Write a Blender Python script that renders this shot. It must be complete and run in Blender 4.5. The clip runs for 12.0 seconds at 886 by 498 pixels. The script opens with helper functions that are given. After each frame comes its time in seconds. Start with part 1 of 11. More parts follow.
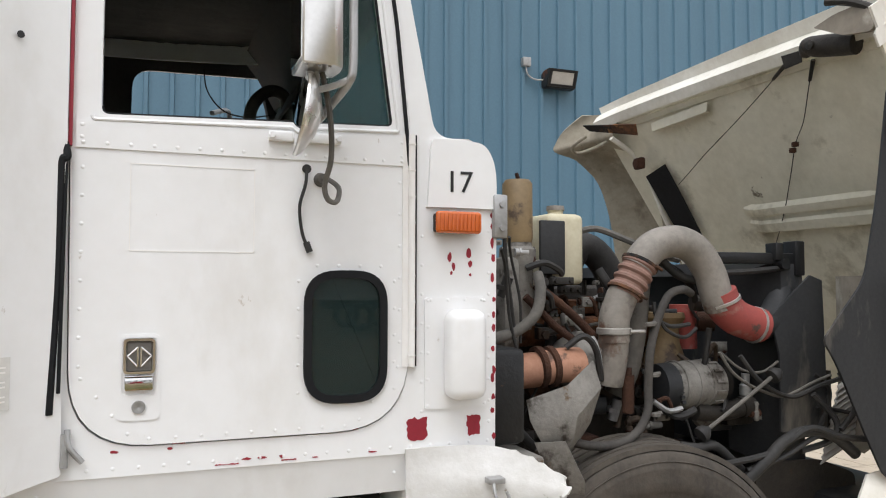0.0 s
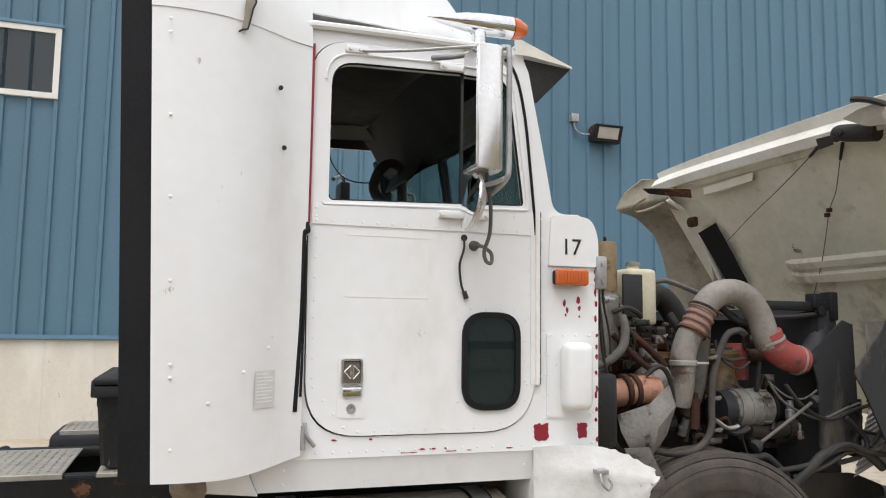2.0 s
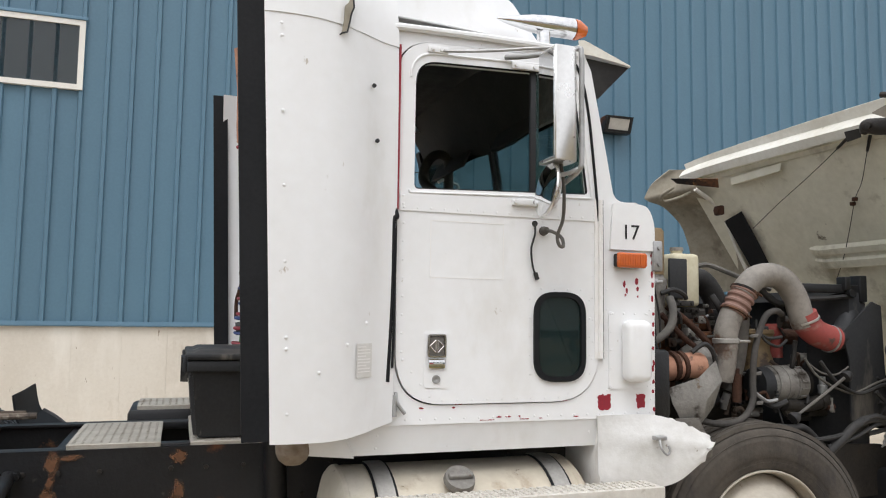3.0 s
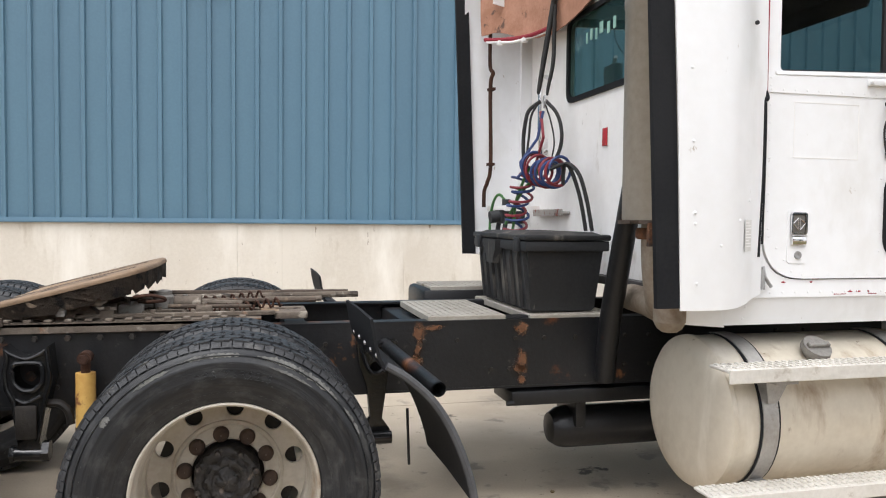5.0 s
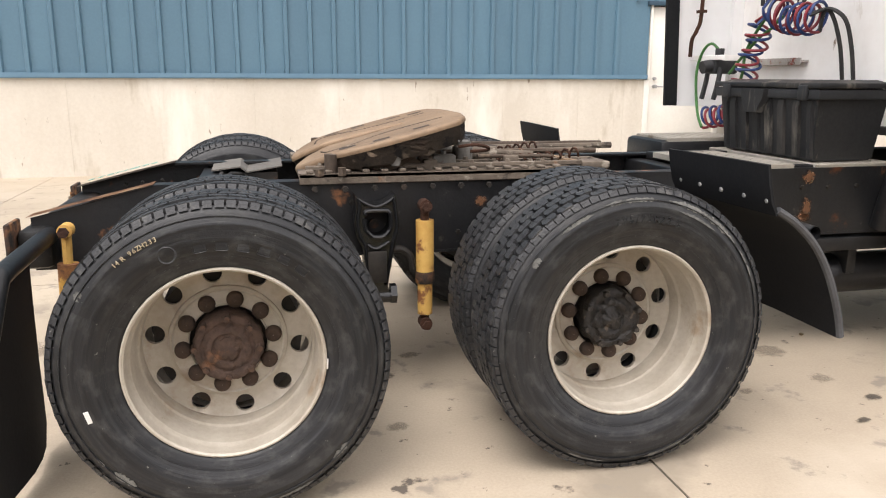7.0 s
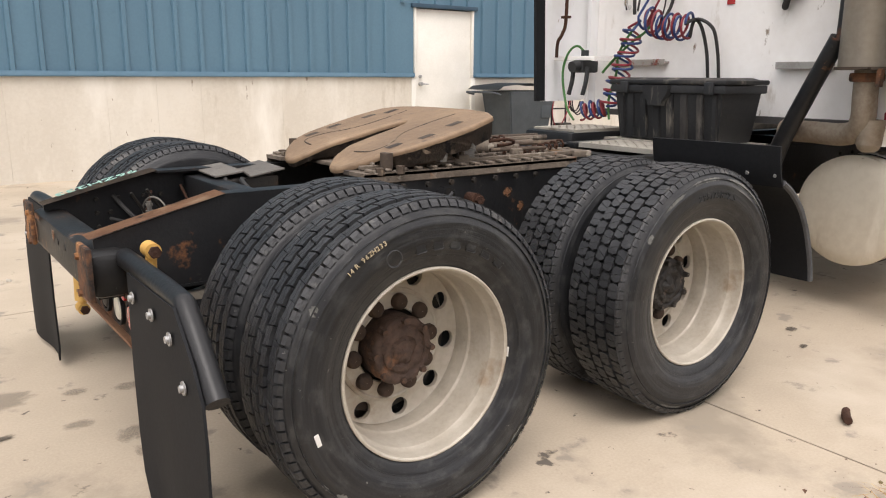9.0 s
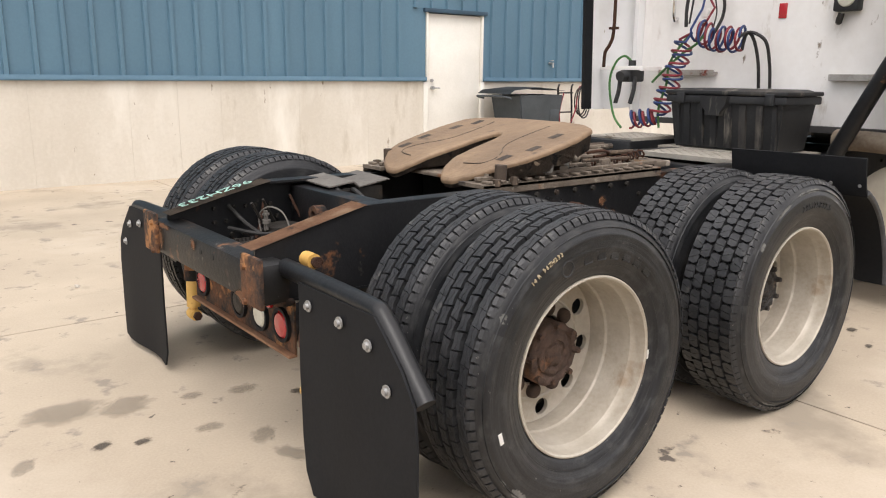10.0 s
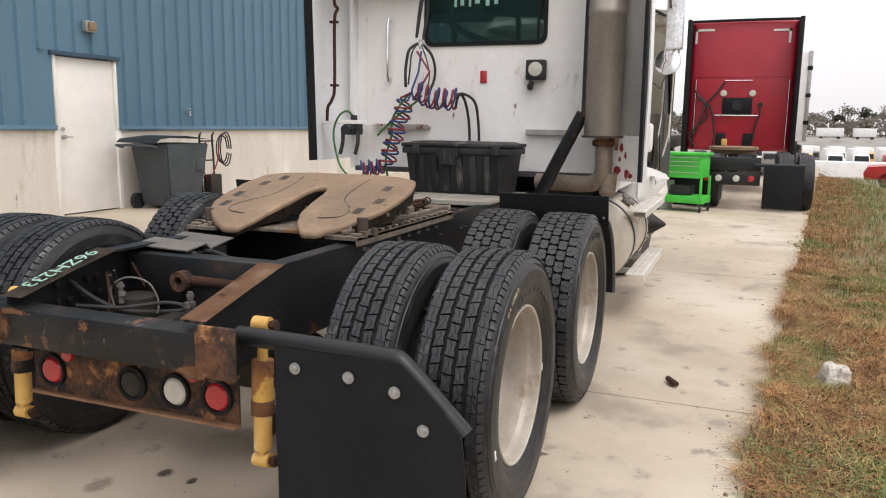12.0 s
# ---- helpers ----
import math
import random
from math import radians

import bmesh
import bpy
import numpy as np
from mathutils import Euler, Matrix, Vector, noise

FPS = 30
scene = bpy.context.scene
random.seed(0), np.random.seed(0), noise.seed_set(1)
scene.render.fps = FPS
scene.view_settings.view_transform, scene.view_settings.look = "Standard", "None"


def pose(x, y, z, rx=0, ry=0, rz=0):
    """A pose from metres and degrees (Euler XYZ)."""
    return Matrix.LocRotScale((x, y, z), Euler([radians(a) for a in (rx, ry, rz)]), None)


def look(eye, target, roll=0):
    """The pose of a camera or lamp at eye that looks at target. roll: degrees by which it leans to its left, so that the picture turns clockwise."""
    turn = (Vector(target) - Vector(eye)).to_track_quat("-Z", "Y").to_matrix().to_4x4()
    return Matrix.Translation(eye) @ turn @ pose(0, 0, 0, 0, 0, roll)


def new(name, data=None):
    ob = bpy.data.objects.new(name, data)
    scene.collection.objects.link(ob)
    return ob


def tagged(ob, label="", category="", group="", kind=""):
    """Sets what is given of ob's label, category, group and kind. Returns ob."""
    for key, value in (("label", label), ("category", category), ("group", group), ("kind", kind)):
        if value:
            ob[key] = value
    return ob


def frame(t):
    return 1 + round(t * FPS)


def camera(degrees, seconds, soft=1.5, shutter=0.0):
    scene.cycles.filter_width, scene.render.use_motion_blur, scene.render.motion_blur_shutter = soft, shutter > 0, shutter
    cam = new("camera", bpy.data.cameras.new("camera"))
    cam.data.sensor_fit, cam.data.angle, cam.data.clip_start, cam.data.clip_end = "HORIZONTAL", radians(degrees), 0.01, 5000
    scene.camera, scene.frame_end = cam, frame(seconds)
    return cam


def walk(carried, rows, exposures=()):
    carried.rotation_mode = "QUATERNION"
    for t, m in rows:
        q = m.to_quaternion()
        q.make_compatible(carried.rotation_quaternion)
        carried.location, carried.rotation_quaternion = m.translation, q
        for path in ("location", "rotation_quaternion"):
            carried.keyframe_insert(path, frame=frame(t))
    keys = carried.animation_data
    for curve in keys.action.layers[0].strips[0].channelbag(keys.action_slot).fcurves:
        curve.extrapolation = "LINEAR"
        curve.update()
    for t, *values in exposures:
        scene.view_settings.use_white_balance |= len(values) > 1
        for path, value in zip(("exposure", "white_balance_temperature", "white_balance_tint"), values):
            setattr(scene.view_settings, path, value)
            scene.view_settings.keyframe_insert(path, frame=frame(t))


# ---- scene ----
cam = camera(60.0, 12.0, 1.1)
PATH = [
    (0, (3.541, -2.081, 1.561), (4.257, -0.215, 1.654), 0.1),
    (0.5, (3.393, -2.308, 1.537), (4.018, -0.419, 1.736), 0.6),
    (1, (3.237, -2.464, 1.559), (3.86, -0.575, 1.762), 0.6),
    (1.5, (3.072, -2.605, 1.546), (3.701, -0.717, 1.748), 0.8),
    (2, (2.958, -2.689, 1.544), (3.59, -0.802, 1.745), 0.8),
    (2.5, (2.813, -2.796, 1.507), (3.448, -0.91, 1.708), 0.8),
    (2.7, (2.734, -2.829, 1.503), (3.374, -0.944, 1.705), 0.8),
    (4.3, (1.776, -2.676, 1.418), (2.412, -0.781, 1.335), 0.8),
    (4.5, (1.669, -2.66, 1.413), (2.27, -0.754, 1.337), 0.8),
    (5, (1.394, -2.646, 1.389), (1.882, -0.708, 1.31), 0.5),
    (5.5, (1.058, -2.596, 1.35), (1.5, -0.656, 1.149), 0.6),
    (6, (0.751, -2.441, 1.335), (1.188, -0.523, 0.971), 0.3),
    (6.5, (0.481, -2.379, 1.34), (0.91, -0.476, 0.899), 0.2),
    (7, (0.138, -2.401, 1.344), (0.582, -0.501, 0.903), 0.2),
    (7.2, (0.056, -2.403, 1.342), (0.494, -0.503, 0.898), -0.1),
    (8.8, (-1.128, -1.992, 1.345), (0.02, -0.414, 0.904), 0.7),
    (9, (-1.237, -1.903, 1.34), (-0.082, -0.331, 0.897), 0.3),
    (9.5, (-1.474, -1.779, 1.371), (-0.311, -0.213, 0.928), 0.3),
    (10, (-1.765, -1.674, 1.399), (-0.565, -0.137, 0.957), 0.5),
    (10.5, (-1.969, -1.526, 1.398), (-0.675, -0.07, 0.946), 0.2),
    (11, (-2.177, -1.339, 1.44), (-0.752, -0.012, 0.985), 0.4),
    (11.2, (-2.309, -1.22, 1.428), (-0.797, 0.014, 0.99), 0.7),
    (11.5, (-2.473, -1.134, 1.45), (-0.824, -0.078, 1.046), 0.8),
    (12, (-2.661, -0.889, 1.453), (-0.825, -0.165, 1.133), 0.8),
]
EXPOSURES = [(0, 0.18, 6200, 11), (0.6, 0.10, 6200, 11), (1.2, 0.13, 6200, 11), (2.7, 0.11, 6200, 11), (4.3, 0.30, 6150, 13), (5.2, 0.50, 6150, 12), (6.5, 0.70, 6500, 14), (8.8, 0.44, 6600, 15), (10.5, 0.48, 6500, 14), (11.5, 0.42, 6400, 14), (12, 0.20, 6400, 14)]
walk(cam, [(t, look(eye, target, roll)) for t, eye, target, roll in PATH], EXPOSURES)

# ---- world ----
world = bpy.data.worlds.new("overcast")
scene.world = world
world.use_nodes = True
wn, wl = world.node_tree.nodes, world.node_tree.links
sky = wn.new("ShaderNodeTexSky")
sky.sky_type, sky.sun_disc = "NISHITA", False
sky.sun_elevation, sky.sun_rotation = radians(60), radians(214)
sky.air_density, sky.dust_density = 1.0, 4.0
fade = wn.new("ShaderNodeHueSaturation")
fade.inputs["Saturation"].default_value = 0.12
wl.new(sky.outputs[0], fade.inputs["Color"])
cloud = wn.new("ShaderNodeMix")
cloud.data_type = "RGBA"
cloud.inputs[0].default_value = 0.72
cloud.inputs[7].default_value = (7.4, 7.3, 7.2, 1)
wl.new(fade.outputs[0], cloud.inputs[6])
# an overcast sky: the zenith about three times as bright as the horizon
geo, up, rise = wn.new("ShaderNodeTexCoord"), wn.new("ShaderNodeSeparateXYZ"), wn.new("ShaderNodeMapRange")
wl.new(geo.outputs["Generated"], up.inputs[0])
wl.new(up.outputs["Z"], rise.inputs["Value"])
rise.inputs["From Min"].default_value, rise.inputs["From Max"].default_value = 0.0, 1.0
rise.inputs["To Min"].default_value, rise.inputs["To Max"].default_value = 0.95, 1.35
dome = wn.new("ShaderNodeVectorMath")
dome.operation = "SCALE"
wl.new(cloud.outputs[2], dome.inputs[0])
wl.new(rise.outputs[0], dome.inputs["Scale"])
wl.new(dome.outputs[0], wn["Background"].inputs["Color"])
wn["Background"].inputs["Strength"].default_value = 0.15
sun = new("sun", bpy.data.lights.new("sun", "SUN"))
sun.data.energy, sun.data.angle, sun.data.color = 1.2, radians(30), (1.0, 0.96, 0.9)
sun.matrix_world = look((0, 0, 20), (6.3, 9.3, 0))
sun.location = (0, 0, 20)


# ---- building tools ----
def finish(bm, name, mat, smooth=38):
    bmesh.ops.recalc_face_normals(bm, faces=bm.faces[:])
    me = bpy.data.meshes.new(name)
    bm.to_mesh(me)
    bm.free()
    me.materials.append(mat)
    if smooth:
        me.shade_smooth()
        me.set_sharp_from_angle(angle=radians(smooth))
    return me


def part(name, bm, mat, parent=None, label="", smooth=38):
    """One mesh object, in world metres, under a thing or a part."""
    ob = new(name, finish(bm, name, mat, smooth))
    if parent is not None:
        ob.parent = parent
        if parent.parent is None:
            ob.matrix_parent_inverse = Matrix.Translation(-parent.location)
    if label:
        tagged(ob, label)
    return ob


def thing(name, label, category, at=(0, 0, 0), group="", kind=""):
    ob = new(name)
    ob.location = at
    ob.empty_display_size = 0.1
    return tagged(ob, label, category, group, kind)


def solid(name, bm, mat, label, category, group="", kind="", smooth=38):
    return tagged(new(name, finish(bm, name, mat, smooth)), label, category, group, kind)


def B():
    return bmesh.new()


def box(bm, x0, x1, y0, y1, z0, z1, bevel=0.0, m=None, seg=2):
    vs = [bm.verts.new((x, y, z)) for x in (x0, x1) for y in (y0, y1) for z in (z0, z1)]
    fs = [bm.faces.new([vs[i] for i in q]) for q in ((0, 1, 3, 2), (4, 6, 7, 5), (0, 4, 5, 1), (2, 3, 7, 6), (0, 2, 6, 4), (1, 5, 7, 3))]
    es = list({e for f in fs for e in f.edges})
    if bevel:
        r = bmesh.ops.bevel(bm, geom=es, offset=bevel, segments=seg, affect="EDGES", profile=0.5)
        vs = list({v for f in r["faces"] for v in f.verts} | {v for v in vs if v.is_valid})
    if m is not None:
        bmesh.ops.transform(bm, matrix=m, verts=vs)
    return bm


def basis(d):
    d = d.normalized()
    a = Vector((0, 0, 1)) if abs(d.z) < 0.9 else Vector((1, 0, 0))
    u = d.cross(a).normalized()
    return u, d.cross(u).normalized()


def ring(bm, c, u, w, r, n, r2=None):
    r2 = r if r2 is None else r2
    return [bm.verts.new(c + u * (r * math.cos(2 * math.pi * i / n)) + w * (r2 * math.sin(2 * math.pi * i / n))) for i in range(n)]


def bridge(bm, a, b):
    n = len(a)
    for i in range(n):
        bm.faces.new((a[i], a[(i + 1) % n], b[(i + 1) % n], b[i]))


def cyl(bm, p, q, r, r2=None, n=20, caps=True):
    p, q = Vector(p), Vector(q)
    u, w = basis(q - p)
    a, b = ring(bm, p, u, w, r, n), ring(bm, q, u, w, r if r2 is None else r2, n)
    bridge(bm, a, b)
    if caps:
        bm.faces.new(a), bm.faces.new(b)
    return bm


def curve(pts, steps=6, closed=False):
    """Catmull-Rom through the points."""
    P = [Vector(p) for p in pts]
    n, out = len(P), []
    for i in range(n if closed else n - 1):
        a, b, c, d = (P[(i + k) % n] if closed else P[min(max(i + k, 0), n - 1)] for k in (-1, 0, 1, 2))
        for s in range(steps):
            t = s / steps
            out.append(0.5 * ((2 * b) + (c - a) * t + (2 * a - 5 * b + 4 * c - d) * t * t + (3 * b - a - 3 * c + d) * t ** 3))
    if not closed:
        out.append(P[-1])
    return out


def tube(bm, pts, r, n=8, steps=6, radii=None, caps=True):
    """A round tube along a smooth line through the points; radii: one per given point."""
    line = curve(pts, steps) if steps else [Vector(p) for p in pts]
    u = None
    last = None
    for i, c in enumerate(line):
        d = (line[min(i + 1, len(line) - 1)] - line[max(i - 1, 0)])
        if d.length < 1e-7:
            continue
        d.normalize()
        if u is None:
            u, w = basis(d)
        u = (u - d * u.dot(d)).normalized()
        w = d.cross(u)
        rr = r
        if radii:
            k = i / max(steps, 1)
            j = min(int(k), len(radii) - 2)
            rr = radii[j] + (radii[j + 1] - radii[j]) * (k - j)
        now = ring(bm, c, u, w, rr, n)
        if last:
            bridge(bm, last, now)
        elif caps:
            bm.faces.new(now)
        last = now
    if caps:
        bm.faces.new(last)
    return bm


def lathe(bm, profile, c, axis=(0, 1, 0), n=48, close=False):
    """Turn (along, radius) pairs round the axis through c."""
    c, d = Vector(c), Vector(axis)
    u, w = basis(d)
    rows = [ring(bm, c + d * a, u, w, max(r, 1e-4), n) for a, r in profile]
    for a, b in zip(rows, rows[1:]):
        bridge(bm, a, b)
    if close:
        bridge(bm, rows[-1], rows[0])
    else:
        for row, pr in ((rows[0], profile[0]), (rows[-1], profile[-1])):
            if pr[1] > 1e-3:
                bm.faces.new(row)
    return bm


def rounded(pts, r, seg=5):
    """A polygon with its corners rounded; r: one radius, or one per corner."""
    n, out = len(pts), []
    for i in range(n):
        p, a, b = Vector(pts[i]), Vector(pts[i - 1]), Vector(pts[(i + 1) % n])
        rr = r[i] if isinstance(r, (list, tuple)) else r
        if rr <= 0:
            out.append(tuple(p))
            continue
        da, db = (a - p), (b - p)
        ka, kb = min(rr, da.length * 0.49), min(rr, db.length * 0.49)
        s, e = p + da.normalized() * ka, p + db.normalized() * kb
        for k in range(seg + 1):
            t = k / seg
            out.append(tuple((1 - t) ** 2 * s + 2 * t * (1 - t) * p + t * t * e))
    return out


def rect(x0, x1, z0, z1):
    return [(x0, z0), (x1, z0), (x1, z1), (x0, z1)]


def plate(bm, outer, holes, place, thick):
    """A sheet with holes: place(u, v, depth) gives the world point; depth runs from 0 to thick."""
    tmp = bmesh.new()
    for loop in [outer, *holes]:
        vs = [tmp.verts.new((p[0], p[1], 0)) for p in loop]
        for i in range(len(vs)):
            tmp.edges.new((vs[i], vs[(i + 1) % len(vs)]))
    bmesh.ops.triangle_fill(tmp, use_beauty=True, use_dissolve=False, edges=tmp.edges[:])
    tmp.verts.index_update()
    front = {v.index: bm.verts.new(place(v.co.x, v.co.y, 0)) for v in tmp.verts}
    back = {v.index: bm.verts.new(place(v.co.x, v.co.y, thick)) for v in tmp.verts}
    for f in tmp.faces:
        ids = [v.index for v in f.verts]
        bm.faces.new([front[i] for i in ids])
        bm.faces.new([back[i] for i in reversed(ids)])
    for e in tmp.edges:
        if len(e.link_faces) == 1:
            a, b = (v.index for v in e.verts)
            bm.faces.new((front[a], front[b], back[b], back[a]))
    tmp.free()
    return bm


def loft(bm, rows, closed=False, caps=False):
    """A skin over rows of points."""
    made = [[bm.verts.new(p) for p in row] for row in rows]
    for a, b in zip(made, made[1:]):
        for i in range(len(a) if closed else len(a) - 1):
            j = (i + 1) % len(a)
            bm.faces.new((a[i], a[j], b[j], b[i]))
    if caps:
        bm.faces.new(made[0]), bm.faces.new(made[-1])
    return bm


def sheet(bm, rows, thick):
    """A skin over rows of points with a thickness."""
    loft(bm, rows)
    bmesh.ops.recalc_face_normals(bm, faces=bm.faces[:])
    bmesh.ops.solidify(bm, geom=bm.faces[:], thickness=thick)
    return bm


def bolt(bm, p, d, r=0.012, h=0.01):
    p, d = Vector(p), Vector(d).normalized()
    cyl(bm, p, p + d * h, r, r * 0.8, n=6)
    return bm


def on_y(y, sign=1):
    return lambda u, v, d: (u, y + sign * d, v)


def on_x(x, sign=1):
    return lambda u, v, d: (x + sign * d, u, v)


def on_z(z, sign=-1):
    return lambda u, v, d: (u, v, z + sign * d)


# ---- materials ----
def mat(name, a, b=None, rough=0.6, metal=0.0, big=1.5, fine=40.0, bump=0.1, amount=0.5, spots=None, streak=0.0, rand=0.0, island=0.0, coat=0.0, rough2=None, spec=0.5):
    """A surface of two colours mixed at two scales; spots: (colour, scale, threshold, softness) for rust, dirt or chips."""
    m = bpy.data.materials.new(name)
    m.use_nodes = True
    N, L = m.node_tree.nodes, m.node_tree.links
    bs = N["Principled BSDF"]
    b = b or tuple(c * 0.75 for c in a)
    co = N.new("ShaderNodeTexCoord")
    src = co.outputs["Object"]
    if streak:
        mp = N.new("ShaderNodeMapping")
        mp.inputs["Scale"].default_value = (1, 1, streak)
        L.new(src, mp.inputs[0])
        src = mp.outputs[0]

    def noise_tex(scale, detail, link=src):
        n = N.new("ShaderNodeTexNoise")
        n.inputs["Scale"].default_value, n.inputs["Detail"].default_value = scale, detail
        n.inputs["Roughness"].default_value = 0.62
        L.new(link, n.inputs["Vector"])
        return n.outputs["Fac"]

    def ramp(fac, lo, hi):
        r = N.new("ShaderNodeMapRange")
        r.inputs["From Min"].default_value, r.inputs["From Max"].default_value = lo, hi
        L.new(fac, r.inputs["Value"])
        return r.outputs[0]

    def mix(fac, c1, c2):
        x = N.new("ShaderNodeMix")
        x.data_type = "RGBA"
        for sock, c in ((x.inputs[6], c1), (x.inputs[7], c2)):
            if isinstance(c, tuple):
                sock.default_value = (*c, 1)
            else:
                L.new(c, sock)
        L.new(fac, x.inputs[0])
        return x.outputs[2]

    f1, f2 = noise_tex(big, 5), noise_tex(fine, 4, co.outputs["Object"])
    add = N.new("ShaderNodeMath")
    add.operation = "MULTIPLY_ADD"
    add.inputs[1].default_value = 0.45
    L.new(f2, add.inputs[0])
    L.new(f1, add.inputs[2])
    fac = ramp(add.outputs[0], 0.725 - 0.19 * amount, 0.725 + 0.19 * amount)
    col = mix(fac, a, b)
    for sp in spots or ():
        c, sc, th, soft = sp
        k = ramp(noise_tex(sc, 6), th, th + soft)
        col = mix(k, col, c)
    if rand:
        oi = N.new("ShaderNodeObjectInfo")
        hs = N.new("ShaderNodeHueSaturation")
        k = N.new("ShaderNodeMapRange")
        k.inputs["To Min"].default_value, k.inputs["To Max"].default_value = 1 - rand, 1 + rand
        L.new(oi.outputs["Random"], k.inputs["Value"])
        L.new(k.outputs[0], hs.inputs["Value"])
        L.new(col, hs.inputs["Color"])
        col = hs.outputs[0]
    if island:
        gi, hs = N.new("ShaderNodeNewGeometry"), N.new("ShaderNodeHueSaturation")
        for sock, lo, hi in (("Value", 1 - island, 1 + island), ("Hue", 0.5 - 0.05 * island, 0.5 + 0.05 * island)):
            k = N.new("ShaderNodeMapRange")
            k.inputs["To Min"].default_value, k.inputs["To Max"].default_value = lo, hi
            L.new(gi.outputs["Random Per Island"], k.inputs["Value"])
            L.new(k.outputs[0], hs.inputs[sock])
        L.new(col, hs.inputs["Color"])
        col = hs.outputs[0]
    L.new(col, bs.inputs["Base Color"])
    rr = N.new("ShaderNodeMapRange")
    rr.inputs["To Min"].default_value, rr.inputs["To Max"].default_value = rough, min(1, rough * 1.35 if rough2 is None else rough2)
    L.new(f1, rr.inputs["Value"])
    L.new(rr.outputs[0], bs.inputs["Roughness"])
    bs.inputs["Metallic"].default_value = metal
    bs.inputs["Specular IOR Level"].default_value = spec
    if coat:
        bs.inputs["Coat Weight"].default_value = coat
    if bump:
        bp = N.new("ShaderNodeBump")
        bp.inputs["Strength"].default_value, bp.inputs["Distance"].default_value = bump, 0.01
        L.new(f2, bp.inputs["Height"])
        L.new(bp.outputs[0], bs.inputs["Normal"])
    return m


def glass(name, tint, alpha=0.25, rough=0.03):
    m = bpy.data.materials.new(name)
    m.use_nodes = True
    N, L = m.node_tree.nodes, m.node_tree.links
    out, bs = N["Material Output"], N["Principled BSDF"]
    bs.inputs["Base Color"].default_value = (*tint, 1)
    bs.inputs["Roughness"].default_value = rough
    bs.inputs["IOR"].default_value = 1.5
    tr, mx = N.new("ShaderNodeBsdfTransparent"), N.new("ShaderNodeMixShader")
    tr.inputs[0].default_value = (0.75, 0.85, 0.82, 1)
    mx.inputs[0].default_value = alpha
    L.new(tr.outputs[0], mx.inputs[1]), L.new(bs.outputs[0], mx.inputs[2]), L.new(mx.outputs[0], out.inputs[0])
    return m


def tyre_mat(name, lo, hi, dust, rough=0.45):
    """Rubber with rings round the wheel's axle, dusty clouds and fine radial scratches."""
    m = bpy.data.materials.new(name)
    m.use_nodes = True
    N, L = m.node_tree.nodes, m.node_tree.links
    bs = N["Principled BSDF"]
    co, sp = N.new("ShaderNodeTexCoord"), N.new("ShaderNodeSeparateXYZ")
    L.new(co.outputs["Object"], sp.inputs[0])

    def op(kind, a, b=None):
        x = N.new("ShaderNodeMath")
        x.operation = kind
        for i, v in enumerate((a, b)):
            if v is None:
                continue
            if isinstance(v, (int, float)):
                x.inputs[i].default_value = v
            else:
                L.new(v, x.inputs[i])
        return x.outputs[0]

    ang = op("ARCTAN2", sp.outputs[2], sp.outputs[0])
    rad = op("SQRT", op("ADD", op("MULTIPLY", sp.outputs[0], sp.outputs[0]), op("MULTIPLY", sp.outputs[2], sp.outputs[2])))

    def cloud_tex(scale, detail, vec):
        n = N.new("ShaderNodeTexNoise")
        n.inputs["Scale"].default_value, n.inputs["Detail"].default_value, n.inputs["Roughness"].default_value = scale, detail, 0.65
        L.new(vec, n.inputs["Vector"])
        return n.outputs["Fac"]

    def polar(kr, ka):
        c = N.new("ShaderNodeCombineXYZ")
        L.new(op("MULTIPLY", rad, kr), c.inputs[0])
        L.new(op("MULTIPLY", ang, ka), c.inputs[1])
        L.new(op("MULTIPLY", sp.outputs[1], 6.0), c.inputs[2])
        return c.outputs[0]

    def ramp(fac, a, b):
        r = N.new("ShaderNodeMapRange")
        r.inputs["From Min"].default_value, r.inputs["From Max"].default_value = a, b
        L.new(fac, r.inputs["Value"])
        return r.outputs[0]

    def mix(fac, c1, c2):
        x = N.new("ShaderNodeMix")
        x.data_type = "RGBA"
        for sock, c in ((x.inputs[6], c1), (x.inputs[7], c2)):
            if isinstance(c, tuple):
                sock.default_value = (*c, 1)
            else:
                L.new(c, sock)
        L.new(fac, x.inputs[0])
        return x.outputs[2]

    rings = cloud_tex(1.0, 4, polar(70.0, 0.9))
    smear = cloud_tex(1.0, 6, polar(26.0, 5.0))
    grain = cloud_tex(110.0, 3, co.outputs["Object"])
    col = mix(ramp(rings, 0.35, 0.68), lo, hi)
    col = mix(ramp(smear, 0.50, 0.74), col, dust)
    col = mix(ramp(cloud_tex(6.0, 6, co.outputs["Object"]), 0.60, 0.72), col, dust)
    col = mix(ramp(cloud_tex(38.0, 4, co.outputs["Object"]), 0.70, 0.73), col, (0.17, 0.168, 0.155))
    L.new(col, bs.inputs["Base Color"])
    L.new(op("ADD", op("MULTIPLY", smear, 0.5), rough - 0.25), bs.inputs["Roughness"])
    bs.inputs["Specular IOR Level"].default_value = 0.45
    bp = N.new("ShaderNodeBump")
    bp.inputs["Strength"].default_value, bp.inputs["Distance"].default_value = 0.35, 0.006
    L.new(op("ADD", rings, op("MULTIPLY", grain, 0.35)), bp.inputs["Height"])
    L.new(bp.outputs[0], bs.inputs["Normal"])
    return m


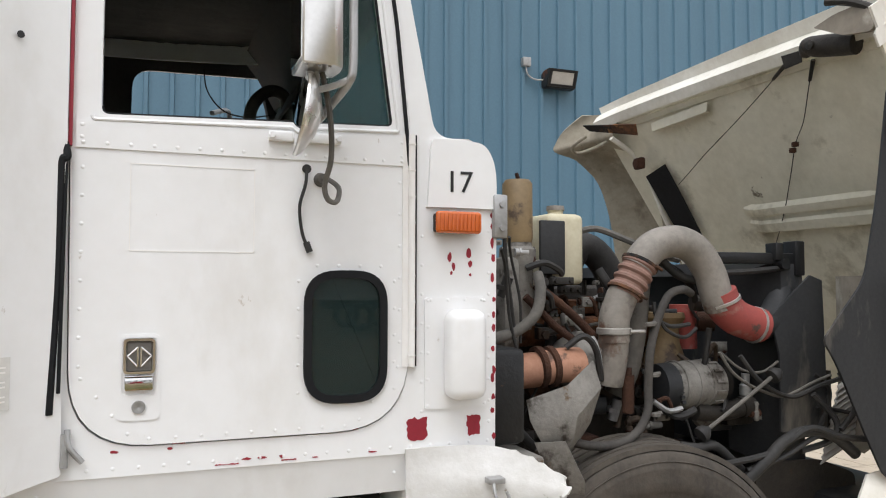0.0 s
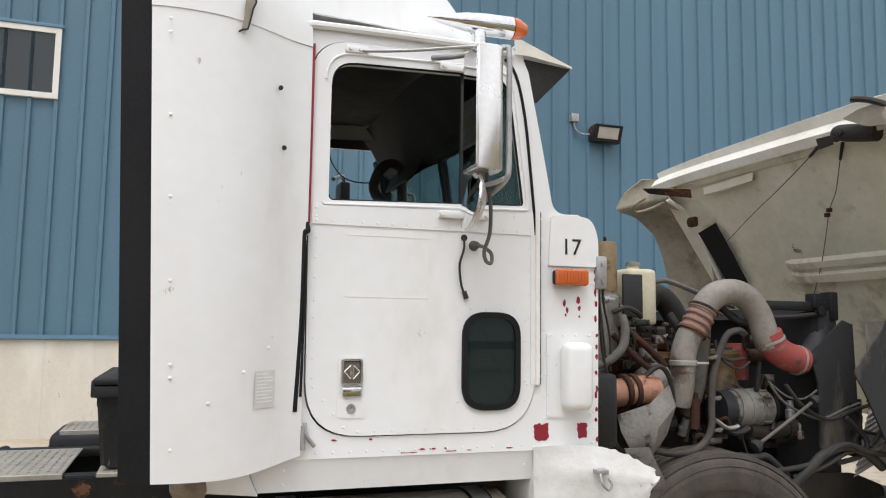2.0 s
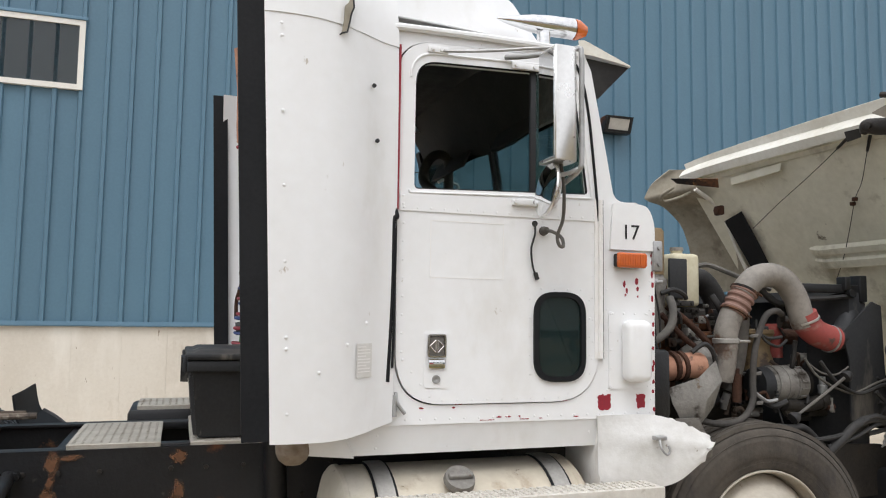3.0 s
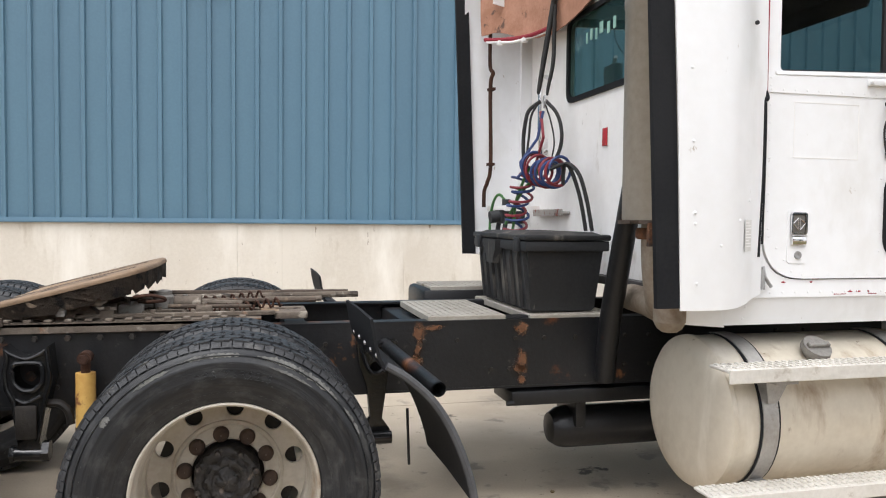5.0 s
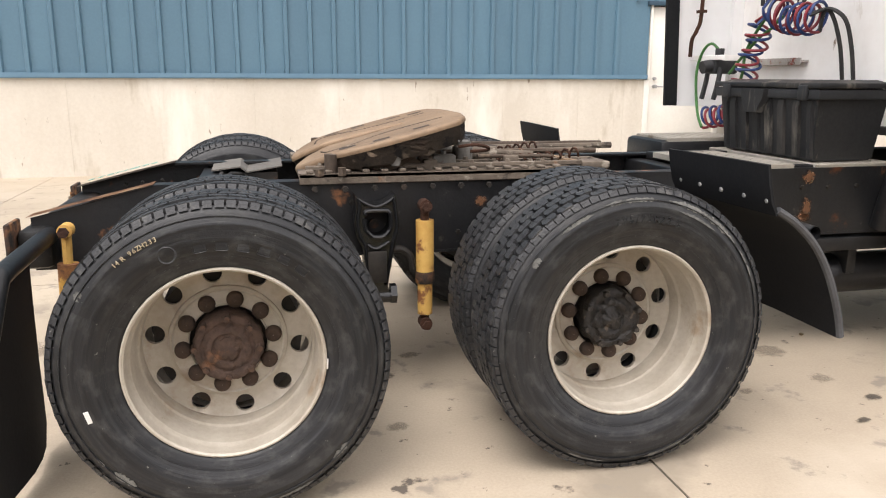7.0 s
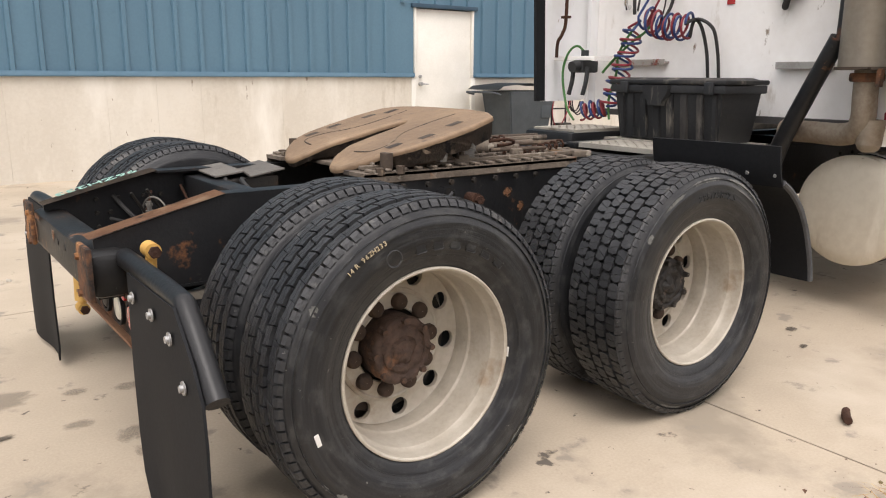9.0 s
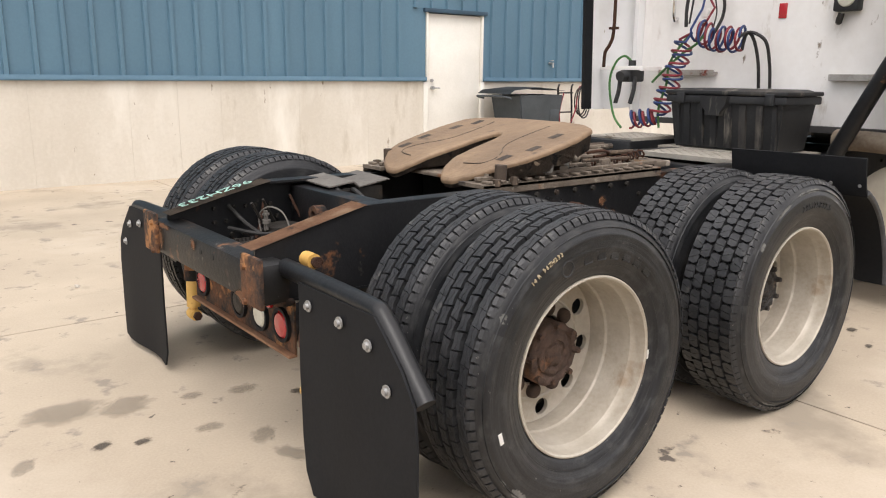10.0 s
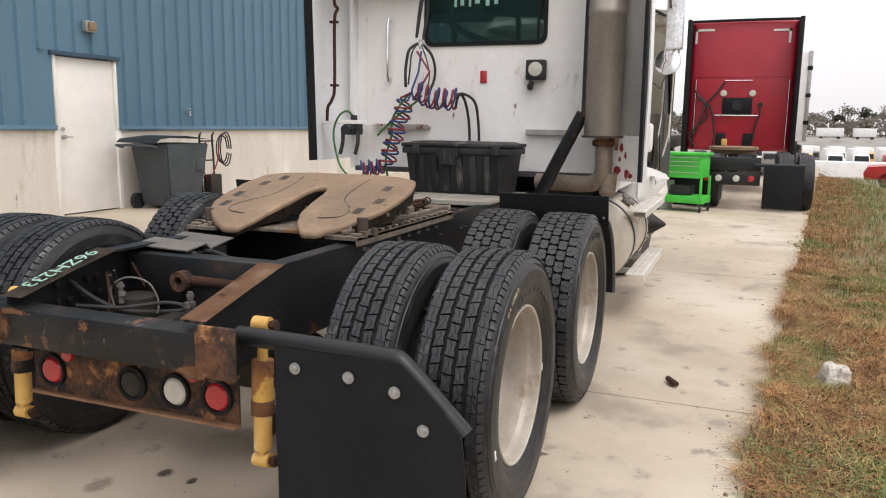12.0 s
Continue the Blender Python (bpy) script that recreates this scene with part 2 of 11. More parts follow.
RUST, RUST2 = (0.10, 0.037, 0.016), (0.215, 0.095, 0.042)
M = {}
M["white"] = mat("white_truck_paint", (0.855, 0.862, 0.868), (0.80, 0.80, 0.795), 0.32, 0, 1.1, 14, 0.03, 0.9, coat=0.25, spots=[((0.72, 0.71, 0.685), 2.2, 0.575, 0.16), ((0.50, 0.455, 0.39), 19, 0.69, 0.04), ((0.62, 0.605, 0.57), 7.0, 0.69, 0.06)], streak=0.5)
M["whitedirty"] = mat("grimy_white_paint", (0.89, 0.88, 0.86), (0.80, 0.78, 0.75), 0.45, 0, 1.6, 16, 0.05, 1.0, spots=[((0.50, 0.45, 0.38), 3.2, 0.625, 0.1), ((0.26, 0.21, 0.16), 11, 0.68, 0.04)], streak=0.4)
M["fendershell"] = mat("grubby_white_fibreglass", (0.74, 0.735, 0.72), (0.60, 0.59, 0.56), 0.5, 0, 3.5, 30, 0.25, 1.0, spots=[((0.46, 0.43, 0.38), 5, 0.60, 0.10), ((0.30, 0.27, 0.22), 16, 0.68, 0.05)])
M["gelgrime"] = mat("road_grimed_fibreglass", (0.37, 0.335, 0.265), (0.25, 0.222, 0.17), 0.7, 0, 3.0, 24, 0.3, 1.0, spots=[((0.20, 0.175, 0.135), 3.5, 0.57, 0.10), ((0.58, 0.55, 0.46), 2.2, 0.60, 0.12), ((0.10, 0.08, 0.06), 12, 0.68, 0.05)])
M["gelcoat"] = mat("weathered_fibreglass", (0.77, 0.74, 0.62), (0.60, 0.57, 0.46), 0.65, 0, 2.2, 24, 0.25, 1.1, spots=[((0.42, 0.385, 0.29), 3.0, 0.58, 0.12), ((0.17, 0.14, 0.10), 6.5, 0.69, 0.05), ((0.74, 0.71, 0.63), 1.4, 0.58, 0.16)])
M["gelwhite"] = mat("chalky_white_edge", (0.82, 0.80, 0.74), (0.66, 0.63, 0.55), 0.6, 0, 3, 30, 0.15, 1.0, spots=[((0.26, 0.21, 0.14), 6.0, 0.67, 0.05)])
M["black"] = mat("black_frame_paint", (0.0075, 0.0080, 0.0092), (0.0150, 0.0152, 0.0160), 0.34, 0, 3, 45, 0.12, 0.9, spots=[((0.05, 0.032, 0.02), 3.0, 0.63, 0.08)], spec=0.4)
M["blackrust"] = mat("rusting_black_paint", (0.0075, 0.0081, 0.0094), (0.0160, 0.0164, 0.0175), 0.36, 0, 3, 45, 0.2, 0.9, spots=[(RUST, 2.4, 0.605, 0.05), (RUST2, 3.2, 0.645, 0.05), ((0.05, 0.045, 0.04), 14, 0.66, 0.06)], spec=0.4)
M["rust"] = mat("rusted_steel", RUST, RUST2, 0.85, 0.1, 6, 60, 0.5, 1.0, spots=[((0.022, 0.019, 0.017), 4.0, 0.53, 0.07), ((0.34, 0.145, 0.05), 9.0, 0.63, 0.06)])
M["darkrust"] = mat("dark_rusted_iron", (0.040, 0.020, 0.014), (0.075, 0.036, 0.022), 0.85, 0.1, 8, 80, 0.6, 1.0, spec=0.3)
M["grease"] = mat("greasy_dark_metal", (0.015, 0.0135, 0.0122), (0.036, 0.031, 0.0255), 0.5, 0.2, 6, 50, 0.3, 1.0, spots=[((0.06, 0.032, 0.018), 6, 0.62, 0.1)], spec=0.4)
M["plastic"] = mat("black_plastic", (0.0165, 0.0180, 0.0205), (0.034, 0.0348, 0.0362), 0.5, 0, 3, 60, 0.1, 1.0, spots=[((0.13, 0.118, 0.10), 4.0, 0.595, 0.10)], streak=0.3, spec=0.35)
M["flap"] = mat("black_rubber_flap", (0.0080, 0.0086, 0.0102), (0.0150, 0.0156, 0.0172), 0.6, 0, 2, 60, 0.08, 0.9, spec=0.2)
M["grayflap"] = mat("worn_grey_rubber", (0.045, 0.046, 0.05), (0.085, 0.086, 0.09), 0.6, 0, 3, 40, 0.1, 0.9)
M["rubber"] = tyre_mat("tyre_rubber", (0.0088, 0.0098, 0.0118), (0.0235, 0.0248, 0.0270), (0.052, 0.0525, 0.0515))
M["tread"] = mat("worn_tread_rubber", (0.0145, 0.0155, 0.0175), (0.033, 0.0342, 0.0365), 0.42, 0, 9, 80, 0.35, 0.8, spots=[((0.085, 0.083, 0.078), 14, 0.60, 0.09), ((0.20, 0.197, 0.185), 30, 0.70, 0.03)], spec=0.5, island=0.12)
M["rim"] = mat("cream_painted_rim", (0.50, 0.46, 0.39), (0.385, 0.34, 0.275), 0.40, 0.12, 4, 50, 0.12, 0.8, spots=[((0.29, 0.225, 0.16), 5, 0.615, 0.1), ((0.12, 0.085, 0.06), 14, 0.68, 0.04)])
M["tank"] = mat("oxidised_aluminium_tank", (0.62, 0.565, 0.46), (0.50, 0.44, 0.345), 0.42, 0.25, 2.0, 22, 0.06, 1.0, spots=[((0.30, 0.215, 0.135), 3.4, 0.585, 0.13), ((0.72, 0.67, 0.57), 2.6, 0.58, 0.1), ((0.16, 0.11, 0.07), 11, 0.67, 0.05)], streak=0.25)
M["channel"] = mat("rust_chipped_zinc", (0.50, 0.47, 0.44), (0.36, 0.33, 0.30), 0.5, 0.4, 6, 60, 0.2, 1.0, spots=[((0.26, 0.07, 0.045), 12, 0.54, 0.05), ((0.09, 0.05, 0.035), 9, 0.62, 0.05)])
M["strap"] = mat("brushed_strap_steel", (0.50, 0.485, 0.46), (0.34, 0.325, 0.30), 0.42, 0.6, 6, 70, 0.08, 1.0, spots=[((0.20, 0.15, 0.10), 7, 0.60, 0.10)])
M["steptread"] = mat("pale_weathered_step", (0.70, 0.675, 0.62), (0.56, 0.53, 0.475), 0.5, 0.25, 5, 60, 0.15, 1.0, spots=[((0.34, 0.29, 0.22), 7, 0.60, 0.10)])
M["alu"] = mat("brushed_aluminium", (0.62, 0.62, 0.61), (0.46, 0.455, 0.44), 0.35, 0.85, 5, 60, 0.1, 0.9)
M["deck"] = mat("aluminium_tread_plate", (0.50, 0.47, 0.41), (0.38, 0.35, 0.30), 0.5, 0.5, 4, 60, 0.2, 0.9, spots=[((0.17, 0.14, 0.10), 4, 0.64, 0.12)])
M["chrome"] = mat("chrome", (0.82, 0.82, 0.82), (0.66, 0.66, 0.66), 0.1, 1.0, 6, 40, 0.03, 0.8)
M["steel"] = mat("galvanised_steel", (0.45, 0.45, 0.45), (0.32, 0.32, 0.31), 0.45, 0.7, 8, 60, 0.1, 0.9)
M["cast"] = mat("grey_cast_alloy", (0.27, 0.258, 0.235), (0.16, 0.15, 0.135), 0.6, 0.3, 7, 60, 0.35, 1.0, spots=[((0.05, 0.041, 0.033), 7, 0.55, 0.08), ((0.13, 0.085, 0.05), 12, 0.62, 0.06)])
M["greypipe"] = mat("grey_painted_pipe", (0.18, 0.165, 0.145), (0.275, 0.25, 0.22), 0.55, 0.1, 5, 40, 0.15, 1.0, spots=[((0.11, 0.06, 0.037), 6, 0.58, 0.08), ((0.055, 0.046, 0.04), 4.5, 0.60, 0.10), ((0.36, 0.33, 0.29), 14, 0.66, 0.05)])
M["greydark"] = mat("sooty_grey_pipe", (0.10, 0.092, 0.082), (0.16, 0.148, 0.13), 0.6, 0.1, 5, 40, 0.15, 1.0, spots=[((0.04, 0.03, 0.025), 6, 0.58, 0.08)])
M["stack"] = mat("dull_heat_shield", (0.37, 0.335, 0.285), (0.26, 0.23, 0.19), 0.38, 0.5, 2.2, 30, 0.05, 1.0, streak=0.2, spots=[((0.26, 0.20, 0.15), 2.6, 0.62, 0.1)])
M["exhaust"] = mat("heat_stained_exhaust", (0.30, 0.255, 0.20), (0.20, 0.145, 0.10), 0.55, 0.35, 5, 40, 0.2, 1.0)
M["redhose"] = mat("red_silicone", (0.36, 0.07, 0.058), (0.25, 0.055, 0.048), 0.6, 0, 4, 50, 0.1, 1.0, spots=[((0.30, 0.19, 0.155), 6, 0.58, 0.1), ((0.10, 0.06, 0.05), 9, 0.64, 0.05)])
M["pinkhose"] = mat("faded_silicone", (0.29, 0.165, 0.13), (0.19, 0.12, 0.095), 0.65, 0, 6, 50, 0.15, 1.0)
M["orange"] = mat("terracotta_duct", (0.47, 0.25, 0.165), (0.34, 0.165, 0.10), 0.65, 0, 7, 50, 0.15, 1.0, spots=[((0.12, 0.07, 0.05), 9, 0.60, 0.06)])
M["amber"] = mat("amber_lens", (0.62, 0.14, 0.02), (0.52, 0.11, 0.02), 0.2, 0, 6, 60, 0.05, 0.8, coat=0.4)
M["redlens"] = mat("red_lens", (0.45, 0.02, 0.025), (0.36, 0.015, 0.02), 0.2, 0, 6, 60, 0.05, 0.8, coat=0.4)
M["frosted"] = mat("dusty_frosted_glass", (0.50, 0.485, 0.445), (0.40, 0.385, 0.35), 0.5, 0, 3, 40, 0.05, 0.9)
M["whitelens"] = mat("clear_lens", (0.62, 0.61, 0.52), (0.5, 0.49, 0.42), 0.2, 0, 6, 60, 0.05, 0.8, coat=0.3)
M["yellow"] = mat("yellow_shock_paint", (0.66, 0.42, 0.12), (0.56, 0.32, 0.08), 0.5, 0, 7, 50, 0.1, 0.9, spots=[((0.20, 0.08, 0.03), 9, 0.61, 0.05), ((0.30, 0.125, 0.04), 4, 0.60, 0.08), ((0.72, 0.56, 0.30), 6, 0.62, 0.08)])
M["jug"] = mat("aged_translucent_plastic", (0.62, 0.58, 0.44), (0.52, 0.47, 0.32), 0.45, 0, 5, 40, 0.05, 0.9)
M["filter"] = mat("tan_filter_paint", (0.26, 0.185, 0.095), (0.17, 0.118, 0.062), 0.5, 0, 6, 40, 0.15, 1.0, spots=[((0.075, 0.05, 0.033), 8, 0.575, 0.07), ((0.34, 0.27, 0.16), 5, 0.62, 0.08)])
M["fifth"] = mat("greasy_rusted_plate", (0.275, 0.185, 0.112), (0.185, 0.125, 0.078), 0.5, 0.1, 3.0, 34, 0.35, 1.0, spots=[((0.335, 0.235, 0.145), 2.2, 0.55, 0.12), ((0.11, 0.078, 0.052), 8, 0.62, 0.07), ((0.30, 0.135, 0.055), 3.6, 0.63, 0.07)])
M["ink"] = mat("black_ink", (0.015, 0.015, 0.016), None, 0.6, 0, 5, 40, 0.0, 0.5)
M["chalk"] = mat("yellow_chalk", (0.52, 0.43, 0.29), None, 0.9, 0, 5, 40, 0.0, 0.5)
M["greenchalk"] = mat("green_paint_marker", (0.30, 0.50, 0.43), None, 0.8, 0, 5, 40, 0.0, 0.5)
M["redchip"] = mat("exposed_red_paint", (0.30, 0.015, 0.03), (0.24, 0.012, 0.025), 0.5, 0, 6, 40, 0.05, 0.8)
M["paper"] = mat("faded_paper_label", (0.72, 0.71, 0.68), (0.62, 0.61, 0.58), 0.8, 0, 6, 40, 0.0, 0.8)
M["interior"] = mat("dark_cab_vinyl", (0.05, 0.049, 0.050), (0.075, 0.072, 0.07), 0.7, 0, 5, 50, 0.2, 0.9)
M["liner"] = mat("quilted_headliner", (0.085, 0.084, 0.085), (0.060, 0.059, 0.06), 0.75, 0, 5, 50, 0.2, 0.9)
M["hose_blue"] = mat("blue_air_hose", (0.022, 0.05, 0.17), None, 0.45, 0, 9, 40, 0.0, 0.6)
M["hose_red"] = mat("red_air_hose", (0.23, 0.025, 0.035), None, 0.45, 0, 9, 40, 0.0, 0.6)
M["hose_green"] = mat("green_cable", (0.05, 0.17, 0.04), None, 0.5, 0, 9, 40, 0.0, 0.6)
M["hose_black"] = mat("black_rubber_hose", (0.012, 0.012, 0.012), (0.032, 0.03, 0.028), 0.6, 0, 9, 60, 0.1, 0.8)
M["hose_dusty"] = mat("dusty_black_hose", (0.035, 0.032, 0.029), (0.075, 0.068, 0.06), 0.7, 0, 9, 60, 0.15, 0.9)
M["hose_grey"] = mat("dusty_rubber_hose", (0.085, 0.08, 0.072), (0.14, 0.13, 0.115), 0.7, 0, 9, 60, 0.1, 0.8)
M["glassdark"] = glass("tinted_window_glass", (0.02, 0.034, 0.034), 0.7, 0.02)
M["glasscab"] = glass("green_tinted_cab_glass", (0.02, 0.05, 0.045), 0.35)
M["glasswin"] = glass("grey_window_glass", (0.05, 0.06, 0.065), 0.8)
M["mirrorshell"] = mat("polished_steel_shell", (0.80, 0.79, 0.77), (0.70, 0.69, 0.67), 0.22, 0.85, 5, 60, 0.03, 0.8, rough2=0.34)
M["mirror"] = mat("mirror_glass", (0.85, 0.86, 0.87), None, 0.02, 1.0, 5, 40, 0.0, 0.5, rough2=0.03)
M["blue"] = mat("blue_metal_siding", (0.099, 0.194, 0.264), (0.083, 0.164, 0.230), 0.42, 0.0, 0.7, 30, 0.03, 0.9, rand=0.035, spots=[((0.132, 0.243, 0.318), 1.2, 0.60, 0.2)], streak=0.12)
M["bluetrim"] = mat("blue_metal_trim", (0.12, 0.225, 0.315), (0.10, 0.195, 0.28), 0.42, 0, 2, 30, 0.03, 0.9)
M["bluedark"] = mat("dark_blue_trim", (0.03, 0.07, 0.11), None, 0.5, 0, 2, 30, 0.03, 0.9)
M["stem"] = mat("cast_concrete_wall", (0.65, 0.61, 0.535), (0.57, 0.525, 0.45), 0.85, 0, 0.9, 30, 0.12, 0.8, spots=[((0.44, 0.39, 0.31), 2.0, 0.59, 0.12), ((0.77, 0.74, 0.67), 0.8, 0.53, 0.14), ((0.30, 0.25, 0.19), 11, 0.67, 0.04)], streak=0.3)
M["slab"] = mat("broomed_concrete", (0.495, 0.418, 0.318), (0.39, 0.324, 0.245), 0.78, 0, 0.6, 90, 0.15, 0.9, spots=[((0.545, 0.475, 0.38), 0.35, 0.53, 0.15), ((0.31, 0.262, 0.20), 1.1, 0.565, 0.10), ((0.29, 0.25, 0.20), 4.5, 0.605, 0.06), ((0.12, 0.10, 0.08), 2.6, 0.665, 0.03), ((0.13, 0.108, 0.085), 14, 0.67, 0.03)])
def stain_mat(name, colour, weight):
    """A stain with a frayed soft edge."""
    m = mat(name, colour, None, 0.75, 0, 3, 60, 0.05, 0.8)
    N, L = m.node_tree.nodes, m.node_tree.links
    co, ln, nz = N.new("ShaderNodeTexCoord"), N.new("ShaderNodeVectorMath"), N.new("ShaderNodeTexNoise")
    ln.operation = "LENGTH"
    nz.inputs["Scale"].default_value, nz.inputs["Detail"].default_value = 2.6, 6
    L.new(co.outputs["Object"], ln.inputs[0])
    oi, sh = N.new("ShaderNodeObjectInfo"), N.new("ShaderNodeVectorMath")
    L.new(co.outputs["Object"], sh.inputs[0])
    L.new(oi.outputs["Location"], sh.inputs[1])
    L.new(sh.outputs[0], nz.inputs["Vector"])
    ad, mr = N.new("ShaderNodeMath"), N.new("ShaderNodeMapRange")
    ad.operation = "MULTIPLY_ADD"
    ad.inputs[1].default_value = 1.1
    L.new(nz.outputs["Fac"], ad.inputs[0])
    L.new(ln.outputs["Value"], ad.inputs[2])
    mr.inputs["From Min"].default_value, mr.inputs["From Max"].default_value = 1.0, 1.32
    mr.inputs["To Min"].default_value, mr.inputs["To Max"].default_value = weight, 0.0
    L.new(ad.outputs[0], mr.inputs["Value"])
    tr, mx = N.new("ShaderNodeBsdfTransparent"), N.new("ShaderNodeMixShader")
    L.new(mr.outputs[0], mx.inputs[0]), L.new(tr.outputs[0], mx.inputs[1]), L.new(N["Principled BSDF"].outputs[0], mx.inputs[2])
    L.new(mx.outputs[0], N["Material Output"].inputs[0])
    return m


M["rustbloom"] = stain_mat("rust_bloom", (0.185, 0.088, 0.042), 0.8)
M["oil"] = stain_mat("old_oil", (0.065, 0.055, 0.046), 0.65)
M["damp"] = stain_mat("damp_mark", (0.26, 0.225, 0.18), 0.38)
M["joint"] = mat("joint_sealant", (0.07, 0.06, 0.05), None, 0.9, 0, 5, 40, 0.1, 0.5)
M["earth"] = mat("dry_earth", (0.24, 0.165, 0.10), (0.15, 0.13, 0.06), 0.95, 0, 1.1, 30, 0.5, 1.0, spots=[((0.085, 0.115, 0.03), 0.9, 0.53, 0.16), ((0.34, 0.28, 0.19), 2.2, 0.64, 0.12)])
M["door"] = mat("white_steel_door", (0.78, 0.76, 0.70), (0.70, 0.68, 0.62), 0.5, 0, 2, 30, 0.02, 0.9)
M["bin"] = mat("blue_grey_bin_plastic", (0.055, 0.066, 0.074), (0.040, 0.049, 0.056), 0.55, 0, 3, 40, 0.05, 0.9)
M["redtruck"] = mat("red_truck_paint", (0.40, 0.012, 0.028), (0.33, 0.010, 0.022), 0.35, 0, 1.5, 20, 0.02, 0.9, coat=0.2)
M["greencart"] = mat("lime_green_paint", (0.06, 0.52, 0.055), (0.05, 0.44, 0.045), 0.4, 0, 4, 40, 0.02, 0.8)
M["trailer"] = mat("white_trailer_skin", (0.76, 0.76, 0.75), (0.66, 0.66, 0.65), 0.5, 0, 1.5, 20, 0.02, 0.9)
M["grassdry"] = mat("dry_grass_blade", (0.39, 0.205, 0.085), (0.22, 0.11, 0.048), 0.9, 0, 5, 60, 0.0, 0.8, spots=[((0.22, 0.20, 0.07), 1.4, 0.54, 0.1), ((0.42, 0.31, 0.17), 9, 0.56, 0.1)], island=0.55)
M["grassgreen"] = mat("green_grass_blade", (0.12, 0.165, 0.045), (0.18, 0.195, 0.07), 0.9, 0, 3, 60, 0.0, 0.9, spots=[((0.28, 0.20, 0.09), 2.0, 0.60, 0.1)], island=0.5)
M["bark"] = mat("grey_bark", (0.16, 0.135, 0.115), (0.11, 0.095, 0.08), 0.9, 0, 3, 60, 0.2, 0.9)
M["gravelbank"] = mat("grey_gravel_bank", (0.30, 0.285, 0.26), (0.22, 0.21, 0.19), 0.9, 0, 0.12, 2, 0.2, 1.0, spots=[((0.17, 0.15, 0.10), 0.2, 0.56, 0.1)])
M["twiggrey"] = mat("bare_grey_twigs", (0.20, 0.18, 0.15), (0.14, 0.125, 0.10), 0.9, 0, 2, 60, 0.0, 1.0)
M["leafdry"] = mat("autumn_leaf", (0.19, 0.155, 0.115), (0.15, 0.12, 0.09), 0.9, 0, 2, 60, 0.0, 1.0)
M["leafgreen"] = mat("dark_evergreen_leaf", (0.05, 0.065, 0.04), (0.075, 0.08, 0.05), 0.9, 0, 2, 60, 0.0, 1.0)
M["stone"] = mat("pale_rock", (0.62, 0.58, 0.51), (0.46, 0.42, 0.36), 0.95, 0, 9, 60, 1.0, 1.0, spots=[((0.20, 0.165, 0.13), 16, 0.60, 0.06), ((0.30, 0.24, 0.17), 6, 0.60, 0.1)])
M["hubrust"] = mat("rusted_hub_crust", (0.095, 0.058, 0.042), (0.045, 0.029, 0.022), 0.75, 0.1, 14, 60, 0.6, 0.9, spots=[((0.17, 0.085, 0.045), 10, 0.58, 0.1)])
# clean rubber taken near black: the shade inside the tread grooves is in its colour
M["groove"] = mat("shaded_groove_rubber", (0.006, 0.0062, 0.0066), (0.011, 0.0112, 0.0116), 0.8, 0, 12, 60, 0.2, 0.9)
M["hubgrease"] = mat("black_grease_crust", (0.009, 0.0083, 0.008), (0.028, 0.024, 0.021), 0.45, 0.1, 16, 60, 0.7, 0.9, spots=[((0.11, 0.085, 0.065), 22, 0.62, 0.05)])
M["rustyellow"] = mat("rust_eaten_yellow_paint", (0.42, 0.19, 0.055), (0.17, 0.075, 0.035), 0.75, 0, 8, 50, 0.4, 0.8, spots=[((0.62, 0.36, 0.08), 6, 0.56, 0.05), ((0.05, 0.03, 0.022), 9, 0.60, 0.06)])

M["rustmix"] = mat("flaking_rust_over_black", (0.020, 0.017, 0.015), (0.16, 0.07, 0.032), 0.8, 0.1, 6, 40, 0.5, 0.7, spots=[((0.36, 0.17, 0.065), 7.0, 0.57, 0.07), ((0.012, 0.011, 0.011), 3.2, 0.56, 0.05), ((0.42, 0.30, 0.19), 12, 0.68, 0.05)])
M["skirt"] = mat("grease_caked_casting", (0.085, 0.062, 0.045), (0.035, 0.027, 0.021), 0.6, 0.1, 9, 60, 0.6, 1.0, spots=[((0.20, 0.155, 0.11), 10, 0.60, 0.06), ((0.013, 0.012, 0.011), 12, 0.58, 0.06), ((0.30, 0.27, 0.225), 20, 0.67, 0.04)])
M["dustysteel"] = mat("dust_caked_steel", (0.19, 0.155, 0.12), (0.095, 0.075, 0.058), 0.7, 0.15, 6, 50, 0.45, 1.0, spots=[((0.37, 0.33, 0.27), 10, 0.57, 0.07), ((0.045, 0.036, 0.03), 7, 0.585, 0.06), ((0.22, 0.10, 0.045), 5, 0.62, 0.06)])
M["tanrust"] = mat("tan_surface_rust", (0.31, 0.175, 0.10), (0.20, 0.10, 0.055), 0.85, 0.1, 5, 50, 0.4, 1.0, spots=[((0.06, 0.04, 0.03), 6, 0.64, 0.06), ((0.37, 0.25, 0.16), 4, 0.58, 0.1)])
M["brownrust"] = mat("grease_brown_casting", (0.10, 0.072, 0.05), (0.055, 0.04, 0.03), 0.65, 0.15, 6, 50, 0.4, 1.0, spots=[((0.19, 0.14, 0.095), 7, 0.58, 0.08), ((0.18, 0.08, 0.035), 9, 0.62, 0.06), ((0.33, 0.29, 0.23), 12, 0.645, 0.05)])
M["dustytread"] = mat("dust_covered_tread", (0.090, 0.077, 0.062), (0.045, 0.039, 0.033), 0.85, 0, 6, 60, 0.2, 1.0, spots=[((0.035, 0.032, 0.03), 5, 0.60, 0.1)], streak=0.3)
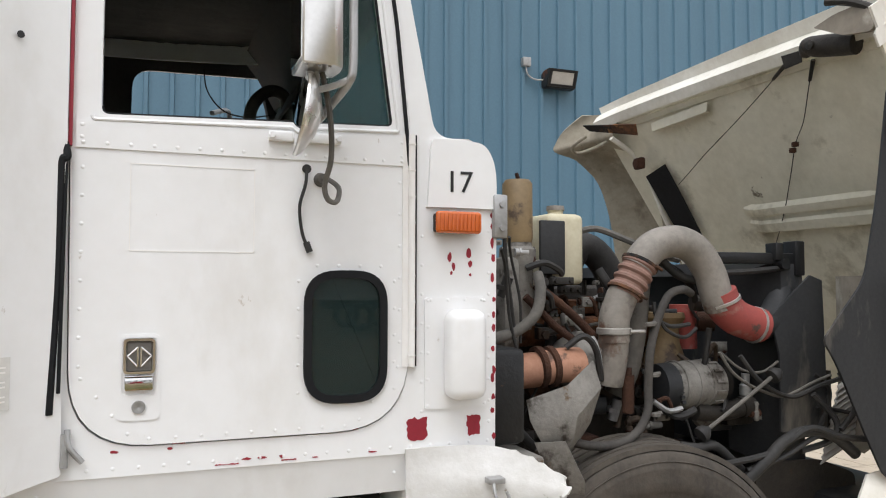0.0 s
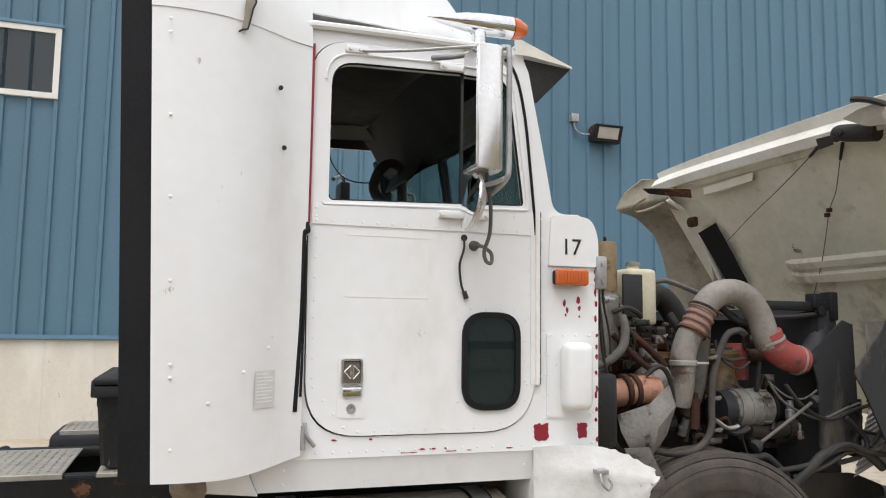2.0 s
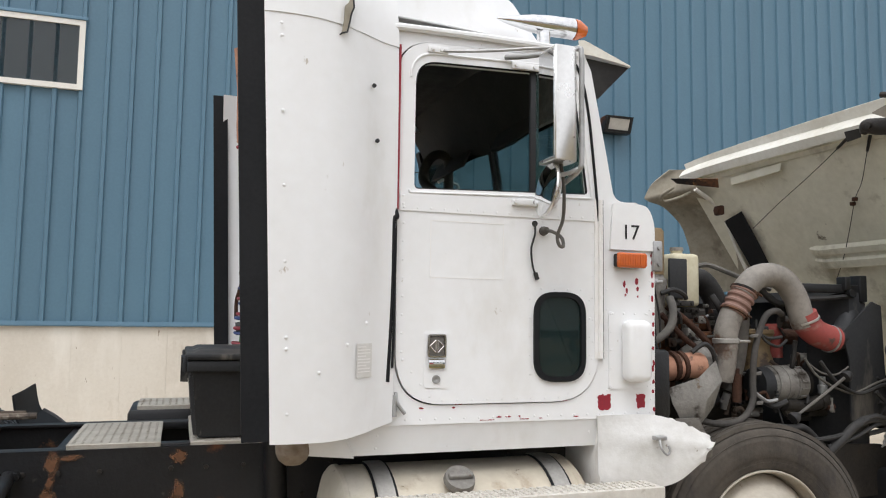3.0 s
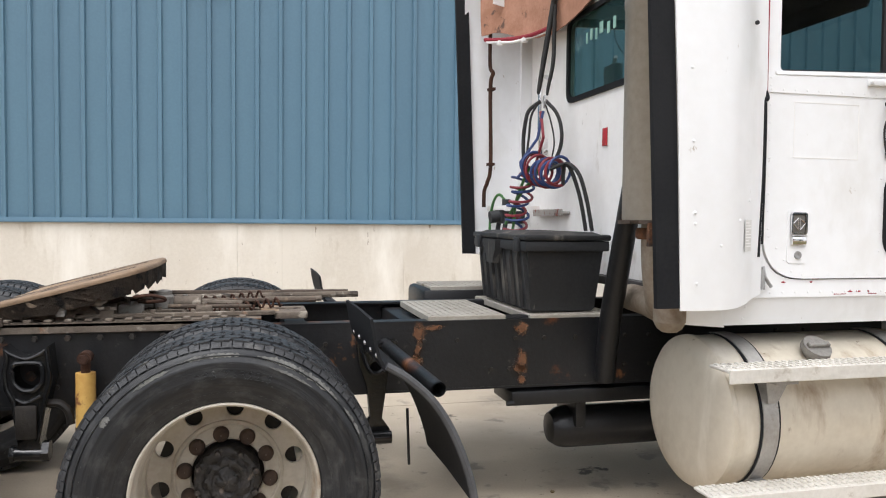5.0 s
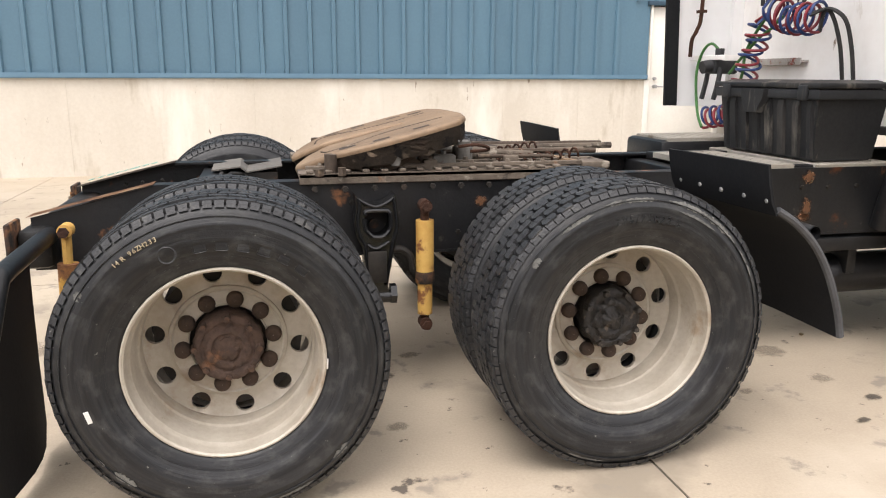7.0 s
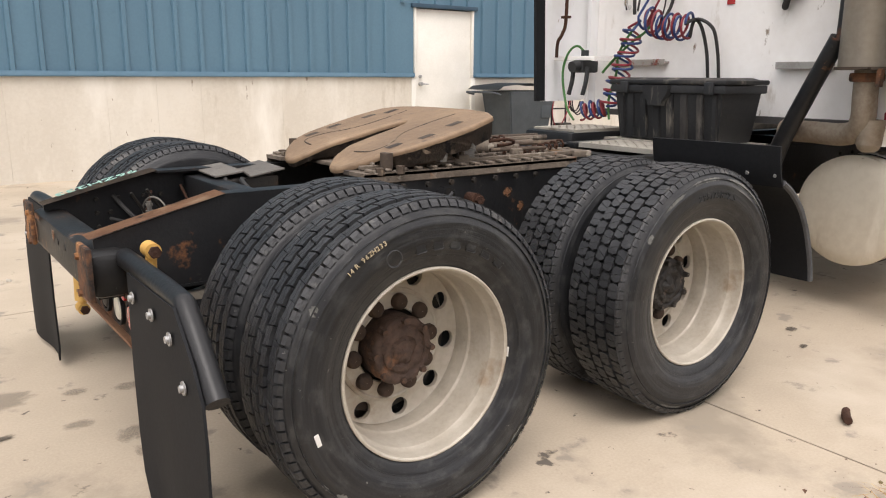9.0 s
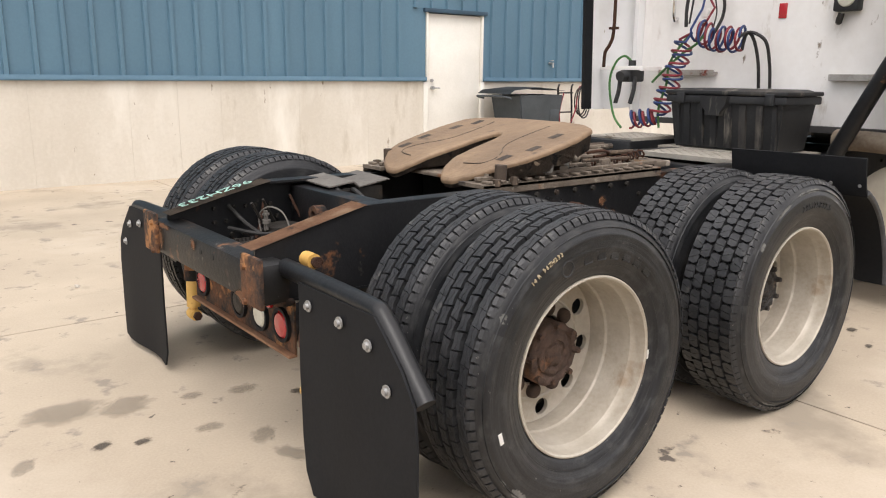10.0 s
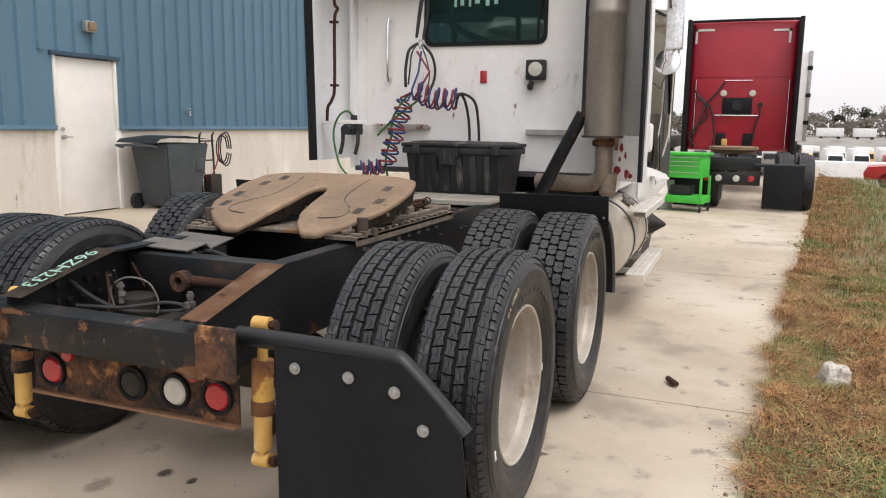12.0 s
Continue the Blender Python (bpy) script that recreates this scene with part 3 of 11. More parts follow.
M["tote"] = mat("dusty_black_plastic", (0.0085, 0.0095, 0.0110), (0.021, 0.0215, 0.0225), 0.5, 0, 3, 60, 0.1, 1.0, spots=[((0.16, 0.145, 0.122), 7.0, 0.585, 0.10), ((0.055, 0.05, 0.045), 2.2, 0.55, 0.1)], streak=0.22, spec=0.35)
M["scuff"] = mat("grey_rubber_scuff", (0.20, 0.20, 0.185), (0.085, 0.085, 0.08), 0.85, 0, 26, 90, 0.3, 0.9, spots=[((0.025, 0.025, 0.026), 34, 0.60, 0.04)])
M["fenderin"] = mat("sooty_fibreglass", (0.30, 0.265, 0.215), (0.19, 0.165, 0.135), 0.75, 0, 2.4, 20, 0.2, 0.9, spots=[((0.42, 0.39, 0.33), 3.0, 0.58, 0.08), ((0.09, 0.075, 0.06), 5, 0.62, 0.06)])
M["gravel"] = mat("sandy_grit", (0.40, 0.33, 0.25), (0.25, 0.20, 0.15), 0.95, 0, 40, 90, 0.0, 0.6, island=0.5)
M["litter"] = mat("dead_leaf", (0.22, 0.12, 0.06), (0.11, 0.06, 0.035), 0.9, 0, 30, 90, 0.0, 0.6, spots=[((0.33, 0.22, 0.12), 45, 0.55, 0.1)], island=0.5)
M["greyguard"] = mat("grey_painted_guard", (0.44, 0.43, 0.41), (0.35, 0.34, 0.32), 0.5, 0.2, 2, 30, 0.05, 0.9)
M["clump"] = mat("dried_grease", (0.21, 0.175, 0.135), (0.09, 0.072, 0.055), 0.7, 0, 20, 60, 0.4, 0.8)
M["glossblack"] = mat("glossy_black_casting", (0.006, 0.0064, 0.0072), (0.013, 0.0132, 0.0138), 0.18, 0, 6, 50, 0.15, 0.9, spec=0.6)
M["lug"] = mat("brown_lug_nut", (0.050, 0.036, 0.029), (0.082, 0.055, 0.040), 0.75, 0.2, 20, 80, 0.35, 0.9, spec=0.3)
M["wornblack"] = mat("chipped_black_paint", (0.006, 0.0064, 0.007), (0.014, 0.0138, 0.0135), 0.4, 0, 3, 45, 0.2, 0.9, spots=[((0.045, 0.030, 0.022), 4.0, 0.57, 0.07), ((0.17, 0.08, 0.037), 6.0, 0.635, 0.05), ((0.10, 0.095, 0.085), 16, 0.655, 0.04)], spec=0.35)

# ---- ground, wall and what stands along it ----
WALL, BASE, RIB = 8.75, 1.33, 0.328
DOOR = (6.02, 7.16, 2.38)


def edge(x):
    """The line where the paving ends and the verge begins."""
    return -0.925 - 0.0835 * x


bm = B()
# level round the building, falling away to a lower lot beyond
def fall(x, y):
    start = 20 if y < -4 else 33
    t = max(0.0, min(1.0, (x - start) / 28))
    return -0.045 - 4.955 * t * t * (3 - 2 * t) + 2.0 * max(0.0, min(1.0, (x - 210) / 40))


loft(bm, [[(x, y, fall(x, y)) for y in (-900, -60, -20, -12, -8, -4.6, -3.2, 0, 60, 900)] for x in (-900, -60, 0, 10, 20, 23, 26, 29, 33, 37, 41, 45, 49, 53, 57, 62, 210, 250, 900)])
tagged(new("ground", finish(bm, "ground", M["earth"], 0)), "dry patchy earth and grass reaching to the horizon", "ground", kind="structure")

# the paving, cast in bays with open joints between them
pavement = thing("pavement", "tan concrete paving cast in bays, stained and dusty", "pavement", kind="structure")
cuts_x = [-30.5, -26.5, -22.5, -18.5, -14.5, -10.5, -6.6, -2.6, 1.44, 5.4, 9.4, 13.4, 17.4, 21.4, 25.4, 31]
for i, (a, b) in enumerate(zip(cuts_x, cuts_x[1:])):
    for c, d in ((None, 2.9), (2.9, WALL + 0.1)):
        bm = B()
        g = 0.005
        n = 14
        lo = [((a + g) + (b - a - 2 * g) * k / n, (edge(a + (b - a) * k / n) + 0.05 * noise.noise((k + i * n, 3, 0)) + 0.025 * noise.noise((k * 2.7 + i * 40, 9, 0))) if c is None else c + g) for k in range(n + 1)]
        hi = [(p[0], d - g) for p in lo]
        vs = [[bm.verts.new((*p, z)) for p in row] for row, z in ((lo, -0.12), (lo, 0.0), (hi, 0.0), (hi, -0.12))]
        for r, s in zip(vs, vs[1:]):
            for k in range(n):
                bm.faces.new((r[k], r[k + 1], s[k + 1], s[k]))
        for e in (0, n):
            bm.faces.new([vs[j][e] for j in range(4)])
        part("paving_bay", bm, M["slab"], pavement, smooth=0)
bm = B()
box(bm, -30.5, 31, 2.89, 2.91, -0.1, -0.006)
for x in cuts_x[1:-1]:
    box(bm, x - 0.01, x + 0.01, edge(x) + 0.05, WALL, -0.1, -0.006)
part("joint_filler", bm, M["joint"], pavement, "dark sunken joint filler")

# oil and water marks soaked into the concrete
def stain(x, y, rx, ry, turn, m):
    bm = B()
    n = 28
    vs = [bm.verts.new((math.cos(2 * math.pi * i / n), math.sin(2 * math.pi * i / n), 0)) for i in range(n)]
    bm.faces.new(vs)
    ob = part("oil_stain", bm, m, pavement, "dark stain soaked into the concrete", smooth=0)
    ob.matrix_basis = Matrix.Translation((x, y, 0.004)) @ Matrix.Rotation(turn, 4, "Z") @ Matrix.Diagonal((rx * 1.35, ry * 1.35, 1, 1))


for x, y, rx, ry, turn, m in ((-0.957, 1.572, .13, .10, .3, "damp"), (-1.19, 1.655, .17, .12, .1, "damp"), (-1.13, 1.25, .045, .03, .4, "oil"),
                              (-0.995, 1.195, .04, .025, .2, "oil"), (-0.475, 1.447, .07, .05, 0, "damp"), (-0.595, .968, .08, .05, 1, "damp"),
                              (-0.57, .762, .09, .05, 2, "damp"), (-0.74, 1.16, .06, .04, 0, "damp"), (-1.40, 1.246, .07, .04, 1, "damp"),
                              (-0.686, 1.51, .05, .04, 0, "damp"), (-0.284, 1.281, .04, .03, 0, "oil"), (-0.30, 1.13, .03, .02, 0, "oil")):
    stain(x, y, rx, ry, turn, M[m])
for x, y, rx, ry, m in ((2.555, .771, .10, .08, "damp"), (2.64, .176, .05, .03, "oil"), (2.43, -0.01, .04, .02, "oil"), (2.57, .41, .06, .05, "damp"),
                        (2.14, .35, .04, .03, "damp"), (.63, .865, .05, .04, "oil"), (.60, .34, .05, .04, "damp"), (.79, 1.11, .06, .04, "damp")):
    stain(x, y, rx, ry, 0.3, M[m])


# the concrete stem wall, with board marks, and the siding above it
stem = thing("wall_north", "tan cast concrete base wall under ribbed blue metal siding", "wall", (0, WALL, 0), kind="structure")
marks = [-25.0, -19.0, -14.0, -9.0, -6.6, -4.8, -3.6, -2.35, -1.2, 0.05, 1.22, 1.85, 2.45, 3.65, 4.85, 5.6, 8.4, 9.6, 10.8, 12.1, 14.5, 17, 19.4, 24]
for a, b in ((-32, DOOR[0] - 0.09), (DOOR[1] + 0.09, 32)):
    xs = [a] + [x for x in marks if a < x < b] + [b]
    for p, q in zip(xs, xs[1:]):
        bm = B()
        o = 0.0012 * math.sin(p * 37)
        box(bm, p + 0.0004, q - 0.0004, WALL + o, WALL + 0.25, -0.1, BASE, 0.0015, seg=1)
        part("concrete_lift", bm, M["stem"], stem, smooth=0)


def siding(bm, z0, z1, x0, n, minor=False):
    prof = []
    for k in range(n):
        x = x0 + k * RIB
        prof += [(x, 0), (x + 0.014, -0.042), (x + 0.062, -0.042), (x + 0.076, 0)]
        if minor:
            for c in (0.165, 0.245):
                prof += [(x + c, 0), (x + c + 0.006, -0.004), (x + c + 0.016, -0.004), (x + c + 0.022, 0)]
    prof.append((x0 + n * RIB + 0.004, 0))
    loft(bm, [[(x, WALL - 0.008 + y, z) for x, y in prof] for z in (z0, z1)])
    return bm


X0 = 2.49 - 0.048 - 105 * RIB
top_z, low_z = 9.2, BASE + 0.03
me_full = None
for k in range(66):
    x = X0 + k * 3 * RIB
    if x > 32:
        break
    over = x < DOOR[1] + 0.05 and x + 3 * RIB > DOOR[0] - 0.05
    if over:
        for j in range(3):
            xx = x + j * RIB
            z = DOOR[2] + 0.07 if xx + RIB > DOOR[0] - 0.06 and xx < DOOR[1] + 0.06 else low_z
            bm = B()
            siding(bm, z, top_z, xx, 1)
            part("siding_panel", bm, M["blue"], stem, smooth=0)
        continue
    if me_full is None:
        bm = B()
        siding(bm, low_z, top_z, 0, 3)
        me_full = finish(bm, "siding_panel", M["blue"], 0)
    ob = new("siding_panel", me_full)
    ob.location = (x, 0, 0)
    ob.parent = stem
    ob.matrix_parent_inverse = Matrix.Translation(-stem.location)
bm = B()
for a, b in ((-32, DOOR[0] - 0.06), (DOOR[1] + 0.06, 32)):
    box(bm, a, b, WALL - 0.055, WALL + 0.02, BASE - 0.035, BASE + 0.004, 0.004, seg=1)
    box(bm, a, b, WALL - 0.062, WALL - 0.052, BASE - 0.02, BASE + 0.035)
part("base_flashing", bm, M["bluetrim"], stem, "blue folded base trim")
bm = B()
box(bm, -32, 32, WALL - 0.004, WALL + 0.02, DOOR[2] + 0.06, top_z)
for a, b in ((-32, DOOR[0] - 0.05), (DOOR[1] + 0.05, 32)):
    box(bm, a, b, WALL - 0.004, WALL + 0.02, BASE, DOOR[2] + 0.06)
part("siding_backing", bm, M["blue"], stem)
bm = B()
box(bm, -32, 32, WALL - 0.12, WALL + 0.3, top_z - 0.02, top_z + 0.22, 0.02)
part("eave_trim", bm, M["bluetrim"], stem)
bm = B()
box(bm, -32, 32, WALL + 0.25, WALL + 0.45, -0.1, top_z)
box(bm, -32, 32, WALL + 0.25, WALL + 12, top_z, top_z + 0.15)
part("inner_wall", bm, M["bluedark"], stem)

# personnel door
door = thing("door_1", "closed white steel service door in a white frame", "door", (6.6, WALL, 0), kind="structure")
bm = B()
box(bm, DOOR[0], DOOR[1], WALL + 0.02, WALL + 0.07, 0.02, DOOR[2], 0.004)
part("leaf", bm, M["door"], door)
bm = B()
for a, b in ((DOOR[0] - 0.09, DOOR[0] - 0.004), (DOOR[1] + 0.004, DOOR[1] + 0.09)):
    box(bm, a, b, WALL - 0.02, WALL + 0.12, 0, BASE - 0.04, 0.004)
    box(bm, a + (0.05 if a < 6.5 else 0), b - (0 if a < 6.5 else 0.05), WALL - 0.03, WALL + 0.12, BASE - 0.036, DOOR[2] + 0.06, 0.004)
part("frame", bm, M["door"], door)
bm = B()
box(bm, DOOR[0] - 0.10, DOOR[1] + 0.10, WALL - 0.06, WALL + 0.1, DOOR[2] + 0.012, DOOR[2] + 0.075, 0.004)
part("head_trim", bm, M["bluedark"], door, "dark blue drip trim")
bm = B()
cyl(bm, (DOOR[0] + 0.09, WALL + 0.02, 1.19), (DOOR[0] + 0.09, WALL - 0.05, 1.19), 0.028)
tube(bm, [(DOOR[0] + 0.09, WALL - 0.045, 1.19), (DOOR[0] + 0.15, WALL - 0.05, 1.19), (DOOR[0] + 0.22, WALL - 0.045, 1.185)], 0.011)
cyl(bm, (DOOR[0] + 0.09, WALL + 0.02, 1.31), (DOOR[0] + 0.09, WALL - 0.012, 1.31), 0.026)
part("door_handle", bm, M["steel"], door, "satin steel lever handle")


# upper window of the building
def wall_window(x0, x1, z0, z1):
    w = thing("window_1", "fixed grey window with a white frame in the blue siding", "window", ((x0 + x1) / 2, WALL, z0), kind="structure")
    bm = B()
    plate(bm, rect(x0, x1, z0, z1), [rect(x0 + 0.075, x1 - 0.075, z0 + 0.075, z1 - 0.075)], on_y(WALL - 0.075), 0.07)
    part("window_frame", bm, M["door"], w)
    bm = B()
    box(bm, x0 + 0.07, x1 - 0.07, WALL - 0.05, WALL - 0.044, z0 + 0.07, z1 - 0.07)
    part("pane", bm, M["glasswin"], w)
    bm = B()
    box(bm, x0 - 0.03, x1 + 0.03, WALL - 0.09, WALL - 0.03, z1 + 0.004, z1 + 0.05, 0.004)
    part("drip_cap", bm, M["bluetrim"], w)


wall_window(-0.15, 1.19, 4.56, 5.55)

# flood light with its junction box and conduit
lamp = thing("wall_flood_light", "bronze wall flood light with a frosted lens", "light", (9.7, WALL, 4.7))
bm = B()
loft(bm, [[(x, WALL - 0.03 + y, z) for y, z in ((0, 4.73), (0, 4.93), (-0.10, 4.97), (-0.27, 4.975), (-0.285, 4.965), (-0.185, 4.70), (-0.17, 4.69), (-0.06, 4.69))] for x in (9.36, 9.88)], True, True)
bmesh.ops.bevel(bm, geom=bm.edges[:], offset=0.008, segments=1, affect="EDGES")
housing = part("housing", bm, M["blackrust"], lamp)
lens_face = lambda u, v, d: (u, WALL - 0.03 - 0.285 + 0.10 * (4.965 - v) / 0.265 - 0.004 - d, v)
bm = B()
plate(bm, rect(9.425, 9.815, 4.745, 4.925), [], lens_face, 0.004)
part("lens", bm, M["frosted"], lamp, "frosted glass lens")
bm = B()
plate(bm, rect(9.368, 9.872, 4.705, 4.962), [rect(9.42, 9.82, 4.74, 4.93)], lens_face, 0.018)
part("lens_frame", bm, M["blackrust"], housing)
bm = B()
box(bm, 9.0, 9.14, WALL - 0.13, WALL - 0.03, 5.02, 5.16, 0.008)
part("junction_box", bm, M["steel"], lamp, "small grey junction box")
bm = B()
tube(bm, [(9.07, WALL - 0.08, 5.02), (9.1, WALL - 0.08, 4.9), (9.22, WALL - 0.08, 4.83), (9.38, WALL - 0.1, 4.83)], 0.014)
part("conduit", bm, M["steel"], lamp)

lamp = thing("door_lamp", "small amber lamp box over the service door", "light", (6.64, WALL, 2.8))
bm = B()
box(bm, 6.55, 6.74, WALL - 0.11, WALL - 0.03, 2.78, 2.95, 0.012)
part("housing", bm, M["steel"], lamp)
bm = B()
box(bm, 6.59, 6.73, WALL - 0.15, WALL - 0.105, 2.80, 2.93, 0.012)
part("lens", bm, M["filter"], lamp, "yellowed lens")

bib = thing("hose_bib", "brass outdoor tap on the blue siding", "tap", (8.84, WALL, 1.6))
bm = B()
cyl(bm, (8.84, WALL, 1.63), (8.84, WALL - 0.12, 1.62), 0.02)
cyl(bm, (8.84, WALL - 0.1, 1.62), (8.84, WALL - 0.12, 1.55), 0.018)
part("spout", bm, M["steel"], bib)
bm = B()
cyl(bm, (8.84, WALL - 0.08, 1.67), (8.84, WALL - 0.08, 1.685), 0.04, n=10)
part("handle", bm, M["steel"], bib)

# wheeled refuse bin
bin_ = thing("wheelie_bin", "blue-grey wheeled refuse bin with a closed lid by the wall", "bin", (7.75, 8.2, 0))
bm = B()
rows = []
for z, w, d in ((0.06, 0.36, 0.28), (0.10, 0.38, 0.30), (0.75, 0.47, 0.35), (1.08, 0.52, 0.38)):
    rows.append([(7.78 - w, 8.2 - d, z), (7.78 + w, 8.2 - d, z), (7.78 + w, 8.2 + d, z), (7.78 - w, 8.2 + d, z)])
loft(bm, rows, True, True)
bmesh.ops.bevel(bm, geom=bm.edges[:], offset=0.02, segments=2, affect="EDGES")
box(bm, 8.0, 8.22, 7.84, 7.88, 0.62, 0.84, 0.01)
part("body", bm, M["bin"], bin_)
bm = B()
loft(bm, [[(7.0, 7.80, 1.10), (7.0, 8.62, 1.10)], [(7.1, 7.80, 1.16), (7.1, 8.62, 1.16)], [(7.7, 7.80, 1.21), (7.7, 8.62, 1.21)], [(8.33, 7.80, 1.15), (8.33, 8.62, 1.15)]])
bmesh.ops.solidify(bm, geom=bm.faces[:], thickness=0.03)
part("lid", bm, M["bin"], bin_)
bm = B()
tube(bm, [(7.08, 7.86, 1.02), (6.92, 7.86, 1.06), (6.92, 8.54, 1.06), (7.08, 8.54, 1.02)], 0.018, steps=2)
part("handle", bm, M["bin"], bin_)
for y in (7.84, 8.56):
    bm = B()
    cyl(bm, (7.36, y - 0.04, 0.13), (7.36, y + 0.04, 0.13), 0.13, n=24)
    w = part("wheel", bm, M["rubber"], bin_)

# hose cart with coiled leads
cart = thing("hose_cart", "black steel hand cart hung with coiled leads", "cart", (9.0, 8.35, 0))
bm = B()
for x in (8.7, 9.05):
    tube(bm, [(x, 8.3, 0.05), (x, 8.32, 0.8), (x - 0.05, 8.3, 1.15), (x - 0.13, 8.2, 1.25)], 0.018)
for z in (0.35, 0.75, 1.1):
    cyl(bm, (8.7, 8.31, z), (9.05, 8.31, z), 0.014, n=8)
part("frame", bm, M["black"], cart)
bm = B()
box(bm, 8.66, 9.08, 8.1, 8.36, 0.05, 0.09, 0.006)
part("toe_plate", bm, M["black"], cart)
for x in (8.64, 9.11):
    bm = B()
    cyl(bm, (x - 0.02, 8.36, 0.11), (x + 0.02, 8.36, 0.11), 0.11, n=20)
    part("wheel", bm, M["rubber"], cart)
bm = B()
box(bm, 8.72, 9.03, 8.12, 8.3, 0.1, 0.5, 0.02)
part("battery_box", bm, M["grease"], cart)
for k in range(3):
    bm = B()
    tube(bm, curve([(9.15 + 0.16 * math.cos(a) + 0.02 * k, 8.2 - 0.03 * k, 0.95 + (0.25 + 0.03 * k) * math.sin(a)) for a in np.linspace(0, 6.0, 9)], 4), 0.013, steps=0, n=6)
    part("cable", bm, M["hose_black"], cart)
bm = B()
tube(bm, [(8.75, 8.25, 1.1), (8.6, 8.2, 0.7), (8.75, 8.2, 0.4), (8.95, 8.15, 0.75), (9.1, 8.2, 1.2), (9.4, 8.3, 1.15)], 0.012)
part("cable", bm, M["hose_red"], cart)

# ---- the white tractor unit ----
YC = 1.13


def far(y):
    return 2 * YC - y


truck = thing("semi_truck", "weathered white day-cab road tractor with its hood tilted open", "truck", (2.5, YC, 0))


# wheels: one set of meshes, turned about y with the outer face towards -y
def tyre_mesh(kind):
    bm = B()
    half = [(-0.098, 0.294), (-0.113, 0.300), (-0.120, 0.312), (-0.123, 0.318), (-0.134, 0.346), (-0.1375, 0.356), (-0.1405, 0.359), (-0.1425, 0.395), (-0.1400, 0.428), (-0.1405, 0.433), (-0.1375, 0.438), (-0.130, 0.462), (-0.119, 0.480), (-0.112, 0.482)]
    prof = half + [(-0.06, 0.4825), (0, 0.483), (0.06, 0.4825)] + [(-a, r) for a, r in reversed(half)]
    lathe(bm, prof, (0, 0, 0), n=72, close=True)
    for r, y in ((0.336, -0.128), (0.4535, -0.134)):
        lathe(bm, [(y + 0.003, r - 0.0025), (y - 0.0025, r - 0.0008), (y - 0.0025, r + 0.0008), (y + 0.003, r + 0.0025)], (0, 0, 0), n=72, close=True)
    return finish(bm, "tyre", M["rubber"], 50)


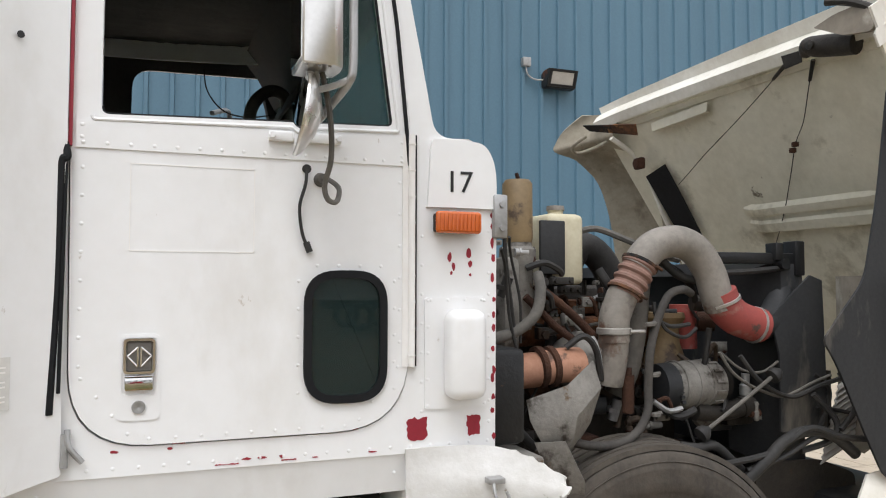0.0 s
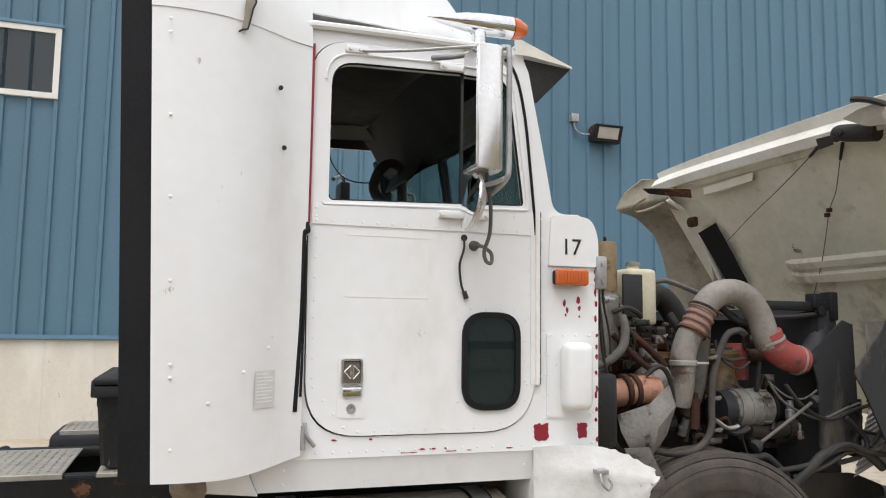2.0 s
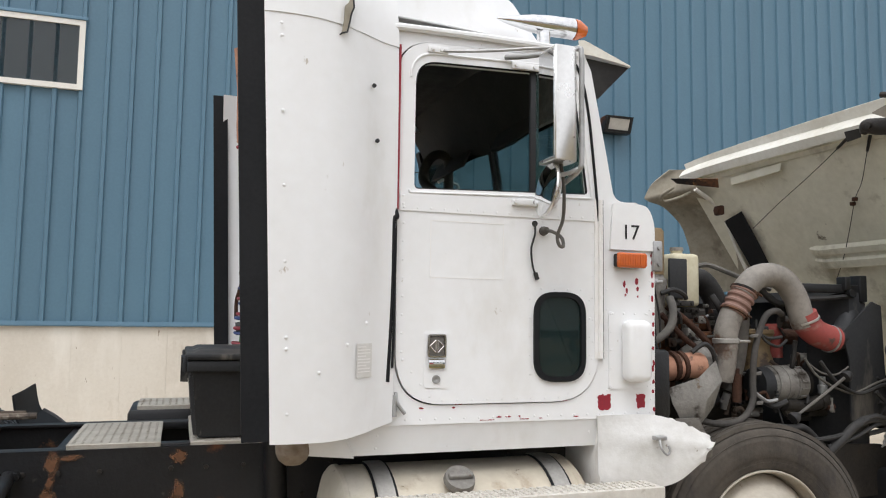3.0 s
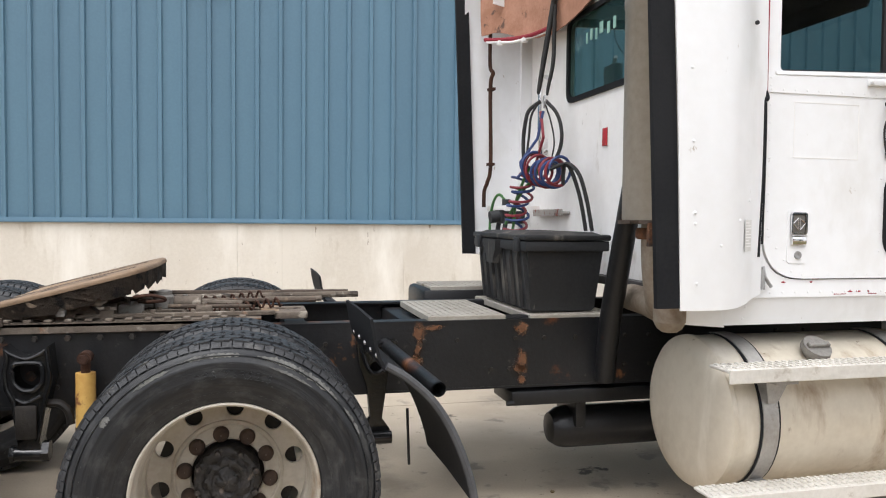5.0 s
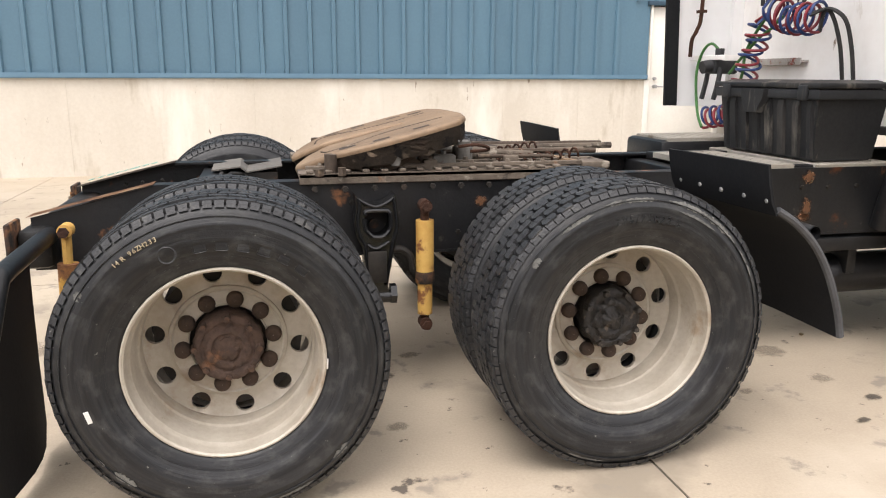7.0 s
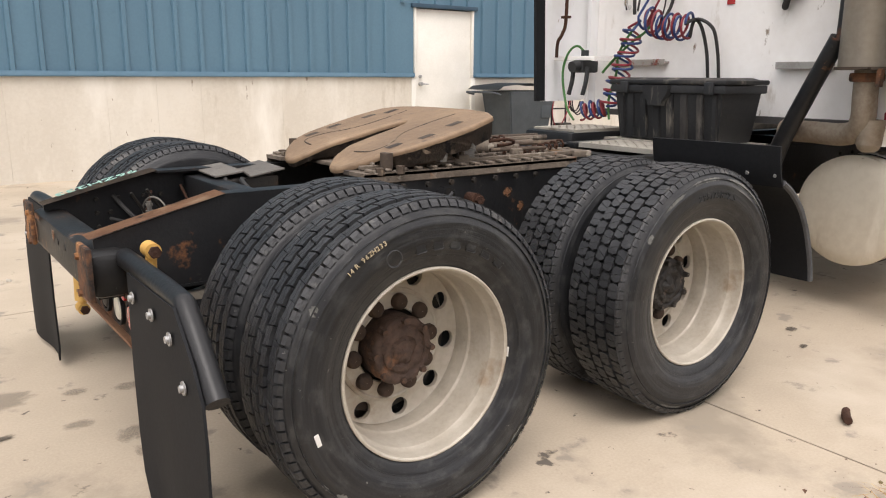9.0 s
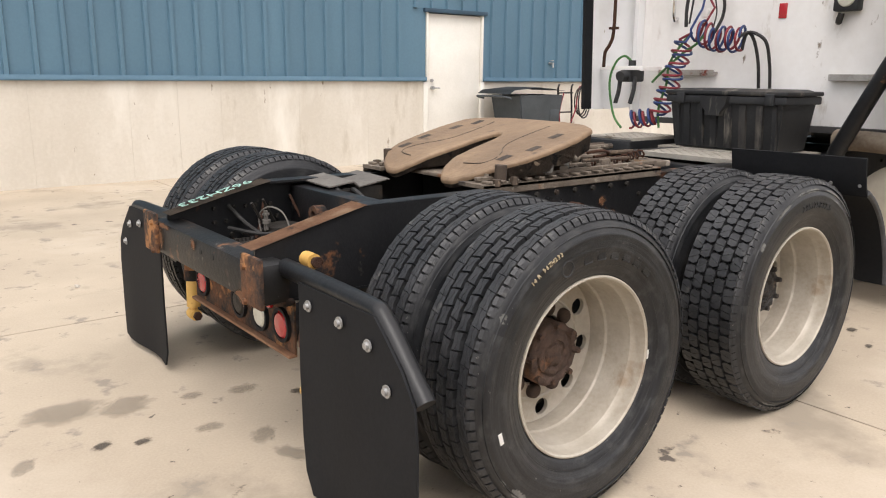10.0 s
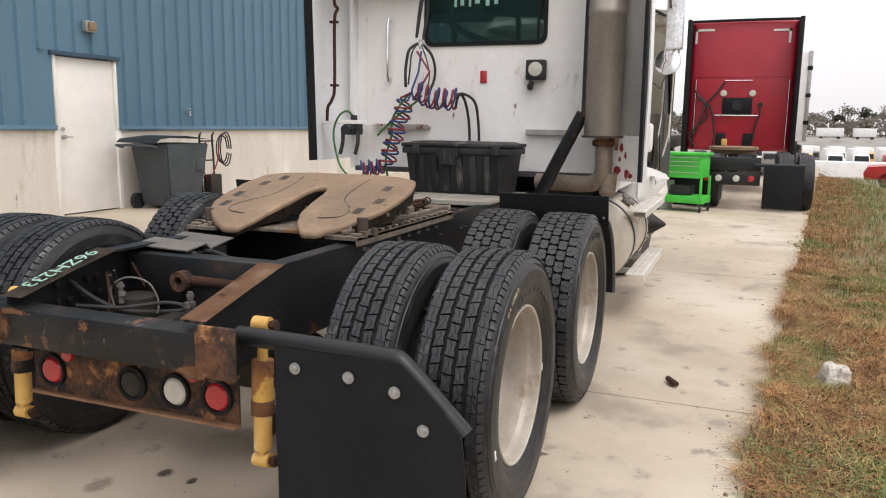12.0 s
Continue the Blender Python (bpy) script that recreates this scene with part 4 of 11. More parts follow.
def tread_mesh(kind):
    """Raised tread blocks in rows round the tyre."""
    rnd = random.Random(5)
    verts, faces = [], []
    rows, count = (((-0.090, 0.044), (-0.043, 0.040), (0.002, 0.040), (0.047, 0.040), (0.092, 0.044)), 56) if kind == "rib" else (((-0.093, 0.046), (-0.047, 0.043), (0.0, 0.043), (0.047, 0.043), (0.093, 0.046)), 50)
    for j, (c, w) in enumerate(rows):
        shoulder = j in (0, len(rows) - 1)
        for k in range(count):
            step = 2 * math.pi / count
            a0 = step * (k + 0.5 * (j % 2) + 0.06)
            a1 = a0 + step * (0.972 if kind == "rib" and shoulder else 0.90 if kind == "rib" else 0.925)
            am, h = (a0 + a1) / 2, w / 2 - (0.0030 if kind == "rib" else 0.0014)
            top = 0.5035 - (0.004 if shoulder else 0) - 0.0025 * rnd.random()
            rings = []
            if kind == "rib":
                # brick-like blocks parted by one wavy sipe along the tread
                s = 0.006 * (1 if j % 2 else -1)
                wave = [(a0 + (a1 - a0) * t, (0.0035 if shoulder else 0.0055) * math.sin(2 * math.pi * t + j)) for t in (0.0, 0.25, 0.5, 0.75, 1.0)]
                rings.append([(-h, a0 - s), (-h + 0.0035, am - s), (-h, a1 - s)] + [(v - 0.0007, a) for a, v in reversed(wave)])
                rings.append([(v + 0.0007, a) for a, v in wave] + [(h, a1 + s), (h - 0.0035, am + s), (h, a0 + s)])
            else:
                out = [(-h, a0 + 0.014), (-h, a1 - 0.014), (-h * 0.2, a1), (h, a1 - 0.016), (h, a0 + 0.012), (h * 0.2, a0)]
                lean = rnd.uniform(-0.2, 0.2) * (a1 - a0)
                for side in (-1, 1):
                    rings.append([(y, min(a, am - 0.0013 + lean * y / h) if side < 0 else max(a, am + 0.0013 + lean * y / h)) for y, a in out])
            for ring_ in rings:
                n0, m = len(verts), len(ring_)
                yc, ac = sum(y for y, a in ring_) / m, sum(a for y, a in ring_) / m
                for rr, sh in ((0.478, 1.0), (top - 0.0015, 0.997), (top, 0.98)):
                    for y, a in ring_:
                        verts.append((rr * math.cos(ac + (a - ac) * sh), c + yc + (y - yc) * sh, rr * math.sin(ac + (a - ac) * sh)))
                faces.append([n0 + 2 * m + i for i in range(m)])
                for k2 in (0, m):
                    for i in range(m):
                        faces.append([n0 + k2 + i, n0 + k2 + (i + 1) % m, n0 + k2 + m + (i + 1) % m, n0 + k2 + m + i])
    # shoulder lugs
    for s in (-1, 1):
        for k in range(92):
            a0, a1 = 2 * math.pi * k / 92, 2 * math.pi * (k + (0.78 if kind == "rib" else 0.88)) / 92
            n0 = len(verts)
            for y, r in ((0.109, 0.4955), (0.1185, 0.4885), (0.1255, 0.477), (0.116, 0.474)):
                for a in (a0, a1):
                    verts.append((r * math.cos(a), s * y * 1.012, r * math.sin(a)))
            faces += [[n0, n0 + 1, n0 + 3, n0 + 2], [n0 + 2, n0 + 3, n0 + 5, n0 + 4], [n0, n0 + 2, n0 + 4, n0 + 6], [n0 + 1, n0 + 7, n0 + 5, n0 + 3]]
    me = bpy.data.meshes.new("tread")
    me.from_pydata(verts, [], faces)
    bm = bmesh.new()
    bm.from_mesh(me)
    return finish(bm, "tread", M["tread"], 0)


def rim_mesh():
    bm = B()
    lathe(bm, [(-0.108, 0.299), (-0.117, 0.298), (-0.119, 0.293), (-0.114, 0.287), (-0.100, 0.285), (-0.085, 0.2845), (-0.072, 0.282), (-0.060, 0.2765), (-0.044, 0.2745), (-0.028, 0.2735), (-0.012, 0.2730), (0.006, 0.2725), (0.022, 0.2715), (0.034, 0.2685), (0.042, 0.2640), (0.056, 0.2625), (0.075, 0.2625), (0.095, 0.2635), (0.110, 0.2665), (0.125, 0.268), (0.138, 0.268), (0.148, 0.274), (0.115, 0.290), (0.0, 0.292)], (0, 0, 0), n=72, close=True)
    return finish(bm, "wheel", M["rim"], 14)


def disc_mesh():
    """The dished disc: ten hand holes, a raised mounting pad and an open bore."""
    def put(u, v, d):
        r = math.hypot(u, v)
        a = 0.070 if r < 0.168 else 0.070 + 0.018 * min(1, (r - 0.168) / 0.02)
        if r > 0.26:
            a -= 0.008
        return (u, a + d, v)
    circle = lambda r, n, cx=0, cz=0: [(cx + r * math.cos(2 * math.pi * i / n), cz + r * math.sin(2 * math.pi * i / n)) for i in range(n)]
    hole = [circle(0.0305, 16, 0.2285 * math.cos(2 * math.pi * (i + 0.5) / 10), 0.2285 * math.sin(2 * math.pi * (i + 0.5) / 10)) for i in range(10)]
    bm = B()
    plate(bm, circle(0.2655, 64), [circle(0.170, 48), *hole], put, 0.016)
    plate(bm, circle(0.170, 48), [circle(0.122, 40)], put, 0.016)
    lathe(bm, [(0.070, 0.170), (0.066, 0.176), (0.072, 0.186), (0.088, 0.190)], (0, 0, 0), n=48, close=True)
    lathe(bm, [(0.070, 0.122), (0.067, 0.126), (0.071, 0.130), (0.078, 0.126)], (0, 0, 0), n=40, close=True)
    return finish(bm, "disc", M["rim"], 40)


def cap_mesh(m, seed=0.0, crust=1.0):
    """A hub end with stepped flange rings and bolt stubs, under a crust of rust or grease."""
    bm = B()
    lathe(bm, [(0.11, 0.106), (0.07, 0.107), (0.05, 0.108), (0.03, 0.109), (0.018, 0.109), (0.008, 0.107), (0.002, 0.102), (0.0, 0.094), (0.0, 0.086), (0.006, 0.082), (0.006, 0.074), (0.000, 0.070), (-0.002, 0.060), (-0.002, 0.050), (0.004, 0.046), (0.004, 0.038), (-0.003, 0.034), (-0.006, 0.024), (-0.010, 0.014), (-0.011, 0.004)], (0, 0, 0), n=64)
    bmesh.ops.remove_doubles(bm, verts=bm.verts[:], dist=0.0005)
    bm.normal_update()
    off = Vector((seed, 2 * seed, 0))
    for v in bm.verts:
        d = Vector((v.co.x, -0.05, v.co.z)).normalized()
        v.co += d * crust * (0.007 * noise.noise(v.co * 32 + off) + 0.004 * noise.noise(v.co * 90 + off))
    return finish(bm, "hub", m, 50)


def lug_mesh():
    bm = B()
    lathe(bm, [(0.074, 0.0275), (0.062, 0.0270), (0.052, 0.0245), (0.047, 0.018), (0.045, 0.008), (0.045, 0.001)], (0, 0, 0), n=18)
    return finish(bm, "lug_nut", M["lug"], 50)


def stub_mesh(m):
    bm = B()
    cyl(bm, (0, 0.02, 0), (0.002, -0.014, 0), 0.015, 0.010, n=7)
    return finish(bm, "hub_bolt", m, 50)


def drum_mesh():
    bm = B()
    lathe(bm, [(0.115, 0.06), (0.115, 0.235), (0.34, 0.235), (0.36, 0.20), (0.36, 0.05)], (0, 0, 0), n=32)
    return finish(bm, "brake_drum", M["grease"], 40)


def inner_rim_mesh():
    bm = B()
    lathe(bm, [(-0.10, 0.30), (-0.11, 0.309), (-0.10, 0.29), (0.0, 0.27), (0.09, 0.288), (0.105, 0.309), (0.10, 0.302), (0.0, 0.296)], (0, 0, 0), n=48, close=True)
    return finish(bm, "inner_rim", M["rim"], 40)


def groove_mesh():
    # band under the tread blocks, coloured dark for the shade between them
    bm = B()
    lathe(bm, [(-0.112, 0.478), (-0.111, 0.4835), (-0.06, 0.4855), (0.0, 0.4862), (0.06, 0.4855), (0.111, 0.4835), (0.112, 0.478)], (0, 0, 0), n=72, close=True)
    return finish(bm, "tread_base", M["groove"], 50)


TYRE, GROOVE = tyre_mesh("rib"), groove_mesh()
TREAD = {"rib": tread_mesh("rib"), "hex": tread_mesh("hex")}
RIM, DISC, DRUM, LUG, INNER = rim_mesh(), disc_mesh(), drum_mesh(), lug_mesh(), inner_rim_mesh()
HUB = {"rust": cap_mesh(M["hubrust"]), "grease": cap_mesh(M["hubgrease"], 3.0, 1.6)}
STUB = {"rust": stub_mesh(M["hubrust"]), "grease": stub_mesh(M["hubgrease"])}


def under(parent, name, me, m, label=""):
    """An object on a shared mesh at the pose m, as a part."""
    ob = new(name, me)
    ob.parent = parent
    ob.matrix_basis = m
    if label:
        tagged(ob, label)
    return ob


OUT = -0.030


def dual(x, near, tread, hub, spin):
    """A pair of wheels at one axle end."""
    s = 1 if near else -1
    turn = Matrix.Rotation(0 if near else math.pi, 4, "Z") @ Matrix.Rotation(spin, 4, "Y")
    local = Matrix.Translation(-truck.location)
    y = (OUT if near else far(OUT) + 0.04) - (0.015 if near and x < 1 else 0)
    w = under(truck, "wheel", RIM, local @ Matrix.Translation((x, y, 0.502)) @ turn, "cream-painted dual steel wheel with a worn tyre")
    one = Matrix.Identity(4)
    under(w, "tyre", TYRE, one, "worn black tyre")
    tagged(under(w, "tread", TREAD[tread], one), kind="stuff")
    inset = Matrix.Translation((0, 0.03, 0))
    under(w, "disc", DISC, inset)
    under(w, "brake_drum", DRUM, inset)
    under(w, "hub", HUB[hub], inset, "rusted hub caked in grease")
    for i in range(8):
        under(w, "hub_bolt", STUB[hub], inset @ Matrix.Rotation(2 * math.pi * i / 8 + 0.35, 4, "Y") @ Matrix.Translation((0.098 + 0.004 * math.sin(5 * i), 0.006 * math.sin(7 * i), 0)))
    for i in range(10):
        under(w, "lug_nut", LUG, inset @ Matrix.Rotation(2 * math.pi * i / 10 + 0.05, 4, "Y") @ Matrix.Translation((0.143, 0, 0)))
    inner = Matrix.Translation((0, 0.345, 0)) @ Matrix.Rotation(0.05, 4, "Y")
    under(w, "inner_rim", INNER, inner)
    under(w, "tyre", TYRE, inner)
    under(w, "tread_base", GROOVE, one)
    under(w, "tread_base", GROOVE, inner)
    tagged(under(w, "tread", TREAD[tread], inner), kind="stuff")
    return w


SPIN = {"rear": 26, "front": 6}
rear_wheel = dual(0.0, True, "rib", "rust", radians(SPIN["rear"]))
front_wheel = dual(1.32, True, "hex", "grease", radians(SPIN["front"]))
dual(0.0, False, "rib", "rust", 0.3)
dual(1.32, False, "hex", "grease", 0.2)


DUSTYRE = TYRE.copy()
DUSTYRE.materials.clear()
DUSTYRE.materials.append(M["dustytread"])


def steer_face():
    """Convex disc, pointed hub and one nut of a steer wheel."""
    bm = B()
    lathe(bm, [(0.02, 0.270), (-0.02, 0.262), (-0.05, 0.235), (-0.105, 0.205), (-0.145, 0.185), (-0.155, 0.175), (-0.155, 0.115), (-0.145, 0.105), (0.0, 0.10)], (0, 0, 0), n=48)
    disc = finish(bm, "disc", M["rim"], 40)
    bm = B()
    lathe(bm, [(-0.10, 0.112), (-0.17, 0.110), (-0.185, 0.098), (-0.22, 0.088), (-0.28, 0.050), (-0.33, 0.018), (-0.342, 0.0)], (0, 0, 0), n=32)
    hub = finish(bm, "hub", M["grease"], 40)
    bm = B()
    cyl(bm, (0, 0.01, 0), (0, -0.012, 0), 0.021, n=16)
    cyl(bm, (0, -0.012, 0), (0, -0.038, 0), 0.0165, 0.0155, n=6)
    cyl(bm, (0, -0.038, 0), (0, -0.052, 0), 0.009, n=10)
    return disc, hub, finish(bm, "lug_nut", M["steel"], 40)


STEERDISC, STEERHUB, STEERNUT = steer_face()


def steer_wheel(x, near, toe):
    y = 0.2 if near else far(0.2)
    turn = Matrix.Rotation((0 if near else math.pi) + toe, 4, "Z")
    w = under(truck, "wheel", RIM, Matrix.Translation(-truck.location) @ Matrix.Translation((x, y, 0.512)) @ turn @ Matrix.Scale(1.02, 4), "steer wheel with a ribbed black tyre")
    under(w, "tyre", DUSTYRE, Matrix.Identity(4))
    bm = B()
    for c, k in ((-0.095, 0.036), (-0.05, 0.040), (0, 0.042), (0.05, 0.040), (0.095, 0.036)):
        lathe(bm, [(c - k / 2, 0.486), (c - k / 2 + 0.003, 0.503), (c + k / 2 - 0.003, 0.503), (c + k / 2, 0.486)], (0, 0, 0), n=72, close=True)
    under(w, "tread", finish(bm, "tread", M["dustytread"], 30), Matrix.Identity(4), "ribbed tread dusted tan")
    at = Matrix.Translation((0, -0.03, 0))
    under(w, "disc", STEERDISC, at, "convex steel steer wheel disc")
    under(w, "hub", STEERHUB, at, "dark pointed hub")
    for i in range(10):
        under(w, "lug_nut", STEERNUT, at @ Matrix.Rotation(2 * math.pi * (i + 0.3) / 10, 4, "Y") @ Matrix.Translation((0.143, -0.155, 0)), "bright lug nut")
    return w


steer_wheel(5.17, True, radians(-7))
steer_wheel(5.17, False, radians(-7))

# axles, housings and springs
for x in (0.0, 1.32):
    bm = B()
    tube(bm, [(x, 0.4, 0.502), (x, 0.7, 0.502), (x, 0.92, 0.50), (x, 1.34, 0.50), (x, 1.56, 0.502), (x, 1.86, 0.502)], 0.08, n=16, steps=3, radii=[0.075, 0.08, 0.17, 0.17, 0.08, 0.075])
    part("drive_axle", bm, M["grease"], truck, "greasy drive axle housing")
    bm = B()
    lathe(bm, [(-0.22, 0.05), (-0.2, 0.14), (-0.05, 0.19), (0.05, 0.19), (0.10, 0.10)], (x + 0.05, YC, 0.53), axis=(1, 0, 0), n=24)
    part("differential", bm, M["grease"], truck)
bm = B()
cyl(bm, (0.2, YC, 0.58), (1.15, YC, 0.58), 0.045)
cyl(bm, (1.5, YC, 0.60), (4.4, YC, 0.75), 0.055)
part("drive_shaft", bm, M["grease"], truck)
bm = B()
tube(bm, [(5.17, 0.3, 0.5), (5.17, 0.55, 0.44), (5.17, 1.71, 0.44), (5.17, 1.96, 0.5)], 0.055, n=10, steps=4)
part("front_axle", bm, M["grease"], truck)

# frame rails: channel section, cut down towards the tail
for y, s in ((0.69, 1), (far(0.69), -1)):
    bm = B()
    side = [(-0.72, 0.62), (6.15, 0.60), (6.15, 0.86), (4.8, 0.93), (-0.28, 0.93), (-0.72, 0.82)]
    plate(bm, side, [], on_y(y, s), 0.010)
    for a, b in ((side[0], side[1]), (side[3], side[4]), (side[2], side[3])):
        vs = []
        for dz in (0, -0.010 if a[1] > 0.7 else 0.010):
            for p in (a, b):
                for yy in (y - s * 0.002, y + s * 0.085):
                    vs.append((p[0], yy, p[1] + dz))
        v = [bm.verts.new(p) for p in vs]
        for q in ((0, 1, 3, 2), (4, 5, 7, 6), (0, 1, 5, 4), (2, 3, 7, 6), (0, 2, 6, 4), (1, 3, 7, 5)):
            bm.faces.new([v[i] for i in q])
    rail = part("frame_rail", bm, M["blackrust"], truck, "black steel frame rail with rust patches", smooth=0)
    bm = B()
    loft(bm, [[(-0.28, y - s * 0.012, 0.934), (-0.28, y + s * 0.10, 0.934)], [(-0.50, y - s * 0.012, 0.882), (-0.50, y + s * 0.09, 0.882)], [(-0.735, y - s * 0.012, 0.823), (-0.735, y + s * 0.09, 0.823)]])
    bmesh.ops.solidify(bm, geom=bm.faces[:], thickness=0.012)
    part("tail_flange", bm, M["tanrust"] if s > 0 else M["brownrust"], rail, "rusted tapered rail flange")
    bm = B()
    for x in np.arange(0.2, 4.4, 0.14):
        for z in (0.70, 0.84):
            if random.random() < 0.6:
                bolt(bm, (x + random.uniform(-0.03, 0.03), y, z), (0, -s, 0), 0.012, 0.012)
    tagged(part("frame_bolts", bm, M["grease"], rail), kind="stuff")
# crossmembers
for x in (-0.1, 0.66, 1.6, 2.15, 3.2, 4.3):
    bm = B()
    box(bm, x - 0.05, x + 0.05, 0.71, far(0.71), 0.66, 0.90, 0.01)
    part("crossmember", bm, M["black"], truck)
bm = B()
box(bm, -0.755, -0.63, 0.60, far(0.60), 0.64, 0.79, 0.03)
part("end_crossmember", bm, M["wornblack"], truck, "black tail crossmember with rusted ends")
for y, s in ((0.60, 1), (far(0.60), -1)):
    bm = B()
    lo, hi = sorted((y - s * 0.055, y + s * 0.095))
    box(bm, -0.774, -0.756, lo, hi, 0.650, 0.822, 0.006)
    for dz in (0.66, 0.78):
        bolt(bm, (-0.774, y + s * 0.06, dz), (-1, 0, 0), 0.013, 0.01)
    part("tail_gusset", bm, M["rustmix"], truck, "rusted gusset plate")
for y, z, w, h in ((0.70, 0.66, 0.07, 0.025), (1.57, 0.72, 0.045, 0.05), (1.50, 0.778, 0.07, 0.012), (1.17, 0.76, 0.02, 0.02)):
    bm = B()
    bm.faces.new([bm.verts.new((math.cos(2 * math.pi * i / 24), math.sin(2 * math.pi * i / 24), 0)) for i in range(24)])
    ob = part("rust_patch", bm, M["rustbloom"], truck, "orange rust along the crossmember", smooth=0)
    ob.matrix_basis = Matrix.Translation((-0.758, y, z)) @ Matrix.Rotation(-math.pi / 2, 4, "Y") @ Matrix.Diagonal((h * 1.6, w * 1.6, 1, 1))
for y in (0.98, 1.10):
    bm = B()
    cyl(bm, (-0.757, y, 0.745), (-0.754, y, 0.745), 0.012, n=10)
    part("bolt_hole", bm, M["ink"], truck)

# tail light panel
bm = B()
outer = [(0.66, 0.43), (0.80, 0.425), (1.2, 0.42), (1.60, 0.43), (1.60, 0.61), (0.66, 0.625)]
circ = lambda y, z, r, n=20: [(y + r * math.cos(2 * math.pi * i / n), z + r * math.sin(2 * math.pi * i / n)) for i in range(n)]
LIGHTS = [(0.745, 0.522, "redlens"), (0.924, 0.516, "whitelens"), (1.116, 0.518, "ink"), (1.50, 0.517, "redlens")]
plate(bm, outer, [circ(y, z, 0.058) for y, z, _ in LIGHTS], on_x(-0.60), 0.008)
panel = part("light_panel", bm, M["rustmix"], truck, "rusted tail light panel", smooth=0)
for y, z, m in LIGHTS:
    bm = B()
    lathe(bm, [(0.0, 0.064), (-0.014, 0.064), (-0.014, 0.052), (0.0, 0.050)], (-0.60, y, z), axis=(1, 0, 0), n=28, close=True)
    part("grommet", bm, M["flap"], panel)
    bm = B()
    lathe(bm, [(0.02, 0.051), (-0.006, 0.051), (-0.016, 0.042), (-0.020, 0.0)], (-0.60, y, z), axis=(1, 0, 0), n=28)
    part("tail_light", bm, M[m] if m != "ink" else M["grease"], panel, {"redlens": "round red tail light", "whitelens": "round clear reversing light", "ink": "empty lamp socket"}[m])
for y in (0.845, 1.42):
    bm = B()
    lathe(bm, [(0.0, 0.026), (-0.012, 0.024), (-0.016, 0.0)], (-0.60, y, 0.585), axis=(1, 0, 0), n=16)
    part("marker_lens", bm, M["redlens"], panel, "small faded red marker light")
bm = B()
box(bm, -0.625, -0.59, 0.66, 1.60, 0.420, 0.432, 0.004)
part("panel_lip", bm, M["tanrust"], panel, "rusted folded lower lip")
bm = B()
box(bm, -0.64, -0.59, 0.66, 1.62, 0.612, 0.632, 0.004)
part("panel_flange", bm, M["rustmix"], panel)

# mud flaps on bent tube hangers
for s in (1, -1):
    f = (lambda y: y) if s > 0 else far
    bm = B()
    tube(bm, [(-0.645, f(0.62), 0.765), (-0.645, f(0.35), 0.762), (-0.645, f(0.08), 0.755), (-0.645, f(0.02), 0.735), (-0.645, f(-0.11), 0.61), (-0.645, f(-0.17), 0.55)], 0.032, n=14, steps=4)
    hang = part("flap_hanger", bm, M["black"], truck, "bent black tube flap hanger")
    bm = B()
    nz = 9
    side_a = [0.46, 0.455, 0.455, 0.455, 0.455, 0.45, 0.45, 0.44, 0.40]
    side_b = [0.02, -0.05, -0.115, -0.175, -0.19, -0.19, -0.195, -0.20, -0.20]
    zs = [0.755, 0.695, 0.635, 0.555, 0.45, 0.34, 0.23, 0.11, 0.035]
    rows = []
    for z, a, b in zip(zs, side_a, side_b):
        rows.append([(-0.681 + 0.03 * (0.75 - z) ** 2 * math.sin(6 * k / 6) - 0.006 * math.sin(4 * z), f(a + (b - a) * k / 6), z) for k in range(7)])
    sheet(bm, rows, 0.008)
    part("mud_flap", bm, M["flap"], truck, "black rubber mud flap with bolt heads")
    for y, z in ((0.378, 0.697), (0.190, 0.693), (0.036, 0.668), (-0.057, 0.564)):
        bm = B()
        lathe(bm, [(0.0, 0.019), (-0.004, 0.019), (-0.004, 0.011), (-0.013, 0.010), (-0.013, 0.0)], (-0.690, f(y), z), axis=(1, 0, 0), n=12)
        part("bolt", bm, M["steel"], hang, "bright bolt and washer")


# yellow shock absorbers
def shock(p, q, r=0.037):
    p, q = Vector(p), Vector(q)
    d = q - p
    bm = B()
    cyl(bm, p + d * (0.12 if p.x > 0 else 0.26), p + d * 0.60, r, n=18)
    body = part("shock_absorber", bm, M["yellow"] if p.x > 0 else M["rustyellow"], truck, "rust-streaked yellow shock absorber")
    bm = B()
    cyl(bm, p + d * 0.55, p + d * 0.92, r * 0.84, n=18)
    part("lower_tube", bm, M["yellow"], body)
    bm = B()
    lathe(bm, [(0, r + 0.0005), (0.004, r + 0.0025), (0.045, r + 0.0025), (0.05, r + 0.0005)], p + d * 0.55, axis=d.normalized(), n=18, close=True)
    part("rust_band", bm, M["rustmix"], body, "rusted dust cover edge")
    for a in (p, q):
        bm = B()
        lathe(bm, [(-0.03, 0.014), (-0.03, 0.026), (0.03, 0.026), (0.03, 0.014)], a, axis=(0, 1, 0), n=16, close=True)
        cyl(bm, a, p + d * (0.28 if a is p else 0.9), 0.018, n=8)
        part("shock_eye", bm, M["yellow"] if p.x < 0 else M["darkrust"], body)
        bm = B()
        cyl(bm, a + Vector((0, -0.045, 0)), a + Vector((0, 0.035, 0)), 0.013, n=8)
        cyl(bm, a + Vector((0, -0.055, 0)), a + Vector((0, -0.04, 0)), 0.02, n=6)
        part("eye_bolt", bm, M["darkrust"], body)


